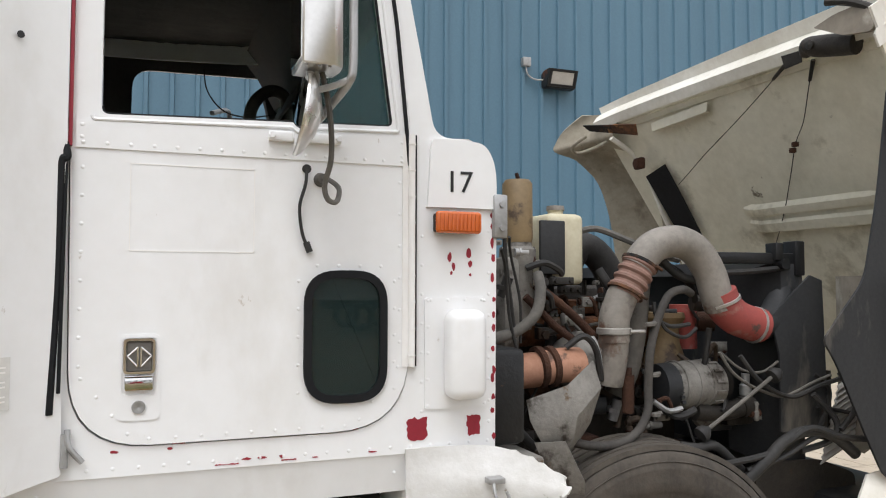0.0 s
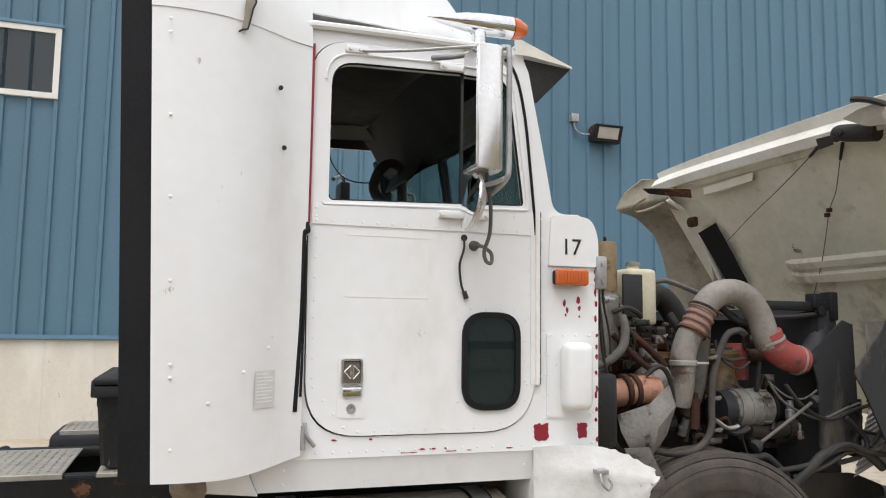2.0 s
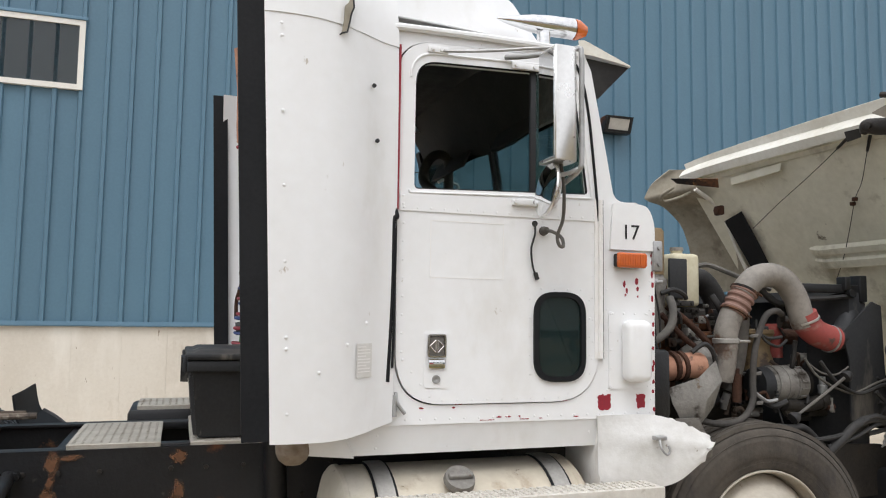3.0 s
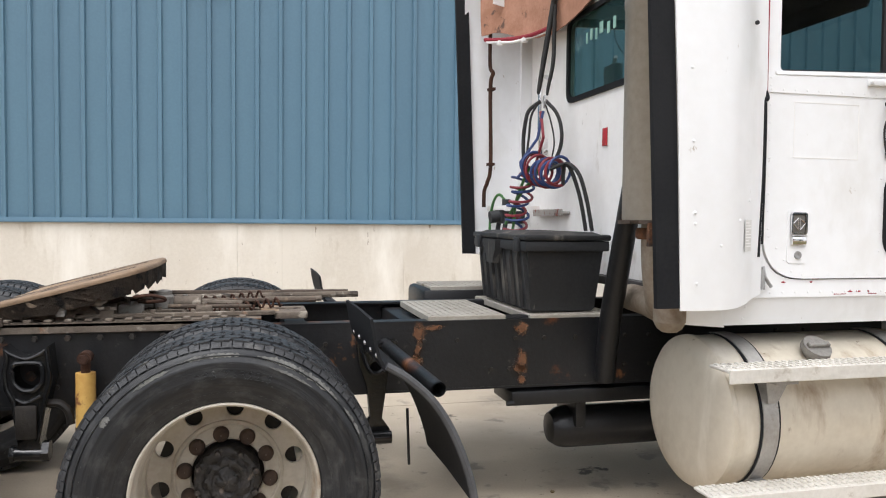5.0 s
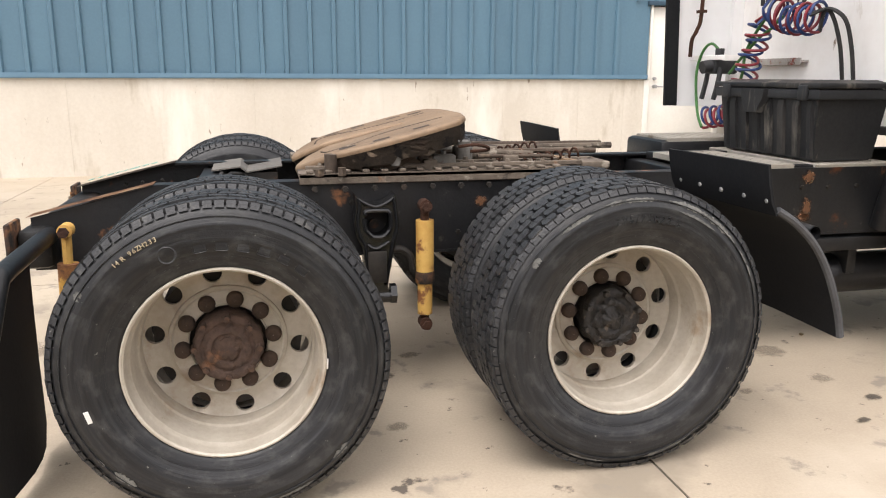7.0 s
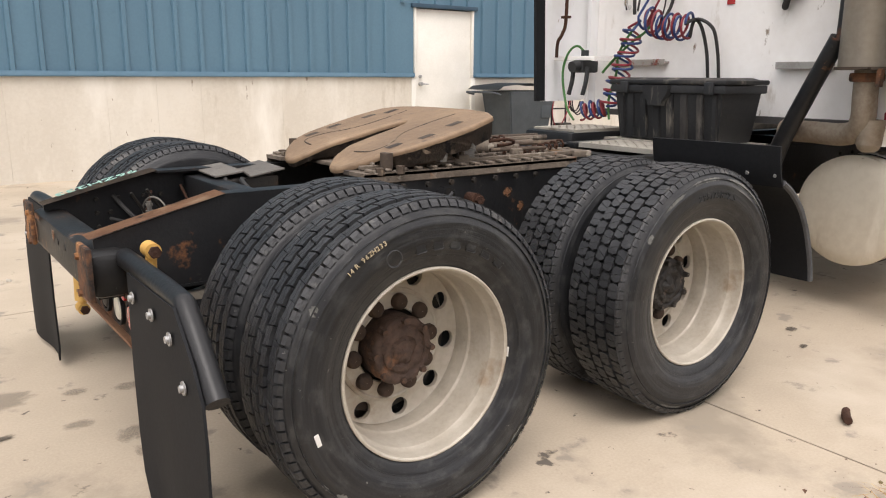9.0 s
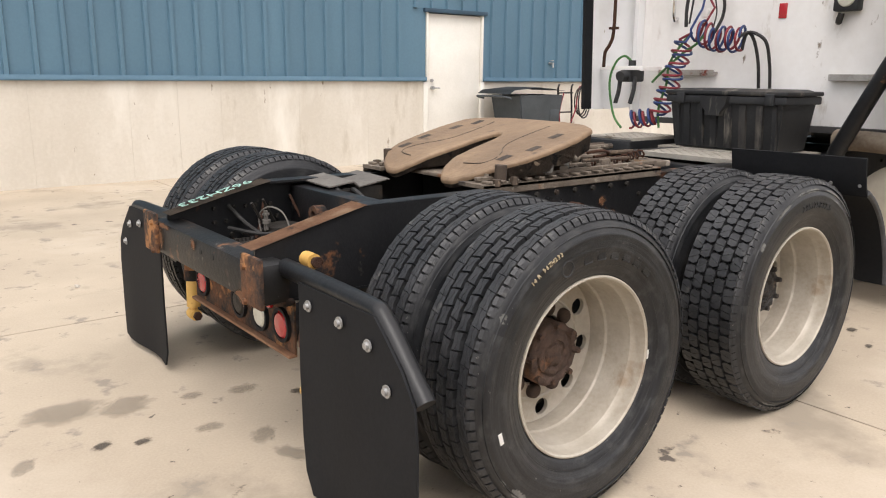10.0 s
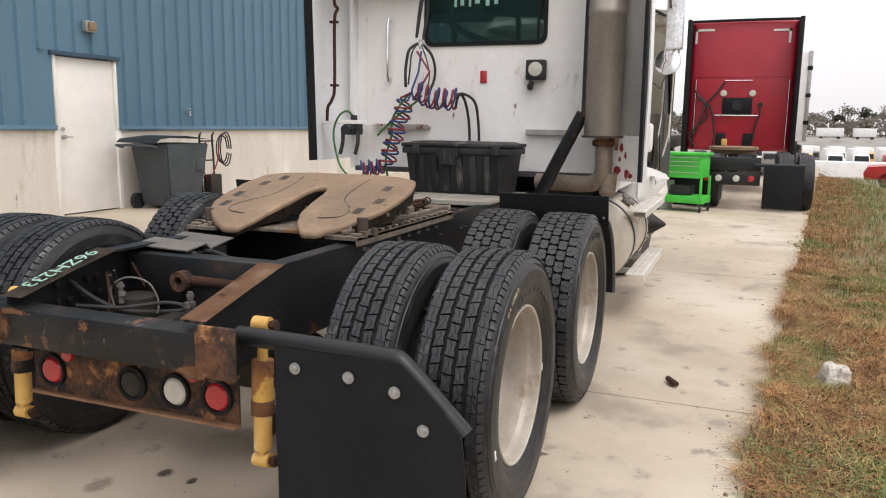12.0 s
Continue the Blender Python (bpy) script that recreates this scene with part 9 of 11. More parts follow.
# the far side panel sweeps down from a flared corner to the wheel opening
outer_edge = curve([(6.11, 2.14, 2.645), (6.02, 2.22, 2.55), (5.972, 2.25, 2.455), (5.975, 2.25, 2.418), (6.10, 2.25, 2.386), (6.195, 2.25, 2.325), (6.298, 2.25, 2.225), (6.366, 2.25, 2.06), (6.404, 2.25, 1.895), (6.43, 2.25, 1.70)], 4)
inner_edge = curve([(6.23, 1.90, 2.59), (6.21, 1.90, 2.54), (6.19, 1.91, 2.50), (6.20, 1.91, 2.465), (6.29, 1.92, 2.42), (6.40, 1.92, 2.345), (6.49, 1.91, 2.187), (6.57, 1.90, 2.008), (6.63, 1.89, 1.885), (6.71, 1.87, 1.70)], 4)
bm = B()
sheet(bm, [[a.lerp(b, t) + Vector((0.06, 0.05, 0.02)) * math.sin(math.pi * t) for t in np.linspace(0, 1, 9)] for a, b in zip(inner_edge, outer_edge)], 0.012)
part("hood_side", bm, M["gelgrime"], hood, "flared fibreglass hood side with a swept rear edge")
bm = B()
tube(bm, [a.lerp(b, 0.04) + Vector((-0.012, -0.01, 0)) for a, b in zip(inner_edge[12:], outer_edge[12:])], 0.016, steps=0, n=8)
part("side_flange", bm, M["gelwhite"], hood, "pale bonded flange along the hood side")
bm = B()
tube(bm, [outer_edge[8].lerp(inner_edge[8], 0.55) + Vector((-0.01, -0.02, 0.01)), outer_edge[12].lerp(inner_edge[12], 0.35) + Vector((-0.03, -0.02, 0)), outer_edge[15].lerp(inner_edge[15], 0.2) + Vector((-0.03, -0.03, -0.005)), outer_edge[16].lerp(inner_edge[16], 0.45) + Vector((-0.03, -0.02, 0.02)), outer_edge[15].lerp(inner_edge[15], 0.75) + Vector((-0.02, -0.02, 0.03))], 0.012, n=8)
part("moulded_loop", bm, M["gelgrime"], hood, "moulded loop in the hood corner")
bm = B()
c = Vector((6.44, 1.90, 2.325))
loft(bm, [[c + Vector((-0.035, 0.01, 0.055)), c + Vector((0.02, -0.01, 0.06)), c + Vector((0.055, -0.03, -0.03)), c + Vector((0.01, 0.01, -0.045))], [c + Vector((-0.015, 0.03, 0.055)), c + Vector((0.04, 0.01, 0.06)), c + Vector((0.075, -0.01, -0.03)), c + Vector((0.03, 0.03, -0.045))]], True, True)
part("stop_block", bm, M["grease"], hood, "black stop block on the hood side")
for pts, thick in (([(0.007, 0.535), (0.097, 0.72), (0.22, 1.0), (0.35, 1.32), (0.45, 1.55), (0.506, 1.68)], (0, 1)), ([(0.048, 0.429), (0.16, 0.51), (0.311, 0.618), (0.412, 0.72), (0.573, 0.84), (0.768, 0.993), (0.956, 1.166)], (0, 0.5))):
    bm = B()
    line = [hood_at(q_[0], q_[1], 0.25) for q_ in pts]
    tube(bm, line, 0.0024, n=6)
    cyl(bm, line[0], line[0].lerp(line[1], 0.75), 0.010, 0.008, n=8)
    part("hood_cable", bm, M["grease"], hood, "thin steel hood cable")
bm = B()
for s, y in ((0.412, 0.72), (0.44, 0.75)):
    c = hood_at(s, y, 0.247)
    box(bm, c.x - 0.012, c.x + 0.012, c.y - 0.014, c.y + 0.014, c.z - 0.012, c.z + 0.012, 0.004)
part("cable_joint", bm, M["darkrust"], hood)
bm = B()
sheet(bm, [[hood_at(0.10, 1.64, 0.262), hood_at(0.085, 1.15, 0.272)], [hood_at(0.14, 1.64, 0.245), hood_at(0.125, 1.17, 0.255)], [hood_at(0.16, 1.62, 0.272), hood_at(0.14, 1.19, 0.282)]], 0.006)
part("bonded_strip", bm, M["gelcoat"], hood, "bonded fibreglass strip")
bm = B()
c = hood_at(0.30, 1.84, 0.19)
box(bm, c.x - 0.02, c.x + 0.02, c.y - 0.04, c.y + 0.04, c.z - 0.035, c.z + 0.035, 0.012)
lathe(bm, [(-0.01, 0.03), (-0.03, 0.028), (-0.035, 0.0)], c, axis=(1, 0, 0), n=12)
part("hood_stop", bm, M["darkrust"], hood, "rusty hood stop block")
for s, y in ((0.02, 0.50),):
    bm = B()
    c = hood_at(s, y, 0.23)
    sheet(bm, [[c + Vector((-0.02, -0.05, 0.03)), c + Vector((-0.03, 0.05, 0.03))], [c + Vector((-0.01, -0.045, -0.02)), c + Vector((-0.02, 0.04, -0.03))]], 0.006)
    part("seal_remnant", bm, M["grease"], hood, "torn seal remnant")
bm = B()
p, q = Vector((6.183, 0.165, 2.535)), Vector((6.150, 0.375, 2.575))
tube(bm, [p, p.lerp(q, 0.3), p.lerp(q, 0.75), q, q + Vector((0.01, 0.03, -0.03))], 0.04, n=14, radii=[0.046, 0.047, 0.046, 0.04, 0.018])
lathe(bm, [(0.0, 0.02), (0.012, 0.02), (0.016, 0.0)], p.lerp(q, 0.78) + Vector((-0.042, 0, 0)), axis=(-1, 0, 0), n=12)
part("hood_hinge", bm, M["grease"], hood, "black rubber-sleeved hood hinge")
bm = B()
plate(bm, rounded([(0.30, 2.628), (0.20, 2.652), (0.08, 2.655), (0.015, 2.60), (0.02, 2.53), (0.16, 2.555)], [0.008, 0.03, 0.04, 0.04, 0.03, 0.03], 4), [], on_x(6.10), 0.02)
part("hinge_tongue", bm, M["fenderin"], hood, "dirty grey hinge tongue")
bm = B()
tube(bm, [(6.078, 0.215, 2.705), (6.09, 0.16, 2.69), (6.10, 0.09, 2.66), (6.12, 0.03, 2.62)], 0.016, n=8)
part("hinge_arm", bm, M["grease"], hood)
bm = B()
fend = rounded([(6.15, 2.34), (6.123, 2.18), (6.078, 1.895), (6.002, 1.58), (5.913, 1.49), (5.795, 1.364), (5.852, 1.288), (5.997, 1.003), (6.083, 0.847), (7.0, 0.8), (7.1, 2.3)], [0.05, 0.1, 0.1, 0.06, 0.05, 0.03, 0.05, 0.1, 0.05, 0.1, 0.1], 4)
plate(bm, fend, [], on_y(0.0), 0.010)
part("fender_liner", bm, M["plastic"], hood, "black inner fender")
bm = B()
plate(bm, [(x + 0.03, z - 0.002) for x, z in fend], [], on_y(0.014), 0.014)
part("fender_skin", bm, M["gelcoat"], hood, "raw fibreglass inside of the fender")
bm = B()
sheet(bm, [[(6.16, y0 + 0.004, z), (6.19, y0 + 0.12, z), (6.26, 0.30, z), (6.34, 0.42, z)] for z, y0 in ((1.60, -0.055), (1.38, -0.049), (1.15, 0.0), (0.98, 0.06), (0.906, 0.15))], 0.010)
part("fender_inside", bm, M["fenderin"], hood, "sooty brown inside of the hood fender")
bm = B()
tube(bm, [(6.155, y0, z) for z, y0 in ((1.60, -0.055), (1.5, -0.053), (1.38, -0.049), (1.15, 0.0), (0.98, 0.06))], 0.009, n=6, steps=2)
part("fender_edge", bm, M["gelwhite"], hood, "white fender edge")
bm = B()
sheet(bm, [[(6.10, y, 1.22 - 0.28 * k) for y in (0.25, 1.2, 2.0)] for k in (0, 1)], 0.01)
part("grille_backing", bm, M["grease"], hood)
bm = B()
rows = []
for k in range(23):
    t = k / 22
    rows.append([(6.02 + 0.10 * t, 0.24 - 0.009 * (k % 2), 0.86 + 0.30 * t), (6.34 + 0.06 * t, 0.26 - 0.009 * (k % 2), 0.98 + 0.30 * t)])
sheet(bm, rows, 0.006)
bm2 = B()
plate(bm2, rounded([(5.70, 0.60), (6.25, 0.62), (6.24, 0.80), (6.05, 0.87), (5.74, 0.88)], 0.03, 3), [], on_y(0.27), 0.01)
part("splash_shield", bm2, M["grease"], truck, "oily black splash shield")
part("corrugated_panel", bm, M["greyguard"], hood, "corrugated grey panel")

# ---- engine ----
bm = B()
box(bm, 4.62, 5.72, 0.72, 1.55, 0.72, 1.42, 0.04)
box(bm, 4.66, 5.62, 0.80, 1.47, 1.40, 1.56, 0.05)
for k in range(6):
    box(bm, 4.72 + 0.155 * k, 4.83 + 0.155 * k, 0.66, 0.74, 1.18, 1.40, 0.015)
    cyl(bm, (4.77 + 0.155 * k, 0.70, 1.52), (4.77 + 0.155 * k, 0.70, 1.58), 0.014, n=6)
eng = part("engine_block", bm, M["grease"], truck, "oily dark diesel engine block")
bm = B()
tube(bm, [(4.70, 0.62, 1.36), (4.95, 0.58, 1.38), (5.25, 0.58, 1.38), (5.5, 0.62, 1.36)], 0.055, n=12)
for k in range(6):
    tube(bm, [(4.75 + 0.145 * k, 0.60, 1.37), (4.75 + 0.145 * k, 0.70, 1.33)], 0.038, steps=0, n=10)
part("exhaust_manifold", bm, M["rust"], eng, "rusted exhaust manifold")
bm = B()
box(bm, 4.7, 5.5, 0.68, 0.80, 1.44, 1.50, 0.015)
part("injector_rail", bm, M["rust"], eng)
# turbo
bm = B()
c = (5.05, 0.42, 1.27)
lathe(bm, [(-0.10, 0.05), (-0.08, 0.09), (-0.03, 0.115), (0.0, 0.12), (0.02, 0.12), (0.03, 0.10), (0.08, 0.08), (0.13, 0.085), (0.15, 0.05)], c, axis=(1, 0, 0), n=28)
part("turbocharger", bm, M["cast"], eng, "cast turbocharger housing")
bm = B()
lathe(bm, [(0.0, 0.128), (0.012, 0.13), (0.02, 0.122), (0.01, 0.115)], c, axis=(1, 0, 0), n=28, close=True)
part("turbo_clamp", bm, M["steel"], eng)
# intake elbow: three grey pieces, pleated coupling, red hose
path_a = [(5.110, 0.32, 1.20), (5.116, 0.31, 1.29), (5.118, 0.30, 1.40)]
bm = B()
tube(bm, path_a, 0.062, n=22, radii=[0.048, 0.055, 0.057])
part("intake_pipe", bm, M["greypipe"], eng, "grey intake pipe")
bm = B()
lathe(bm, [(1.382, 0.058), (1.386, 0.064), (1.404, 0.064), (1.408, 0.058)], (5.118, 0.30, 0), axis=(0, 0, 1), n=22, close=True)
cyl(bm, (5.15, 0.245, 1.395), (5.205, 0.235, 1.395), 0.007, n=8)
part("intake_clamp", bm, M["strap"], eng, "dull band clamp")
bm = B()
tube(bm, [(5.118, 0.30, 1.355), (5.120, 0.30, 1.435), (5.145, 0.295, 1.510), (5.17, 0.29, 1.555)], 0.057, n=22)
part("intake_pipe", bm, M["greypipe"], eng)
bm = B()
n = 9
tube(bm, [Vector((5.155, 0.29, 1.525)).lerp(Vector((5.225, 0.285, 1.645)), k / 16) for k in range(17)], 0.07, n=22, steps=1, radii=[0.058 + 0.009 * (k // 2 % 2) for k in range(17)])
part("pleated_coupling", bm, M["pinkhose"], eng, "faded pleated silicone coupling")
bm = B()
for p in ((5.16, 0.29, 1.535), (5.222, 0.285, 1.640)):
    lathe(bm, [(-0.007, 0.064), (-0.005, 0.070), (0.005, 0.070), (0.007, 0.064)], p, axis=Vector((0.5, 0, 0.86)), n=22, close=True)
    cyl(bm, Vector(p) + Vector((0.02, -0.068, -0.01)), Vector(p) + Vector((0.05, -0.062, -0.025)), 0.006, n=8)
part("hose_clamp", bm, M["rustmix"], eng, "rusty band clamps on the coupling")
bm = B()
tube(bm, [(5.21, 0.285, 1.625), (5.245, 0.28, 1.675), (5.30, 0.28, 1.712), (5.385, 0.275, 1.723), (5.46, 0.27, 1.690), (5.515, 0.265, 1.615), (5.545, 0.26, 1.525), (5.565, 0.26, 1.475)], 0.060, n=24)
part("intake_elbow", bm, M["greypipe"], eng, "grey arched intake elbow")
bm = B()
tube(bm, [(5.555, 0.26, 1.535), (5.58, 0.26, 1.485), (5.625, 0.26, 1.445), (5.69, 0.265, 1.42), (5.76, 0.27, 1.405)], 0.067, n=24)
part("red_hose", bm, M["redhose"], eng, "red silicone hose")
for p, d in (((5.57, 0.26, 1.50), (0.4, 0, -0.9)), ((5.735, 0.27, 1.408), (0.97, 0, -0.2))):
    bm = B()
    lathe(bm, [(-0.007, 0.066), (-0.005, 0.072), (0.005, 0.072), (0.007, 0.066)], p, axis=Vector(d).normalized(), n=24, close=True)
    part("hose_clamp", bm, M["alu"], eng, "bright hose clamp")
bm = B()
tube(bm, [(5.75, 0.27, 1.405), (5.83, 0.29, 1.42), (5.90, 0.32, 1.47), (5.95, 0.36, 1.55)], 0.06, n=14)
part("charge_duct", bm, M["plastic"], eng)
# second red boot, timing cover, alternator
bm = B()
cyl(bm, (5.62, 0.55, 1.30), (5.62, 0.55, 1.48), 0.055)
part("red_boot", bm, M["redhose"], eng)
bm = B()
lathe(bm, [(1.22, 0.09), (1.26, 0.085), (1.33, 0.062), (1.38, 0.06), (1.43, 0.085), (1.45, 0.08)], (5.50, 0.52, 0), axis=(0, 0, 1), n=22)
part("oil_filter_head", bm, M["filter"], eng, "ochre filter housing")
bm = B()
lathe(bm, [(-0.12, 0.06), (-0.11, 0.088), (-0.02, 0.092), (0.08, 0.092), (0.11, 0.084), (0.12, 0.05)], (5.52, 0.38, 1.175), axis=(1, 0, 0), n=30)
alt = part("alternator", bm, M["cast"], truck, "grey cast alternator")
for k in range(14):
    bm = B()
    box(bm, 0.05, 0.09, -0.006, 0.006, 0.082, 0.098, m=Matrix.Translation((5.52, 0.38, 1.175)) @ Matrix.Rotation(2 * math.pi * k / 14, 4, "X"))
    part("housing_lug", bm, M["cast"], alt)
for x in (5.44, 5.50, 5.56):
    bm = B()
    lathe(bm, [(x - 5.52 - 0.006, 0.091), (x - 5.52 - 0.004, 0.096), (x - 5.52 + 0.004, 0.096), (x - 5.52 + 0.006, 0.091)], (5.52, 0.38, 1.175), axis=(1, 0, 0), n=30, close=True)
    part("housing_rib", bm, M["cast"], alt)
bm = B()
lathe(bm, [(-0.17, 0.05), (-0.165, 0.085), (-0.105, 0.089)], (5.52, 0.38, 1.175), axis=(1, 0, 0), n=24)
for k in range(6):
    box(bm, 5.405, 5.42, 0.285 + 0.004 * k, 0.297 + 0.004 * k, 1.12 + 0.018 * k, 1.131 + 0.018 * k)
part("alternator_end", bm, M["plastic"], alt)
bm = B()
lathe(bm, [(0.12, 0.06), (0.125, 0.07), (0.135, 0.052), (0.145, 0.07), (0.15, 0.06)], (5.52, 0.38, 1.175), axis=(1, 0, 0), n=24)
part("pulley", bm, M["grease"], alt)
# coolant tank with its black side box
bm = B()
box(bm, 4.925, 5.085, 0.44, 0.66, 1.56, 1.83, 0.025, seg=3)
lathe(bm, [(1.825, 0.03), (1.86, 0.03)], (5.02, 0.55, 0), axis=(0, 0, 1), n=16)
jug = part("coolant_tank", bm, M["jug"], truck, "yellowed plastic coolant tank")
bm = B()
lathe(bm, [(1.85, 0.036), (1.868, 0.034), (1.872, 0.0)], (5.02, 0.55, 0), axis=(0, 0, 1), n=16)
part("cap", bm, M["greypipe"], jug)
bm = B()
box(bm, 4.885, 4.99, 0.42, 0.438, 1.60, 1.80, 0.006)
part("black_reservoir", bm, M["plastic"], eng)
bm = B()
lathe(bm, [(1.715, 0.052), (1.73, 0.056), (1.93, 0.055), (1.945, 0.045), (1.947, 0.0)], (4.80, 0.44, 0), axis=(0, 0, 1), n=24)
part("fuel_filter", bm, M["filter"], eng, "tan spin-on fuel filter")
bm = B()
for k in range(9):
    cyl(bm, (4.78 + 0.005 * k, 0.40 + 0.01 * k, 1.95), (4.776 + 0.006 * k, 0.40 + 0.01 * k, 1.965), 0.006, n=6)
part("filter_debris", bm, M["darkrust"], eng)
bm = B()
lathe(bm, [(1.40, 0.05), (1.45, 0.058), (1.62, 0.058), (1.65, 0.068), (1.69, 0.068), (1.70, 0.055), (1.72, 0.05)], (4.80, 0.44, 0), axis=(0, 0, 1), n=20)
box(bm, 4.72, 4.78, 0.38, 0.5, 1.3, 1.66, 0.01)
part("filter_head", bm, M["cast"], eng, "dusty grey filter head")
rnd2 = random.Random(11)
for k in range(7):
    bm = B()
    p = Vector((4.80 + rnd2.uniform(0, 0.22), 0.42 + rnd2.uniform(-0.03, 0.06), 1.38 + 0.05 * k))
    box(bm, p.x - 0.022, p.x + 0.022, p.y - 0.02, p.y + 0.02, p.z - 0.02, p.z + 0.025, 0.005)
    cyl(bm, p, p + Vector((0.06, 0, 0.01)), 0.014, n=8)
    cyl(bm, p, p + Vector((0, -0.035, 0)), 0.016, n=6)
    part("fitting", bm, M["cast"] if k % 2 else M["grease"], eng)
# exhaust duct in terracotta wrap and torn heat shield
bm = B()
tube(bm, [(4.66, 0.36, 1.255), (4.80, 0.34, 1.262), (4.90, 0.33, 1.275), (4.99, 0.34, 1.275)], 0.062, n=18)
part("exhaust_duct", bm, M["orange"], eng, "terracotta-coloured exhaust duct")
for x in (4.83, 4.875):
    bm = B()
    lathe(bm, [(-0.014, 0.06), (-0.01, 0.074), (0.01, 0.074), (0.014, 0.06)], (x, 0.335, 1.272), axis=(1, 0, 0.1), n=18, close=True)
    part("duct_clamp", bm, M["darkrust"], eng)
bm = B()
sheet(bm, [[(4.70, 0.18, 1.185), (4.82, 0.12, 1.235), (4.93, 0.14, 1.31)], [(4.70, 0.15, 1.12), (4.84, 0.09, 1.14), (4.955, 0.13, 1.22)], [(4.74, 0.15, 1.05), (4.84, 0.12, 1.05), (4.93, 0.16, 1.10)], [(4.72, 0.2, 0.98), (4.82, 0.2, 0.96), (4.90, 0.22, 1.0)]], 0.004)
part("heat_shield", bm, M["cast"], eng, "torn grey heat shield sheet")
bm = B()
sheet(bm, [[(4.72, 0.16, 1.05), (4.80, 0.10, 1.06)], [(4.76, 0.14, 0.95), (4.86, 0.08, 0.93)], [(4.80, 0.16, 0.86), (4.88, 0.12, 0.85)]], 0.004)
part("torn_flap", bm, M["cast"], eng)
bm = B()
box(bm, 4.53, 4.66, 0.10, 0.40, 1.06, 1.36, 0.02)
part("firewall_box", bm, M["blackrust"], eng, "scratched dark box on the firewall")
bm = B()
box(bm, 4.52, 4.70, 0.05, 0.6, 0.96, 1.03, 0.012)
part("mount_channel", bm, M["cast"], eng)
# hoses and wires
for pts, r, m in (
    ([(5.10, 0.50, 1.77), (5.18, 0.5, 1.78), (5.27, 0.45, 1.74), (5.36, 0.42, 1.70), (5.5, 0.42, 1.66)], 0.013, "hose_grey"),
    ([(5.10, 0.62, 1.62), (5.16, 0.62, 1.71), (5.23, 0.62, 1.70), (5.30, 0.62, 1.62), (5.33, 0.62, 1.5)], 0.06, "hose_black"),
    ([(4.60, 0.30, 1.37), (4.72, 0.30, 1.40), (4.80, 0.30, 1.46), (4.83, 0.32, 1.54), (4.84, 0.36, 1.60)], 0.020, "hose_grey"),
    ([(5.46, 0.30, 1.53), (5.39, 0.26, 1.545), (5.31, 0.24, 1.52), (5.25, 0.23, 1.42), (5.215, 0.22, 1.32), (5.205, 0.22, 1.20), (5.195, 0.21, 1.12), (5.15, 0.2, 1.055), (5.06, 0.18, 1.02), (4.94, 0.18, 1.02), (4.84, 0.2, 1.05)], 0.0155, "hose_dusty"),
    ([(5.27, 0.25, 1.46), (5.30, 0.24, 1.40), (5.38, 0.24, 1.37), (5.45, 0.26, 1.40)], 0.007, "hose_black"),
    ([(4.92, 0.30, 1.34), (4.98, 0.28, 1.38), (5.03, 0.28, 1.33), (5.06, 0.3, 1.22)], 0.012, "hose_black"),
    ([(5.50, 0.34, 1.62), (5.62, 0.3, 1.61), (5.80, 0.3, 1.62), (5.94, 0.3, 1.635)], 0.012, "hose_black"),
    ([(5.28, 0.3, 1.70), (5.4, 0.3, 1.60), (5.5, 0.3, 1.58)], 0.016, "hose_black"),
    ([(5.38, 0.15, 1.036), (5.50, 0.15, 1.104), (5.62, 0.15, 1.174), (5.725, 0.15, 1.237)], 0.0075, "hose_grey"),
    ([(5.60, 0.2, 1.30), (5.68, 0.18, 1.20), (5.82, 0.18, 1.14), (5.95, 0.16, 1.18), (6.1, 0.14, 1.22)], 0.009, "hose_black"),
    ([(5.9, 0.15, 1.15), (5.98, 0.12, 1.05), (5.95, 0.12, 0.98), (5.8, 0.12, 0.95)], 0.012, "hose_black"),
    ([(5.55, 0.12, 0.90), (5.7, 0.10, 0.94), (5.85, 0.1, 1.0), (5.98, 0.1, 1.0)], 0.010, "hose_black"),
    ([(4.62, 0.2, 1.68), (4.66, 0.25, 1.62), (4.69, 0.28, 1.45), (4.72, 0.28, 1.33)], 0.006, "hose_black"),
    ([(4.66, 0.22, 1.72), (4.69, 0.27, 1.66), (4.74, 0.3, 1.5), (4.74, 0.3, 1.36)], 0.005, "hose_black"),
    ([(4.85, 0.4, 1.56), (4.92, 0.36, 1.50), (5.02, 0.36, 1.42), (5.08, 0.36, 1.36)], 0.016, "darkrust"),
    ([(5.12, 0.22, 0.92), (5.3, 0.2, 0.92), (5.45, 0.18, 0.90), (5.6, 0.2, 0.84)], 0.012, "hose_grey"),
    ([(5.3, 0.3, 1.12), (5.36, 0.26, 1.08), (5.44, 0.26, 1.10)], 0.014, "hose_black"),
):
    bm = B()
    tube(bm, pts, r, n=12 if r > 0.015 else 7)
    part("hose", bm, M[m], eng)
for x, z in ((5.22, 1.42), (5.235, 1.24), (5.24, 1.10), (5.15, 0.975)):
    bm = B()
    cyl(bm, (x - 0.02, 0.22, z), (x + 0.02, 0.22, z + 0.005), 0.008, n=8)
    lathe(bm, [(-0.005, 0.021), (0.005, 0.021)], (x - 0.006, 0.222, z), axis=(0, 0, 1), n=14)
    part("hose_clip", bm, M["greydark"], eng)
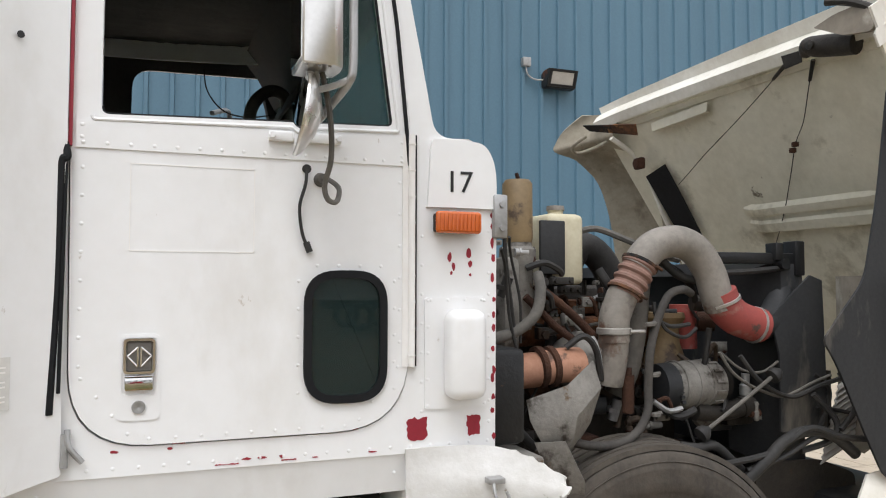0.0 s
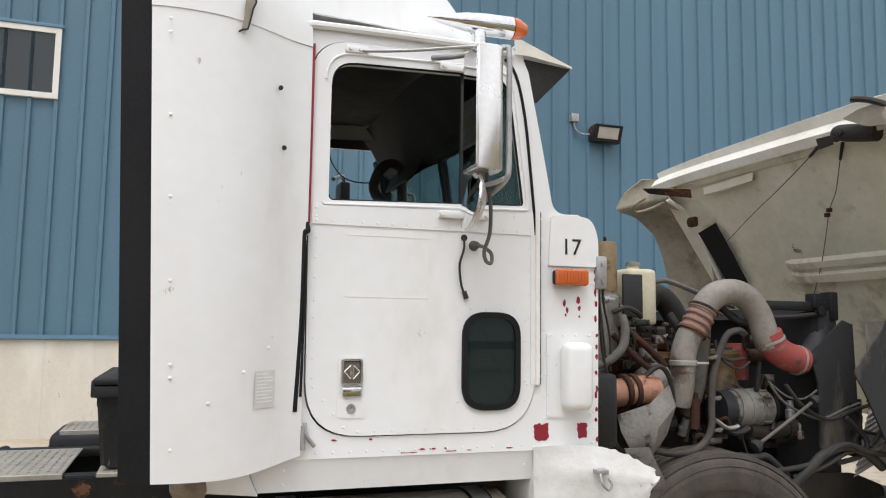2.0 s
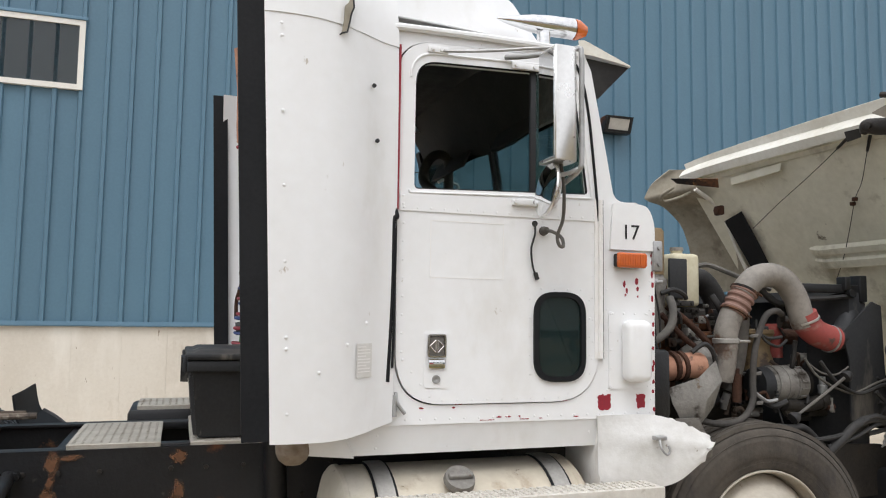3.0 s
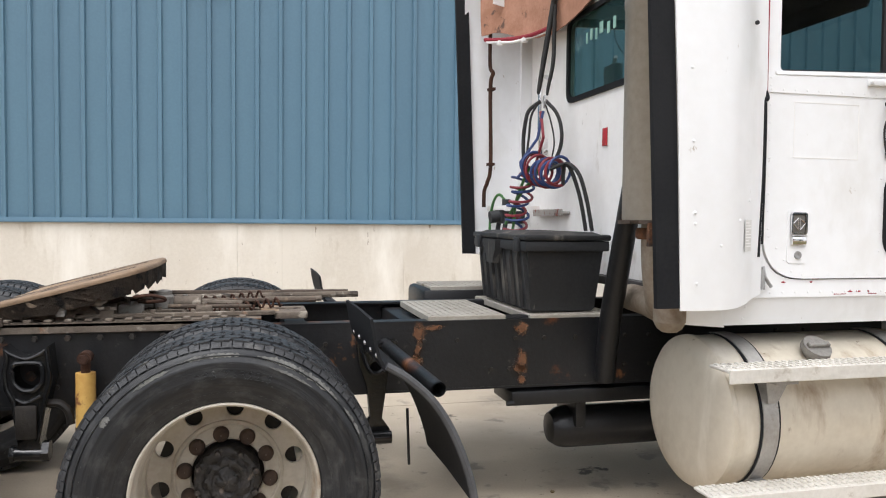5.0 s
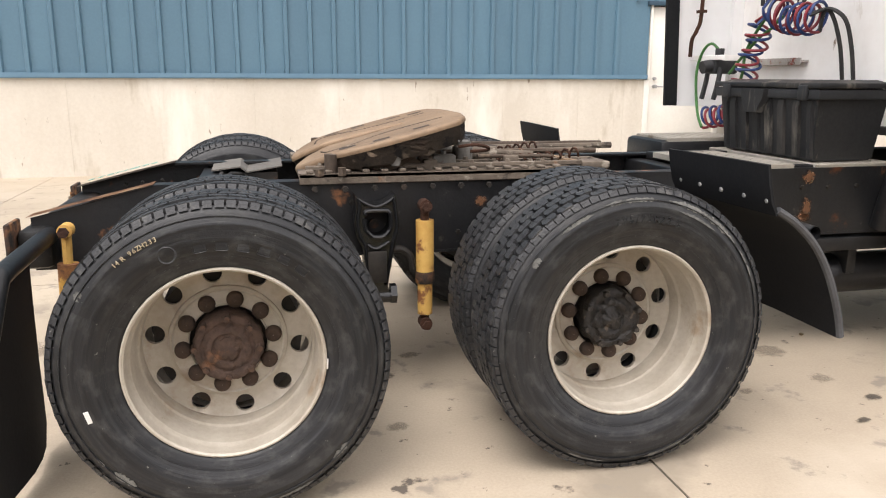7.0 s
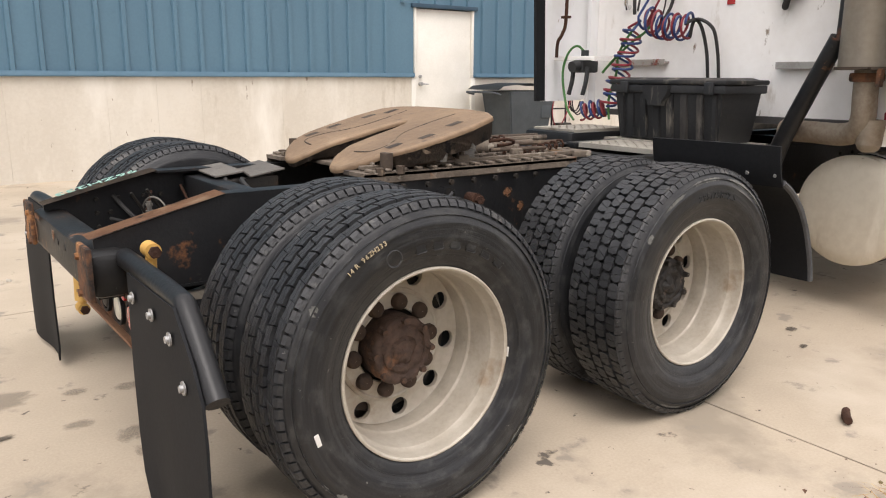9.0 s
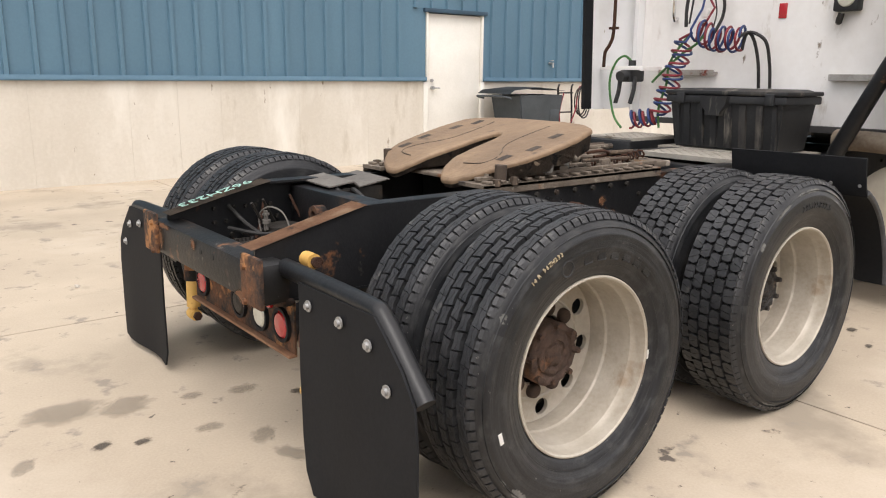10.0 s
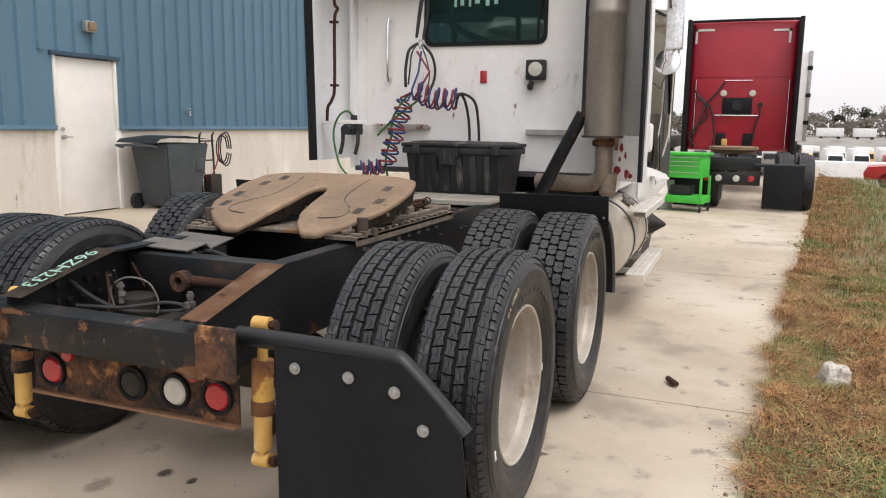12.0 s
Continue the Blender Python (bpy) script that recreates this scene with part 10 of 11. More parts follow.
# pipes and lines: loom, lower wires, second duct, drain and links
for name, pts, r, m, label in (
    ("wire", [(5.504, 0.2, 1.315), (5.563, 0.2, 1.24), (5.654, 0.2, 1.184), (5.779, 0.2, 1.141), (5.843, 0.2, 1.147), (5.943, 0.2, 1.182), (6.044, 0.2, 1.211)], 0.006, "hose_grey", ""),
    ("wire_loom", [(5.54, 0.12, 0.86), (5.627, 0.1, 0.937), (5.69, 0.1, 0.987), (5.769, 0.1, 1.02), (5.864, 0.1, 1.023), (5.958, 0.1, 0.991), (6.052, 0.1, 0.923)], 0.021, "hose_black", "black taped wire loom"),
    ("hose", [(5.30, 0.17, 0.995), (5.355, 0.15, 0.988), (5.435, 0.15, 0.989), (5.507, 0.15, 0.934), (5.565, 0.15, 0.883)], 0.017, "hose_black", ""),
    ("intake_pipe", [(5.30, 0.40, 1.60), (5.282, 0.39, 1.533), (5.261, 0.38, 1.405), (5.228, 0.38, 1.254), (5.19, 0.40, 1.15)], 0.047, "greydark", "sooty grey return pipe"),
    ("wire", [(5.98, 0.22, 1.215), (6.046, 0.22, 1.165), (6.054, 0.22, 1.113), (6.016, 0.22, 1.025), (5.986, 0.22, 0.975)], 0.010, "hose_black", ""),
    ("brace", [(5.992, 0.22, 1.089), (6.10, 0.22, 1.067), (6.21, 0.22, 1.044)], 0.008, "hose_black", ""),
    ("hose", [(4.79, 0.36, 1.52), (4.857, 0.35, 1.456), (4.912, 0.35, 1.407), (4.985, 0.35, 1.36)], 0.014, "darkrust", ""),
    ("hose", [(5.255, 0.25, 1.50), (5.262, 0.25, 1.455), (5.29, 0.25, 1.425), (5.34, 0.25, 1.41), (5.42, 0.26, 1.416)], 0.008, "hose_black", "dark vacuum line"),
    ("link", [(5.247, 0.25, 1.144), (5.314, 0.25, 1.105), (5.373, 0.25, 1.111)], 0.010, "steel", ""),
    ("hose", [(4.70, 0.30, 1.10), (4.80, 0.26, 0.99), (4.95, 0.22, 0.94), (5.10, 0.2, 0.95)], 0.016, "hose_black", ""),
    ("wire", [(5.11, 0.17, 0.965), (5.22, 0.16, 0.955), (5.36, 0.16, 0.962), (5.42, 0.16, 0.99)], 0.006, "hose_grey", ""),
    ("wire", [(5.60, 0.3, 1.30), (5.66, 0.26, 1.24), (5.74, 0.24, 1.23), (5.80, 0.22, 1.27)], 0.005, "hose_grey", ""),
    ("wire", [(4.66, 0.26, 1.80), (4.67, 0.27, 1.66), (4.70, 0.29, 1.50), (4.72, 0.30, 1.38)], 0.007, "hose_black", ""),
    ("hose", [(4.80, 0.37, 1.62), (4.86, 0.35, 1.64), (4.92, 0.36, 1.62), (4.95, 0.38, 1.60)], 0.012, "hose_black", ""),
    ("hose", [(4.83, 0.36, 1.60), (4.845, 0.34, 1.55), (4.88, 0.34, 1.52), (4.90, 0.36, 1.48)], 0.010, "hose_black", ""),
    ("hose", [(5.13, 0.42, 1.62), (5.16, 0.40, 1.56), (5.20, 0.42, 1.50), (5.18, 0.46, 1.42)], 0.018, "hose_black", ""),
    ("hose", [(5.33, 0.36, 1.66), (5.42, 0.34, 1.62), (5.50, 0.35, 1.56), (5.56, 0.40, 1.50)], 0.014, "hose_black", ""),
):
    bm = B()
    tube(bm, pts, r, n=12 if r > 0.012 else 7)
    part(name, bm, M[m], eng, label)
bm = B()
cyl(bm, (5.168, 0.29, 1.10), (5.170, 0.29, 1.235), 0.022, n=14)
cyl(bm, (5.170, 0.29, 1.235), (5.171, 0.29, 1.262), 0.014, n=10)
part("drain_valve", bm, M["darkrust"], eng, "rusty drain valve with a pale cap")
for p in ((5.385, 0.15, 1.038), (5.715, 0.15, 1.230)):
    bm = B()
    lathe(bm, [(-0.02, 0.012), (-0.015, 0.028), (0.0, 0.030), (0.012, 0.024), (0.03, 0.010)], p, axis=Vector((0.86, 0, 0.5)).normalized(), n=16)
    part("rod_end", bm, M["hose_black"], eng, "rubber-booted rod end")
rp = random.Random(91)
for k in range(54):
    zone = k % 3
    x = rp.uniform(*((4.66, 5.05), (5.0, 5.5), (5.35, 5.86))[zone])
    z = rp.uniform(*((1.36, 1.58), (0.98, 1.52), (0.94, 1.30))[zone])
    y = rp.uniform(0.40, 0.60)
    r, l = rp.uniform(0.008, 0.022), rp.uniform(0.03, 0.11)
    bm = B()
    if k % 5 == 0:
        box(bm, x - l * 0.6, x + l * 0.6, y - 0.006, y + 0.006, z - r * 1.4, z + r * 1.4, 0.003)
        bolt(bm, (x - l * 0.4, y - 0.006, z), (0, -1, 0), 0.009, 0.01)
        bolt(bm, (x + l * 0.4, y - 0.006, z), (0, -1, 0), 0.009, 0.01)
        nm = "bracket"
    elif k % 5 == 1:
        cyl(bm, (x, y, z - l / 2), (x + rp.uniform(-0.02, 0.02), y - 0.02, z + l / 2), r, n=10)
        cyl(bm, (x, y - 0.004, z - 0.008), (x, y - 0.006, z + 0.008), r * 1.4, n=6)
        nm = "engine_fitting"
    elif k % 5 == 2:
        tube(bm, [(x - l, y, z), (x - l * 0.3, y - 0.05, z + rp.uniform(-0.05, 0.05)), (x + l * 0.6, y - 0.04, z + rp.uniform(-0.08, 0.04)), (x + l, y, z - 0.05)], r * 0.5, n=7)
        nm = "wire"
    elif k % 5 == 3:
        lathe(bm, [(0, r * 1.5), (0.01, r * 1.8), (0.03, r * 1.8), (0.035, r), (0.05, r)], (x, y, z), axis=(0, -1, 0), n=14)
        nm = "engine_fitting"
    else:
        for q in range(3):
            bolt(bm, (x + 0.03 * q, y, z), (0, -1, 0), 0.010, 0.014)
        box(bm, x - 0.015, x + 0.075, y - 0.002, y + 0.03, z - 0.014, z + 0.014, 0.003)
        nm = "bracket"
    part(nm, bm, M[rp.choice(("grease", "grease", "darkrust", "brownrust", "hose_black", "cast", "steel"))], eng)
# lower gear: steering, braces, clutter
for k in range(26):
    bm = B()
    x, y, z = rnd2.uniform(4.7, 5.95), rnd2.uniform(0.42, 0.66), rnd2.uniform(0.92, 1.5)
    w, h = rnd2.uniform(0.02, 0.07), rnd2.uniform(0.02, 0.06)
    if k % 3 == 0:
        cyl(bm, (x, y, z), (x + w * 1.6, y - 0.03, z), h * 0.7, n=12)
    elif k % 3 == 1:
        box(bm, x - w, x + w, y - 0.04, y + 0.05, z - h, z + h, 0.01)
        bolt(bm, (x, y - 0.04, z), (0, -1, 0), 0.012, 0.012)
    else:
        lathe(bm, [(0, h * 0.6), (0.02, h), (0.05, h), (0.06, h * 0.6)], (x, y, z), axis=(0, -1, 0), n=14)
    part("engine_fitting", bm, M[("grease", "darkrust", "grease", "cast", "plastic")[k % 5]], eng)
bm = B()
tube(bm, [(5.50, 0.34, 1.08), (5.62, 0.34, 1.07), (5.78, 0.34, 1.09)], 0.036, n=14)
cyl(bm, (5.72, 0.34, 1.082), (5.76, 0.34, 1.087), 0.041)
part("coolant_hose", bm, M["grease"], eng)
bm = B()
box(bm, 5.1, 5.5, 0.25, 0.4, 0.86, 0.94, 0.02)
cyl(bm, (5.4, 0.1, 0.93), (5.4, 0.5, 0.93), 0.03)
part("steering_gear", bm, M["grease"], truck)
# radiator with shroud and top bar
bm = B()
box(bm, 5.90, 6.02, 0.30, 1.96, 0.78, 1.66, 0.015)
rad = part("radiator", bm, M["plastic"], truck, "dusty black radiator and shroud")
bm = B()
loft(bm, [[(5.90, 0.30, 0.82), (5.90, 0.30, 1.66), (5.90, 1.96, 1.66), (5.90, 1.96, 0.82)], [(5.76, 0.45, 0.90), (5.76, 0.45, 1.60), (5.76, 1.80, 1.60), (5.76, 1.80, 0.90)]], True)
bmesh.ops.solidify(bm, geom=bm.faces[:], thickness=0.012)
part("fan_shroud", bm, M["plastic"], rad)
bm = B()
box(bm, 5.60, 6.02, 0.30, 0.34, 1.645, 1.69, 0.006)
box(bm, 5.97, 6.02, 0.29, 0.36, 1.60, 1.74, 0.006)
box(bm, 5.86, 5.90, 0.28, 0.34, 1.66, 1.73, 0.006)
cyl(bm, (5.90, 0.27, 1.645), (5.90, 0.30, 1.645), 0.022)
part("radiator_bracket", bm, M["black"], rad)
bm = B()
sheet(bm, [[(5.78, 0.24, 1.44), (5.98, 0.24, 1.60), (6.04, 0.24, 1.58)], [(5.80, 0.22, 1.30), (5.98, 0.22, 1.32), (6.05, 0.24, 1.30)], [(5.82, 0.24, 1.00), (5.98, 0.24, 0.98), (6.06, 0.24, 0.96)]], 0.01)
part("side_baffle", bm, M["plastic"], rad)
# front bumper ends and frame horns
bm = B()
box(bm, 6.02, 6.5, 0.15, 2.1, 0.55, 0.75, 0.03)
part("front_crossmember", bm, M["black"], truck)
bm = B()
sheet(bm, [[(6.05, 0.05, 0.86), (6.3, 0.0, 0.92), (6.5, 0.0, 0.94)], [(5.95, 0.02, 0.74), (6.25, -0.05, 0.74), (6.5, -0.05, 0.74)], [(6.0, 0.05, 0.6), (6.25, 0.0, 0.6), (6.5, 0.0, 0.6)]], 0.012)
part("bumper_end", bm, M["gelwhite"], truck, "broken pale bumper end")


# oil-dark pipes, wires and brackets low in the bay
rw = random.Random(31)
for k in range(16):
    x, z = rw.uniform(4.72, 5.85), rw.uniform(0.9, 1.5)
    p = Vector((x, rw.uniform(0.30, 0.52), z))
    q_ = p + Vector((rw.uniform(-0.25, 0.25), rw.uniform(-0.05, 0.1), rw.uniform(-0.2, 0.2)))
    mid = (p + q_) / 2 + Vector((rw.uniform(-0.05, 0.05), rw.uniform(-0.08, 0), rw.uniform(-0.12, -0.02)))
    bm = B()
    tube(bm, [p, mid, q_], rw.choice((0.005, 0.006, 0.008, 0.012)), n=6)
    part("wire", bm, M[rw.choice(("hose_black", "hose_black", "hose_grey", "darkrust"))], eng)
bm = B()
tube(bm, [(5.45, 0.12, 0.93), (5.65, 0.1, 0.96), (5.8, 0.08, 1.04), (5.95, 0.08, 1.0), (6.15, 0.06, 0.97), (6.3, 0.05, 0.9)], 0.012, n=8)
part("wire_loom", bm, M["hose_black"], eng, "black taped wire loom")
bm = B()
tube(bm, [(5.98, 0.1, 1.02), (6.06, 0.1, 1.10), (6.10, 0.1, 1.22), (6.06, 0.1, 1.27), (6.0, 0.12, 1.22)], 0.011, n=8)
part("wire_loom", bm, M["hose_black"], eng)

# more fittings in the open bay
rv = random.Random(77)
for k in range(34):
    if k < 16:
        x, y, z = rv.uniform(4.72, 5.4), rv.uniform(0.48, 0.62), rv.uniform(1.40, 1.60)
    elif k < 26:
        x, y, z = rv.uniform(5.2, 5.85), rv.uniform(0.30, 0.45), rv.uniform(0.93, 1.14)
    else:
        x, y, z = rv.uniform(4.62, 4.86), rv.uniform(0.34, 0.46), rv.uniform(1.36, 1.72)
    r, l = rv.uniform(0.010, 0.028), rv.uniform(0.03, 0.09)
    bm = B()
    if k % 4 == 0:
        lathe(bm, [(0, r * 0.6), (0.006, r), (l * 0.5, r), (l * 0.55, r * 0.7), (l, r * 0.7)], (x, y, z), axis=(0, 0, 1), n=12)
    elif k % 4 == 1:
        tube(bm, [(x, y, z), (x + l * 0.6, y - 0.01, z + 0.01), (x + l, y - 0.01, z - l * 0.7)], r * 0.6, n=8)
        lathe(bm, [(-0.005, r * 0.6), (-0.004, r * 0.85), (0.004, r * 0.85), (0.005, r * 0.6)], (x + 0.006, y, z), axis=(1, 0, 0), n=10, close=True)
    elif k % 4 == 2:
        box(bm, x - r, x + r, y - r, y + r, z - r * 0.8, z + r * 0.8, 0.004)
        bolt(bm, (x, y - r, z), (0, -1, 0), r * 0.5, 0.01)
    else:
        cyl(bm, (x, y, z), (x + l, y, z), r, n=12)
        cyl(bm, (x + l * 0.3, y, z), (x + l * 0.45, y, z), r * 1.25, n=6)
    part("engine_fitting", bm, M[rv.choice(("cast", "brownrust", "grease", "darkrust", "greypipe", "steel"))], eng)

# ---- what stands beyond the tractor ----
red = thing("red_truck", "red sleeper road tractor parked with its coupling towards us", "truck", (14.5, -0.9, 0))
RC = -0.6
bm = B()
box(bm, 16.4, 19.0, RC - 1.12, RC + 1.12, 0.95, 3.88, 0.10, seg=3)
part("sleeper", bm, M["redtruck"], red, "tall red sleeper cab")
for z in (2.62,):
    bm = B()
    box(bm, 16.385, 16.402, RC - 1.05, RC + 1.05, z - 0.006, z + 0.006, 0.002, seg=1)
    part("panel_seam", bm, M["redtruck"], red)
for s in (-1, 1):
    bm = B()
    lo, hi = sorted((RC + s * 1.105, RC + s * 1.20))
    box(bm, 15.95, 17.0, lo, hi, 0.85, 3.86, 0.03)
    part("side_extender", bm, M["flap"], red, "black side extender")
bm = B()
tube(bm, [(16.3, RC - 1.14, 3.845), (16.36, RC, 3.86), (16.3, RC + 1.14, 3.845)], 0.03, n=8)
part("roof_trim", bm, M["flap"], red)
for y0, y1, z0, z1 in ((-0.97, -0.60, 3.60, 3.65), (-0.97, -0.92, 3.35, 3.65), (0.64, 1.05, 3.64, 3.69), (1.0, 1.05, 3.36, 3.69)):
    bm = B()
    box(bm, 16.385, 16.398, RC + y0, RC + y1, z0, z1)
    part("reflective_tape", bm, M["paper"], red, "white reflective tape")
bm = B()
box(bm, 16.34, 16.398, RC - 0.27, RC + 0.37, 1.77, 2.15, 0.03)
vent = part("rear_vent", bm, M["flap"], red)
bm = B()
lathe(bm, [(0.0, 0.11), (-0.02, 0.105), (-0.02, 0.075), (-0.006, 0.07), (-0.006, 0.03), (-0.02, 0.0)], (16.34, RC + 0.05, 1.97), axis=(1, 0, 0), n=20)
part("vent_fan", bm, M["plastic"], vent)
bm = B()
tube(bm, [(16.33, RC - 0.42, 2.0), (16.30, RC - 0.44, 1.8), (16.31, RC - 0.36, 1.5), (16.33, RC - 0.34, 1.2)], 0.02)
lathe(bm, [(0.0, 0.06), (-0.05, 0.055), (-0.06, 0.0)], (16.34, RC - 0.44, 1.99), axis=(1, 0, 0), n=14)
part("vent_hose", bm, M["plastic"], vent, "black hose and fitting beside the vent")
for y in (-0.26, 0.355):
    bm = B()
    lathe(bm, [(0.0, 0.075), (-0.05, 0.07), (-0.06, 0.0)], (16.39, RC + y, 2.25), axis=(1, 0, 0), n=16)
    part("work_lamp", bm, M["whitelens"], red)
for z, a, b in ((2.53, -0.24, 0.34), (1.75, -0.42, 0.52)):
    bm = B()
    tube(bm, [(16.39, RC + a, z), (16.33, RC + a, z), (16.33, RC + b, z), (16.39, RC + b, z)], 0.018, steps=1)
    part("grab_rail", bm, M["chrome"], red)
for y in (-1.01, 0.97):
    bm = B()
    cyl(bm, (16.35, RC + y, 1.0), (16.35, RC + y, 2.55), 0.016)
    part("grab_rail", bm, M["chrome"], red)
for pts in ([(16.35, RC + 1.0, 2.35), (16.3, RC + 0.85, 2.1), (16.3, RC + 0.75, 2.0), (16.25, RC + 0.85, 1.6), (16.3, RC + 0.98, 1.2), (16.35, RC + 0.95, 1.0)], [(16.35, RC + 0.34, 2.5), (16.3, RC + 0.55, 2.2), (16.3, RC + 0.72, 2.0), (16.3, RC + 0.6, 1.9), (16.25, RC + 0.5, 1.3), (16.3, RC + 0.55, 1.0)], [(16.35, RC + 0.9, 2.2), (16.3, RC + 0.74, 2.02), (16.3, RC + 0.7, 1.7), (16.25, RC + 1.05, 1.3), (16.3, RC + 0.9, 1.02)]):
    bm = B()
    tube(bm, pts, 0.022)
    part("air_line", bm, M["hose_black"], red)
for y in (-0.22, 0.36):
    bm = B()
    box(bm, 16.33, 16.39, RC + y - 0.1, RC + y + 0.1, 1.0, 1.35, 0.02)
    part("step_plate", bm, M["flap"], red)
bm = B()
for y in (-0.42, 0.36):
    box(bm, 12.2, 17.5, RC + y, RC + y + 0.08, 0.72, 1.0, 0.01)
box(bm, 12.15, 12.3, RC - 0.5, RC + 0.5, 0.70, 0.95, 0.02)
box(bm, 12.12, 12.16, RC - 0.5, RC + 0.5, 0.45, 0.68, 0.01)
part("frame", bm, M["black"], red)
for y, m in ((-0.35, "redlens"), (-0.1, "whitelens"), (0.2, "whitelens"), (0.4, "redlens")):
    bm = B()
    lathe(bm, [(0.0, 0.06), (-0.02, 0.055), (-0.03, 0.0)], (12.12, RC + y, 0.57), axis=(1, 0, 0), n=16)
    part("tail_light", bm, M[m], red)
bm = B()
lathe(bm, [(1.05, 0.42), (1.06, 0.45), (1.11, 0.45), (1.12, 0.42)], (13.2, RC, 0), axis=(0, 0, 1), n=28)
box(bm, 13.0, 13.4, RC - 0.4, RC + 0.4, 0.98, 1.06)
part("fifth_wheel", bm, M["fifth"], red)
for x in (12.75, 14.05):
    for y in (-0.95, -0.62, 0.62, 0.95):
        ob = under(red, "wheel", TYRE, Matrix.Translation((x - 14.5, y, 0.502)))
        tagged(under(ob, "tread", TREAD["rib"], Matrix.Identity(4)), kind="stuff")
        under(ob, "rim", RIM, Matrix.Identity(4))
for s in (-1, 1):
    bm = B()
    lo, hi = sorted((RC + s * 0.55, RC + s * 1.2))
    box(bm, 12.02, 12.035, lo, hi, 0.06, 0.82, 0.004)
    part("mud_flap", bm, M["flap"], red)
    bm = B()
    cyl(bm, (12.05, RC + s * 0.4, 0.82), (12.05, RC + s * 1.2, 0.82), 0.03)
    part("flap_hanger", bm, M["black"], red)
bm = B()
box(bm, 12.9, 13.0, RC + 0.12, RC + 0.22, 1.14, 1.26, 0.01)
solid("yellow_can", bm, M["yellow"], "small yellow can standing on the red truck coupling", "can")

tool = thing("tool_cart", "bright green wheeled tool cart with drawers and shelf", "tool cart", (11.6, 0.15, 0))
ct = Matrix.Translation((11.65, 0.15, 0)) @ Matrix.Rotation(radians(-14), 4, "Z")


def cbox(*a, bevel=0.006):
    return box(B(), *a, bevel=bevel, m=ct)


part("drawer_case", cbox(-0.24, 0.24, -0.36, 0.36, 0.60, 1.0), M["greencart"], tool)
part("top_tray", cbox(-0.27, 0.27, -0.40, 0.40, 0.985, 1.03), M["greencart"], tool)
for k, z in enumerate((0.925, 0.85, 0.775, 0.66)):
    part("drawer", cbox(-0.252, -0.238, -0.33, 0.33, z - 0.030 - (0.04 if k == 3 else 0), z + 0.030), M["greencart"], tool)
    part("drawer_handle", cbox(-0.268, -0.25, -0.31, 0.31, z + 0.018, z + 0.030, bevel=0.002), M["alu"], tool, "bright drawer pull strip")
for x in (-0.24, 0.24):
    for y in (-0.37, 0.37):
        part("leg", cbox(x - 0.02, x + 0.02, y - 0.02, y + 0.02, 0.14, 0.62), M["greencart"], tool)
        bm = B()
        c = ct @ Vector((x, y, 0.065))
        cyl(bm, c + Vector((-0.0, -0.02, 0)), c + Vector((0, 0.02, 0)), 0.065, n=16)
        part("castor", bm, M["rubber"], tool)
part("shelf", cbox(-0.26, 0.26, -0.40, 0.40, 0.15, 0.28), M["greencart"], tool)
bm = B()
tube(bm, [ct @ Vector(p) for p in ((0, 0.38, 0.95), (0, 0.47, 0.95), (0, 0.47, 0.60))], 0.014, steps=2)
part("push_handle", bm, M["greencart"], tool)
bm = B()
box(bm, -0.18, 0.16, -0.16, 0.2, 0.281, 0.46, 0.03, m=ct)
solid("tool_case", bm, M["plastic"], "black tool case on the cart shelf", "tool case")
bm = B()
lathe(bm, [(0.0, 0.19), (0.5, 0.21), (0.52, 0.20), (0.52, 0.18), (0.05, 0.17)], (11.95, 0.55, 0.0), axis=(0, 0, 1), n=24)
solid("white_bucket", bm, M["trailer"], "white plastic drum standing behind the tool cart", "drum")

trailer = thing("white_trailer", "white box trailer parked beyond the red truck", "trailer", (26, -1.1, 0))
bm = B()
box(bm, 23.0, 32.0, -2.42, 0.1, 1.1, 3.75, 0.03)
part("box_body", bm, M["trailer"], trailer)
for y in (-2.39, 0.07):
    bm = B()
    box(bm, 22.97, 23.02, y - 0.05, y + 0.05, 1.1, 3.75, 0.01)
    part("corner_post", bm, M["steel"], trailer)
for z in (1.6, 2.4, 3.2):
    bm = B()
    box(bm, 22.96, 23.01, -2.46, -2.32, z, z + 0.12, 0.01)
    part("door_hinge", bm, M["flap"], trailer)
bm = B()
box(bm, 23.0, 31.0, -2.2, -0.2, 0.8, 1.1, 0.02)
part("under_frame", bm, M["black"], trailer)
for x in (24.0, 25.3):
    for y in (-2.25, -1.9, -0.4, -0.05):
        ob = under(trailer, "wheel", TYRE, Matrix.Translation((x - 26, y + 1.1, 0.502)))
        under(ob, "rim", RIM, Matrix.Identity(4))

# another dark truck between, seen past the mirror
dark = thing("dark_trailer", "dark flatbed trailer with a pale load beyond the building end", "trailer", (20, 2.2, 0))
bm = B()
box(bm, 18.5, 26, 1.1, 3.4, 0.9, 1.25, 0.03)
part("deck", bm, M["black"], dark)
bm = B()
box(bm, 18.6, 18.8, 1.2, 3.3, 1.25, 2.3, 0.03)
part("headboard", bm, M["flap"], dark)
for x in (19.4, 20.7):
    for y in (1.3, 3.2):
        under(dark, "wheel", TYRE, Matrix.Translation((x - 20, y - 2.2, 0.502)))

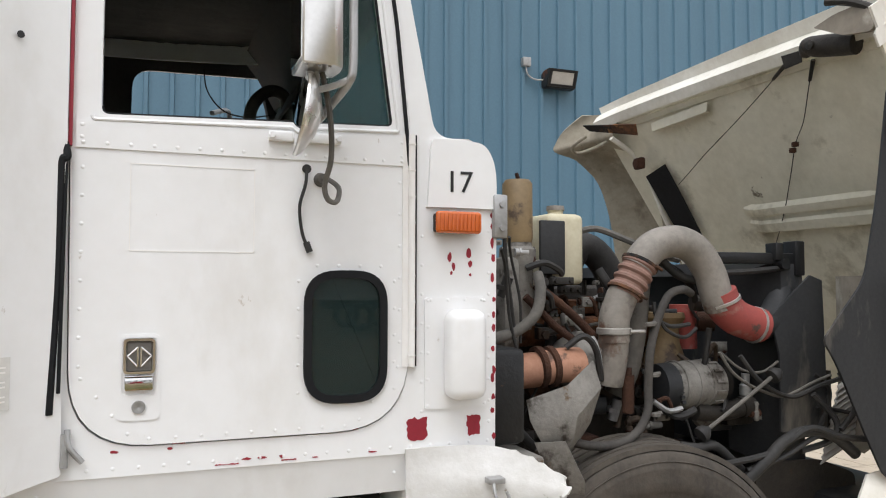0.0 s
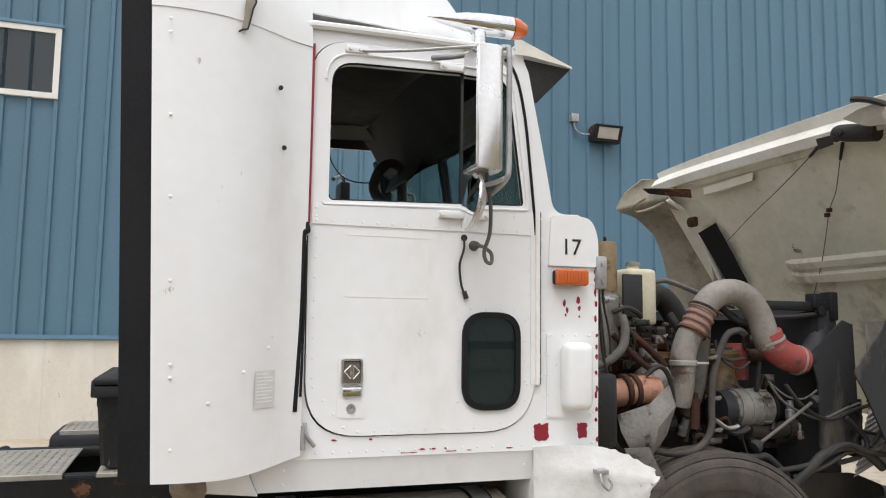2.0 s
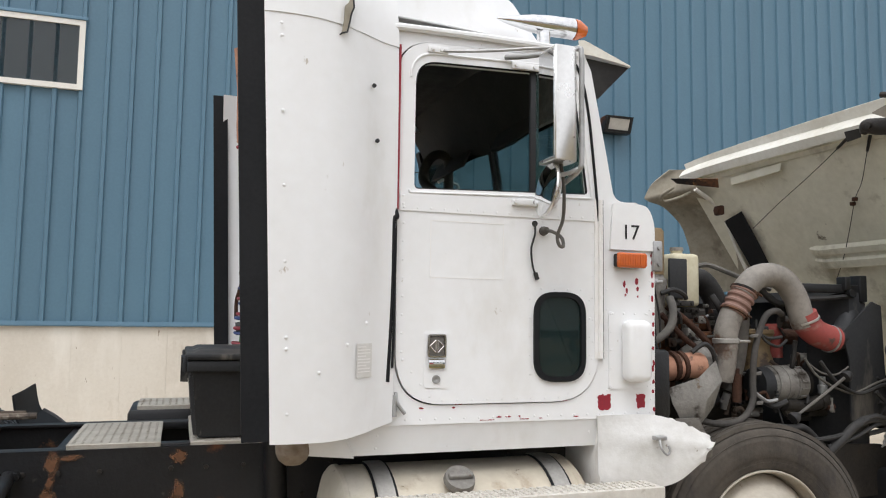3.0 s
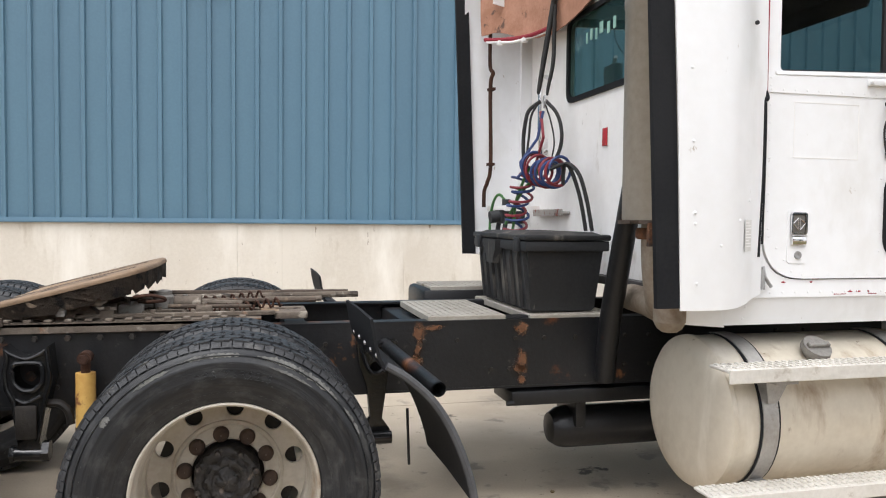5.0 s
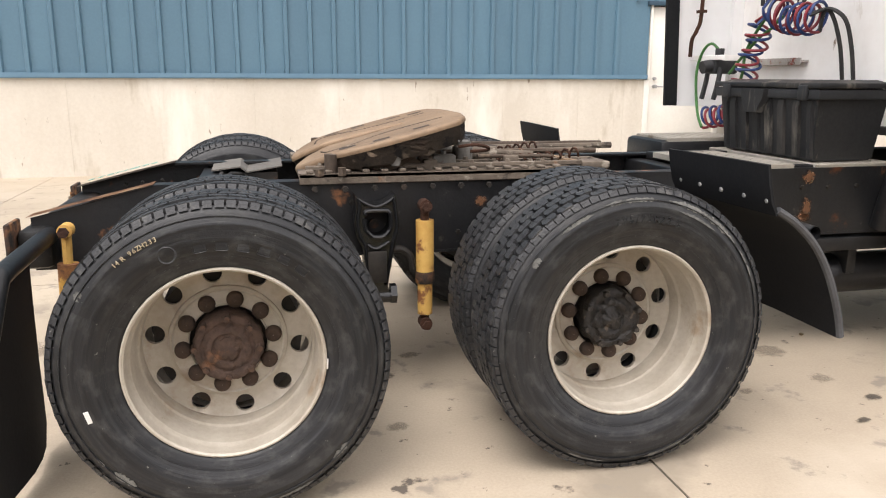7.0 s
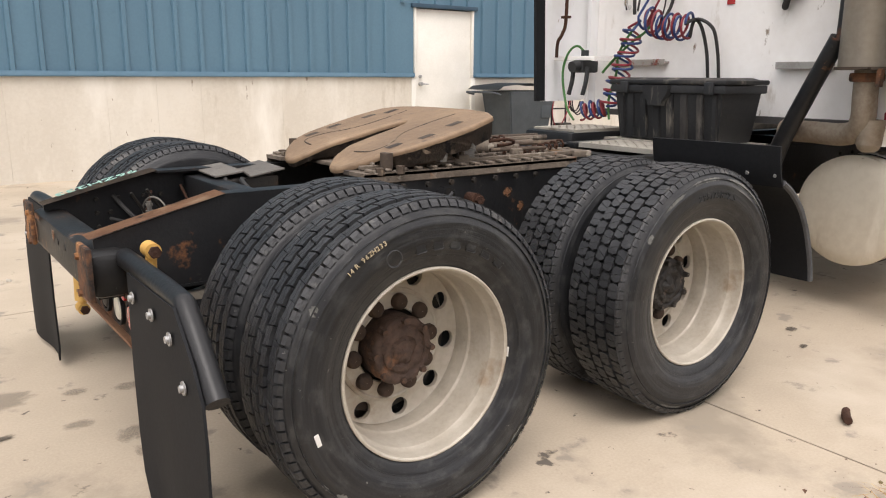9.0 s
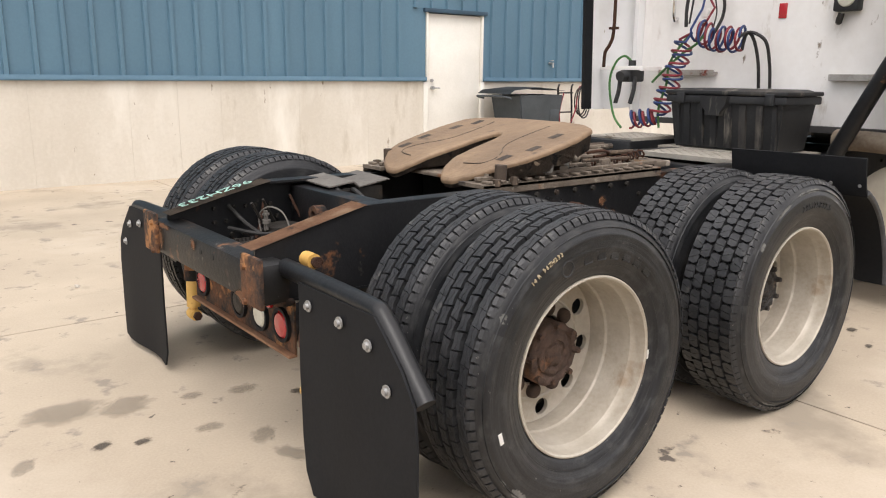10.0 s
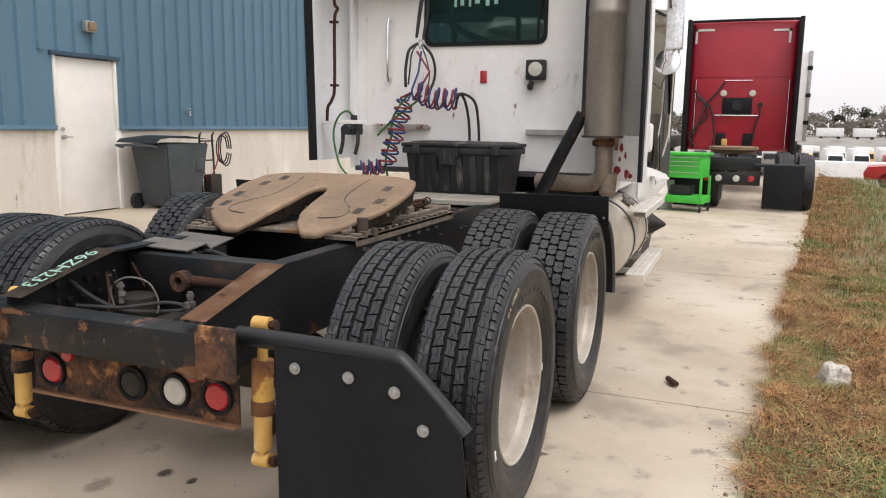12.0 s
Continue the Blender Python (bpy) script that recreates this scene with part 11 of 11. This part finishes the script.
# the far lot: rows of parked vehicles
rnd3 = random.Random(21)
COLS = [mat("car_paint_" + n, c, None, 0.3, 0.0, 2, 20, 0.0, 0.6, coat=0.3) for n, c in (("white", (0.75, 0.75, 0.75)), ("red", (0.45, 0.03, 0.03)), ("silver", (0.45, 0.46, 0.47)), ("black", (0.03, 0.03, 0.035)), ("blue", (0.06, 0.12, 0.3)), ("sand", (0.4, 0.35, 0.26)))]
CARNAMES = ["white", "red", "silver", "black", "blue", "sand"]
CARGLASS = mat("car_glass", (0.03, 0.035, 0.04), None, 0.1, 0, 2, 20, 0.0, 0.5)


def car(x, y, turn, c, tall=1.0, low=0.0):
    at = Matrix.Translation((x, y, low)) @ Matrix.Rotation(turn, 4, "Z")
    ob = thing("car", CARNAMES[c] + " car parked in the far lot", "car", (x, y, low), group="cars in the far lot")
    bm = B()
    rows = []
    for w, pts in ((0.9, [(-2.2, 0.35), (-2.25, 0.7), (-2.1, 0.95 * tall), (-1.2, 1.0 * tall), (1.0, 1.0 * tall), (2.1, 0.85), (2.25, 0.6), (2.2, 0.35)]),):
        for y_ in (-w, -w * 0.97, w * 0.97, w):
            k = 0.96 if abs(y_) == w else 1
            rows.append([at @ Vector((a * k, y_, b)) for a, b in pts])
    loft(bm, rows, True, True)
    part("body", bm, COLS[c], ob)
    bm = B()
    rows = [[at @ Vector((a, y_ * (1 if b < 1.1 * tall else 0.85), b)) for a, b in ((-1.9, 0.97 * tall), (-1.5, 1.45 * tall), (0.2, 1.5 * tall), (1.0, 0.98 * tall))] for y_ in (-0.84, 0.84)]
    loft(bm, rows, True, True)
    part("cabin", bm, CARGLASS, ob)
    bm = B()
    box(bm, -1.45, 0.15, -0.7, 0.7, 1.46 * tall, 1.52 * tall, 0.02, m=at)
    part("roof", bm, COLS[c], ob)
    for a in (-1.4, 1.4):
        for b in (-0.8, 0.8):
            bm = B()
            cyl(bm, at @ Vector((a, b - 0.1, 0.33)), at @ Vector((a, b + 0.1, 0.33)), 0.33, n=14)
            part("wheel", bm, M["rubber"], ob)


LOT = -5.0
for k in range(28):
    row, col = k // 14, k % 14
    x = 100 + 14 * row + rnd3.uniform(-2, 2)
    y = 4 - 2.9 * col - 1.0 * row + rnd3.uniform(-0.5, 0.5)
    car(x, y, rnd3.uniform(-0.25, 0.25) + (0.2 if row % 2 else 2.9), rnd3.choice([0, 0, 0, 1, 2, 3, 4, 0, 5]), rnd3.choice([1.0, 1.0, 1.2, 1.35]), LOT)
car(31.0, -7.3, 1.45, 1, 0.95, -0.75)
for k in range(22):
    x, y = (130 if k % 2 else 146) + rnd3.uniform(-2, 2), 2 - 2.1 * k + rnd3.uniform(-0.5, 0.5)
    c = rnd3.choice(("trailer", "trailer", "trailer", "trailer", "redtruck", "yellow", "greycab"))
    tr = thing("far_box_truck", {"trailer": "white", "redtruck": "red", "yellow": "yellow", "greycab": "grey"}[c] + " box truck parked far across the lot", "truck", (x, y, LOT), group="far box trucks")
    bm = B()
    box(bm, x, x + 7, y - 1.2, y + 1.2, LOT + 1.0, LOT + 3.6, 0.05)
    part("box_body", bm, M["trailer"], tr)
    bm = B()
    loft(bm, [[(x - 2.2, y - 1.15, LOT + 0.6), (x - 2.2, y - 1.15, LOT + 1.7), (x - 1.7, y - 1.1, LOT + 2.7), (x - 0.1, y - 1.1, LOT + 2.8), (x - 0.1, y - 1.15, LOT + 0.6)], [(x - 2.2, y + 1.15, LOT + 0.6), (x - 2.2, y + 1.15, LOT + 1.7), (x - 1.7, y + 1.1, LOT + 2.7), (x - 0.1, y + 1.1, LOT + 2.8), (x - 0.1, y + 1.15, LOT + 0.6)]], True, True)
    part("cab", bm, M["cast"] if c == "greycab" else M[c], tr)
    bm = B()
    loft(bm, [[(x - 2.16, y - 1.0, LOT + 1.78), (x - 2.16, y + 1.0, LOT + 1.78)], [(x - 1.79, y - 0.95, LOT + 2.6), (x - 1.79, y + 0.95, LOT + 2.6)]])
    bmesh.ops.solidify(bm, geom=bm.faces[:], thickness=0.04)
    part("windscreen", bm, CARGLASS, tr)
    for xx in (x - 1.2, x + 5.5):
        for yy in (y - 1.0, y + 1.0):
            bm = B()
            cyl(bm, (xx, yy - 0.14, LOT + 0.5), (xx, yy + 0.14, LOT + 0.5), 0.5, n=12)
            part("wheel", bm, M["rubber"], tr)
bm = B()
box(bm, 64, 208, -140, 60, -5.0, -4.97)
tagged(new("far_lot", finish(bm, "far_lot", M["slab"], 0)), "pale gravel parking lot in the distance", "pavement", kind="structure")


# the bank behind the lot, with a road along its top and scrub under the trees
bm = B()
sheet(bm, [[(x, y, z + 0.25 * noise.noise((x * 0.05, y * 0.06, 0))) for y in np.linspace(-140, 60, 41)] for x, z in ((160, -5.2), (168, -4.2), (180, -1.3), (186, -0.75), (200, -0.7), (214, -0.65), (250, -0.3))], 0.3)
tagged(new("embankment", finish(bm, "embankment", M["gravelbank"], 0)), "pale earth bank behind the far lot", "ground", kind="structure")
bm = B()
rs = random.Random(31)
for k in range(9000):
    y = rs.uniform(-85, 45)
    c = Vector((rs.uniform(208, 226), y, -0.6 + (5.0 + 2.6 * noise.noise((y * 0.11, 3, 0))) * rs.random() ** 0.8))
    sz = rs.uniform(0.25, 0.6)
    v, w = basis(Vector((rs.gauss(0, 1), rs.gauss(0, 1), rs.gauss(0, 0.6))).normalized())
    bm.faces.new([bm.verts.new(c + v * sz), bm.verts.new(c + w * sz * 0.7), bm.verts.new(c - v * sz), bm.verts.new(c - w * sz * 0.7)])
solid("scrub", bm, M["twiggrey"], "grey-brown leafless scrub below the far trees", "scrub", kind="stuff", smooth=0)
for x, y, l in ((192, -17.5, 5.5), (192, -24.5, 4.5), (193, -33, 6.0)):
    tr = thing("far_trailer", "white box trailer on the road above the far lot", "trailer", (x, y, -0.7), group="trailers on the far road")
    bm = B()
    box(bm, x, x + 2.4, y - l / 2, y + l / 2, 0.0, 1.9, 0.08)
    part("box_body", bm, M["trailer"], tr)
    for dy in (-l * 0.32, l * 0.32):
        bm = B()
        cyl(bm, (x + 0.05, y + dy, -0.32), (x + 0.35, y + dy, -0.32), 0.38, n=12)
        part("wheel", bm, M["rubber"], tr)
tr = thing("white_trailer", "long white box trailer parked side-on in the lower lot", "trailer", (71, -9, -5))
bm = B()
box(bm, 70, 72.5, -13.5, -5.6, -3.9, -1.2, 0.06)
part("box_body", bm, M["trailer"], tr)
for y in (-12.5, -11.3, -6.8):
    bm = B()
    cyl(bm, (70.1, y, -4.5), (70.5, y, -4.5), 0.5, n=14)
    part("wheel", bm, M["rubber"], tr)


# bare and evergreen trees on the skyline
def tree(x, y, h, kind, seed, low=0.0):
    rg = random.Random(seed)
    ob = thing("tree", {"bare": "leafless grey-brown autumn tree on the skyline", "green": "dark evergreen tree on the skyline", "dry": "brown-leaved autumn tree on the skyline"}[kind], "tree", (x, y, low), group="skyline trees")
    bm = B()
    tips = []

    def limb(p, d, l, r, lv):
        q = p + d * l
        cyl(bm, p, q, r, r * 0.6, n=5, caps=False)
        if lv == 0:
            tips.append(q)
            return
        for _ in range(3 if lv > 1 else 4):
            nd = (d + Vector((rg.uniform(-0.8, 0.8), rg.uniform(-0.8, 0.8), rg.uniform(-0.1, 0.5)))).normalized()
            limb(p + d * l * rg.uniform(0.6, 1.0), nd, l * rg.uniform(0.55, 0.75), r * 0.55, lv - 1)

    limb(Vector((x, y, low - 0.05)), Vector((rg.uniform(-0.05, 0.05), rg.uniform(-0.05, 0.05), 1)), h * 0.36, 0.02 * h, 3)
    part("trunk", bm, M["bark"], ob)
    bm = B()
    n = {"bare": 7, "dry": 18, "green": 22}[kind]
    for q in tips:
        for _ in range(n):
            c = q + Vector((rg.gauss(0, 0.35), rg.gauss(0, 0.35), rg.gauss(0, 0.35))) * h * 0.1
            s = rg.uniform(0.014, 0.030) * h
            u = Vector((rg.gauss(0, 1), rg.gauss(0, 1), rg.gauss(0, 1))).normalized()
            v, w = basis(u)
            bm.faces.new([bm.verts.new(c + v * s), bm.verts.new(c + w * s * 0.7), bm.verts.new(c - v * s), bm.verts.new(c - w * s * 0.7)])
    tagged(part("crown", bm, {"green": M["leafgreen"], "dry": M["leafdry"], "bare": M["twiggrey"]}[kind], ob, smooth=0), kind="stuff")


rg = random.Random(8)
for k in range(64):
    x = 222 + rg.uniform(-5, 18)
    y = 26 - 1.75 * k + rg.uniform(-1.2, 1.2)
    tree(x, y, rg.uniform(6.5, 9.5) if k % 7 else rg.uniform(10.5, 12.5), ("dry", "bare", "green", "bare", "bare")[k % 5] if k % 7 else "bare", k, -0.35)

for k in range(56):
    x, y = 214 + rg.uniform(-3, 5), 22 - 1.9 * k + rg.uniform(-1, 1)
    tree(x, y, rg.uniform(4, 6.0), ("dry", "bare", "green", "dry")[k % 4], 300 + k, -0.8)

# woods and parked trucks on the near side of the yard, which the glass and chrome mirror
for k in range(30):
    x, y = -34 + 2.9 * k + rg.uniform(-1, 1), -44 + rg.uniform(-5, 5)
    tree(x, y, rg.uniform(9, 14), ("green", "dry", "green", "green", "bare")[k % 5], 100 + k)
for k, (x, y, c) in enumerate(((-16, -24, "trailer"), (-4, -25, "redtruck"), (9, -24, "trailer"), (21, -25, "bluedark"))):
    tr = thing("parked_trailer", "box trailer parked across the yard", "trailer", (x, y, 0), group="trailers across the yard")
    bm = B()
    box(bm, x, x + 10.5, y - 1.25, y + 1.25, 1.05, 3.9, 0.04)
    part("box_body", bm, M[c], tr)
    bm = B()
    box(bm, x + 0.2, x + 10, y - 0.9, y + 0.9, 0.75, 1.05, 0.02)
    part("under_frame", bm, M["black"], tr)
    for xx in (1.2, 2.5, 9.0):
        for yy in (-0.95, 0.95):
            under(tr, "wheel", TYRE, Matrix.Translation((xx, yy, 0.502)))

# verge: dry grass tufts, thatch along the paving edge, stones
gb = np.random.RandomState(4)


def grass(name, material, label, spots):
    """Tufts of bent blades."""
    verts, faces = [], []
    for x, y, h, lean, n in spots:
        for _ in range(n):
            a = gb.uniform(0, 2 * math.pi)
            px, py = x + gb.normal(0, 0.02), y + gb.normal(0, 0.02)
            d = lean * gb.uniform(0.3, 1.4)
            dx, dy = math.cos(a) * d, math.sin(a) * d
            w = 0.0013 + 0.0014 * gb.rand()
            hh = h * gb.uniform(0.5, 1.3)
            ux, uy = -math.sin(a) * w, math.cos(a) * w
            sx, sy = gb.normal(0, 0.02), gb.normal(0, 0.02)
            b = len(verts)
            verts += [(px - ux, py - uy, -0.05), (px + ux, py + uy, -0.05), (px + dx * 0.3 + ux, py + dy * 0.3 + uy, hh * 0.75), (px + dx * 0.3 - ux, py + dy * 0.3 - uy, hh * 0.75), (px + dx * 0.75 + ux * 0.7 + sx * 0.5, py + dy * 0.75 + uy * 0.7 + sy * 0.5, hh), (px + dx * 0.75 - ux * 0.7 + sx * 0.5, py + dy * 0.75 - uy * 0.7 + sy * 0.5, hh), (px + dx * 1.15 + sx, py + dy * 1.15 + sy, hh * gb.uniform(0.5, 0.95))]
            faces += [(b, b + 1, b + 2, b + 3), (b + 3, b + 2, b + 4, b + 5), (b + 5, b + 4, b + 6)]
    me = bpy.data.meshes.new(name)
    me.from_pydata(verts, [], faces)
    me.materials.append(material)
    return tagged(new(name, me), label, "grass", kind="stuff")


dry, green = [], []
for _ in range(17000):
    x = gb.uniform(-0.6, 6) if gb.rand() < 0.64 else (gb.uniform(6, 24) if gb.rand() < 0.7 else gb.uniform(-7, -0.6))
    off = abs(gb.exponential(0.62)) - 0.05
    y = edge(x) - 0.05 - off + 0.11 * noise.noise((x * 1.7, 0, 5)) + 0.06 * noise.noise((x * 6.0, 0, 2))
    patch = noise.noise((x * 0.9, y * 1.4, 4)) + 0.6 * noise.noise((x * 3.1, y * 3.1, 7))
    wet = 0.08 + 1.15 * max(0, off - 0.42) + 1.3 * max(0, noise.noise((x * 0.8 + 3, y * 1.2, 12)) - 0.1)
    if gb.rand() < min(0.95, wet):
        green.append((x, y, 0.045, 0.09, 5))
    elif patch > -0.5:
        dry.append((x, y, 0.03 + 0.05 * max(0, patch + 0.2), 0.12, 6))
for _ in range(12000):
    x = gb.uniform(-7, 24) if gb.rand() < 0.7 else gb.uniform(0, 9)
    y = edge(x) - gb.uniform(0.8, 7.0)
    (green if gb.rand() < 0.8 else dry).append((x, y, 0.035, 0.08, 5))
grass("dry_grass", M["grassdry"], "dry brown grass tufts along the paving", dry)
grass("green_grass", M["grassgreen"], "short green grass behind the dry verge", green)


def leaf_litter(name, n):
    """Curled dead leaves and bits of stalk lying along the paving edge."""
    verts, faces = [], []
    for _ in range(n):
        x = gb.uniform(-1.0, 14) if gb.rand() < 0.8 else gb.uniform(14, 28)
        clump = noise.noise((x * 1.9, 3, 8))
        if clump < -0.25 and gb.rand() < 0.7:
            continue
        y = edge(x) - 0.10 - abs(gb.normal(0, 0.28)) + 0.12 * noise.noise((x * 1.7, 0, 5)) + (gb.exponential(0.05))
        a, r = gb.uniform(0, 6.28), gb.uniform(0.006, 0.022)
        z = (0.004 if y > edge(x) else -0.03) + gb.uniform(0, 0.05)
        u, v = (math.cos(a) * r, math.sin(a) * r), (-math.sin(a) * r * 0.55, math.cos(a) * r * 0.55)
        b, k = len(verts), r * gb.uniform(0.2, 0.8)
        verts += [(x - u[0], y - u[1], z), (x + v[0], y + v[1], z + k), (x + u[0], y + u[1], z + k * 0.3), (x - v[0], y - v[1], z + k)]
        faces += [(b, b + 1, b + 2), (b, b + 2, b + 3)]
    me = bpy.data.meshes.new(name)
    me.from_pydata(verts, [], faces)
    me.materials.append(M["litter"])
    return tagged(new(name, me), "dead brown leaves along the paving edge", "leaves", kind="stuff")


leaf_litter("leaf_litter", 4200)


def lump(c, r, seed, squash=0.8):
    bm = B()
    bmesh.ops.create_icosphere(bm, subdivisions=3, radius=1)
    for v in bm.verts:
        k = 1 + 0.35 * noise.noise(v.co * 1.3 + Vector((seed, 0, 0))) + 0.12 * noise.noise(v.co * 4 + Vector((seed, 3, 0)))
        v.co = Vector((v.co.x * r * k + c[0], v.co.y * r * k * 1.1 + c[1], v.co.z * r * k * squash + c[2]))
    return bm


def chunk(c, size, seed, turn):
    """A broken block of concrete: flat faces, chipped edges."""
    bm = B()
    bmesh.ops.create_cube(bm, size=1)
    bmesh.ops.subdivide_edges(bm, edges=bm.edges[:], cuts=9, use_grid_fill=True)
    m = Matrix.Translation(c) @ Matrix.Rotation(turn, 4, "Z") @ Matrix.Rotation(0.25, 4, "X")
    for v in bm.verts:
        r = v.co.length
        p = v.co * (1 - 0.22 * max(0, r - 0.62) / 0.24)
        p += v.co.normalized() * (0.10 * noise.noise(v.co * 2.3 + Vector((seed, 0, 0))) + 0.07 * noise.noise(v.co * 6 + Vector((seed, 0, 0))) + 0.04 * noise.noise(v.co * 14))
        v.co = m @ Vector((p.x * size[0], p.y * size[1], p.z * size[2]))
    return bm


solid("rock", chunk((2.02, -1.42, 0.06), (0.13, 0.14, 0.18), 2, 0.3), M["stone"], "pale broken concrete chunk lying in the verge", "rock", smooth=25)
solid("rock", chunk((2.0, -1.72, 0.0), (0.11, 0.09, 0.07), 5, 1.2), M["stone"], "small pale chunk in the dry grass", "rock", smooth=25)
# grit washed onto the paving along the verge
verts, faces = [], []
for _ in range(5200):
    x = gb.uniform(-0.6, 9) if gb.rand() < 0.8 else gb.uniform(9, 20)
    y = edge(x) + gb.exponential(0.07) - 0.06 + 0.14 * max(0, noise.noise((x * 1.3, 5, 1)))
    r = 0.0015 + 0.0045 * gb.rand() ** 3
    b, z = len(verts), 0.001 if y > edge(x) else -0.02
    verts += [(x - r, y, z), (x, y - r, z), (x + r, y, z), (x, y + r, z), (x + r * 0.2, y, z + r)]
    faces += [(b, b + 1, b + 4), (b + 1, b + 2, b + 4), (b + 2, b + 3, b + 4), (b + 3, b, b + 4)]
me = bpy.data.meshes.new("grit")
me.from_pydata(verts, [], faces)
me.materials.append(M["gravel"])
tagged(new("grit", me), "sandy grit washed onto the paving edge", "gravel", kind="stuff")
bm = B()
tube(bm, [(1.70, -0.60, 0.022), (1.74, -0.57, 0.022), (1.79, -0.545, 0.022)], 0.018, n=12, radii=[0.016, 0.018, 0.016])
solid("pipe_stub", bm, M["darkrust"], "short rusty pipe stub lying on the paving", "pipe")
rr = random.Random(4)
for k in range(40):
    x = rr.uniform(-2, 9)
    y = edge(x) + rr.uniform(-0.12, 0.22) if k < 26 else rr.uniform(0, 7)
    r = rr.uniform(0.006, 0.018)
    solid("pebble", lump((x, y, r * 0.5), r, k), M["stone"] if k % 3 else M["earth"], "small stone on the paving", "pebble", group="pebbles")
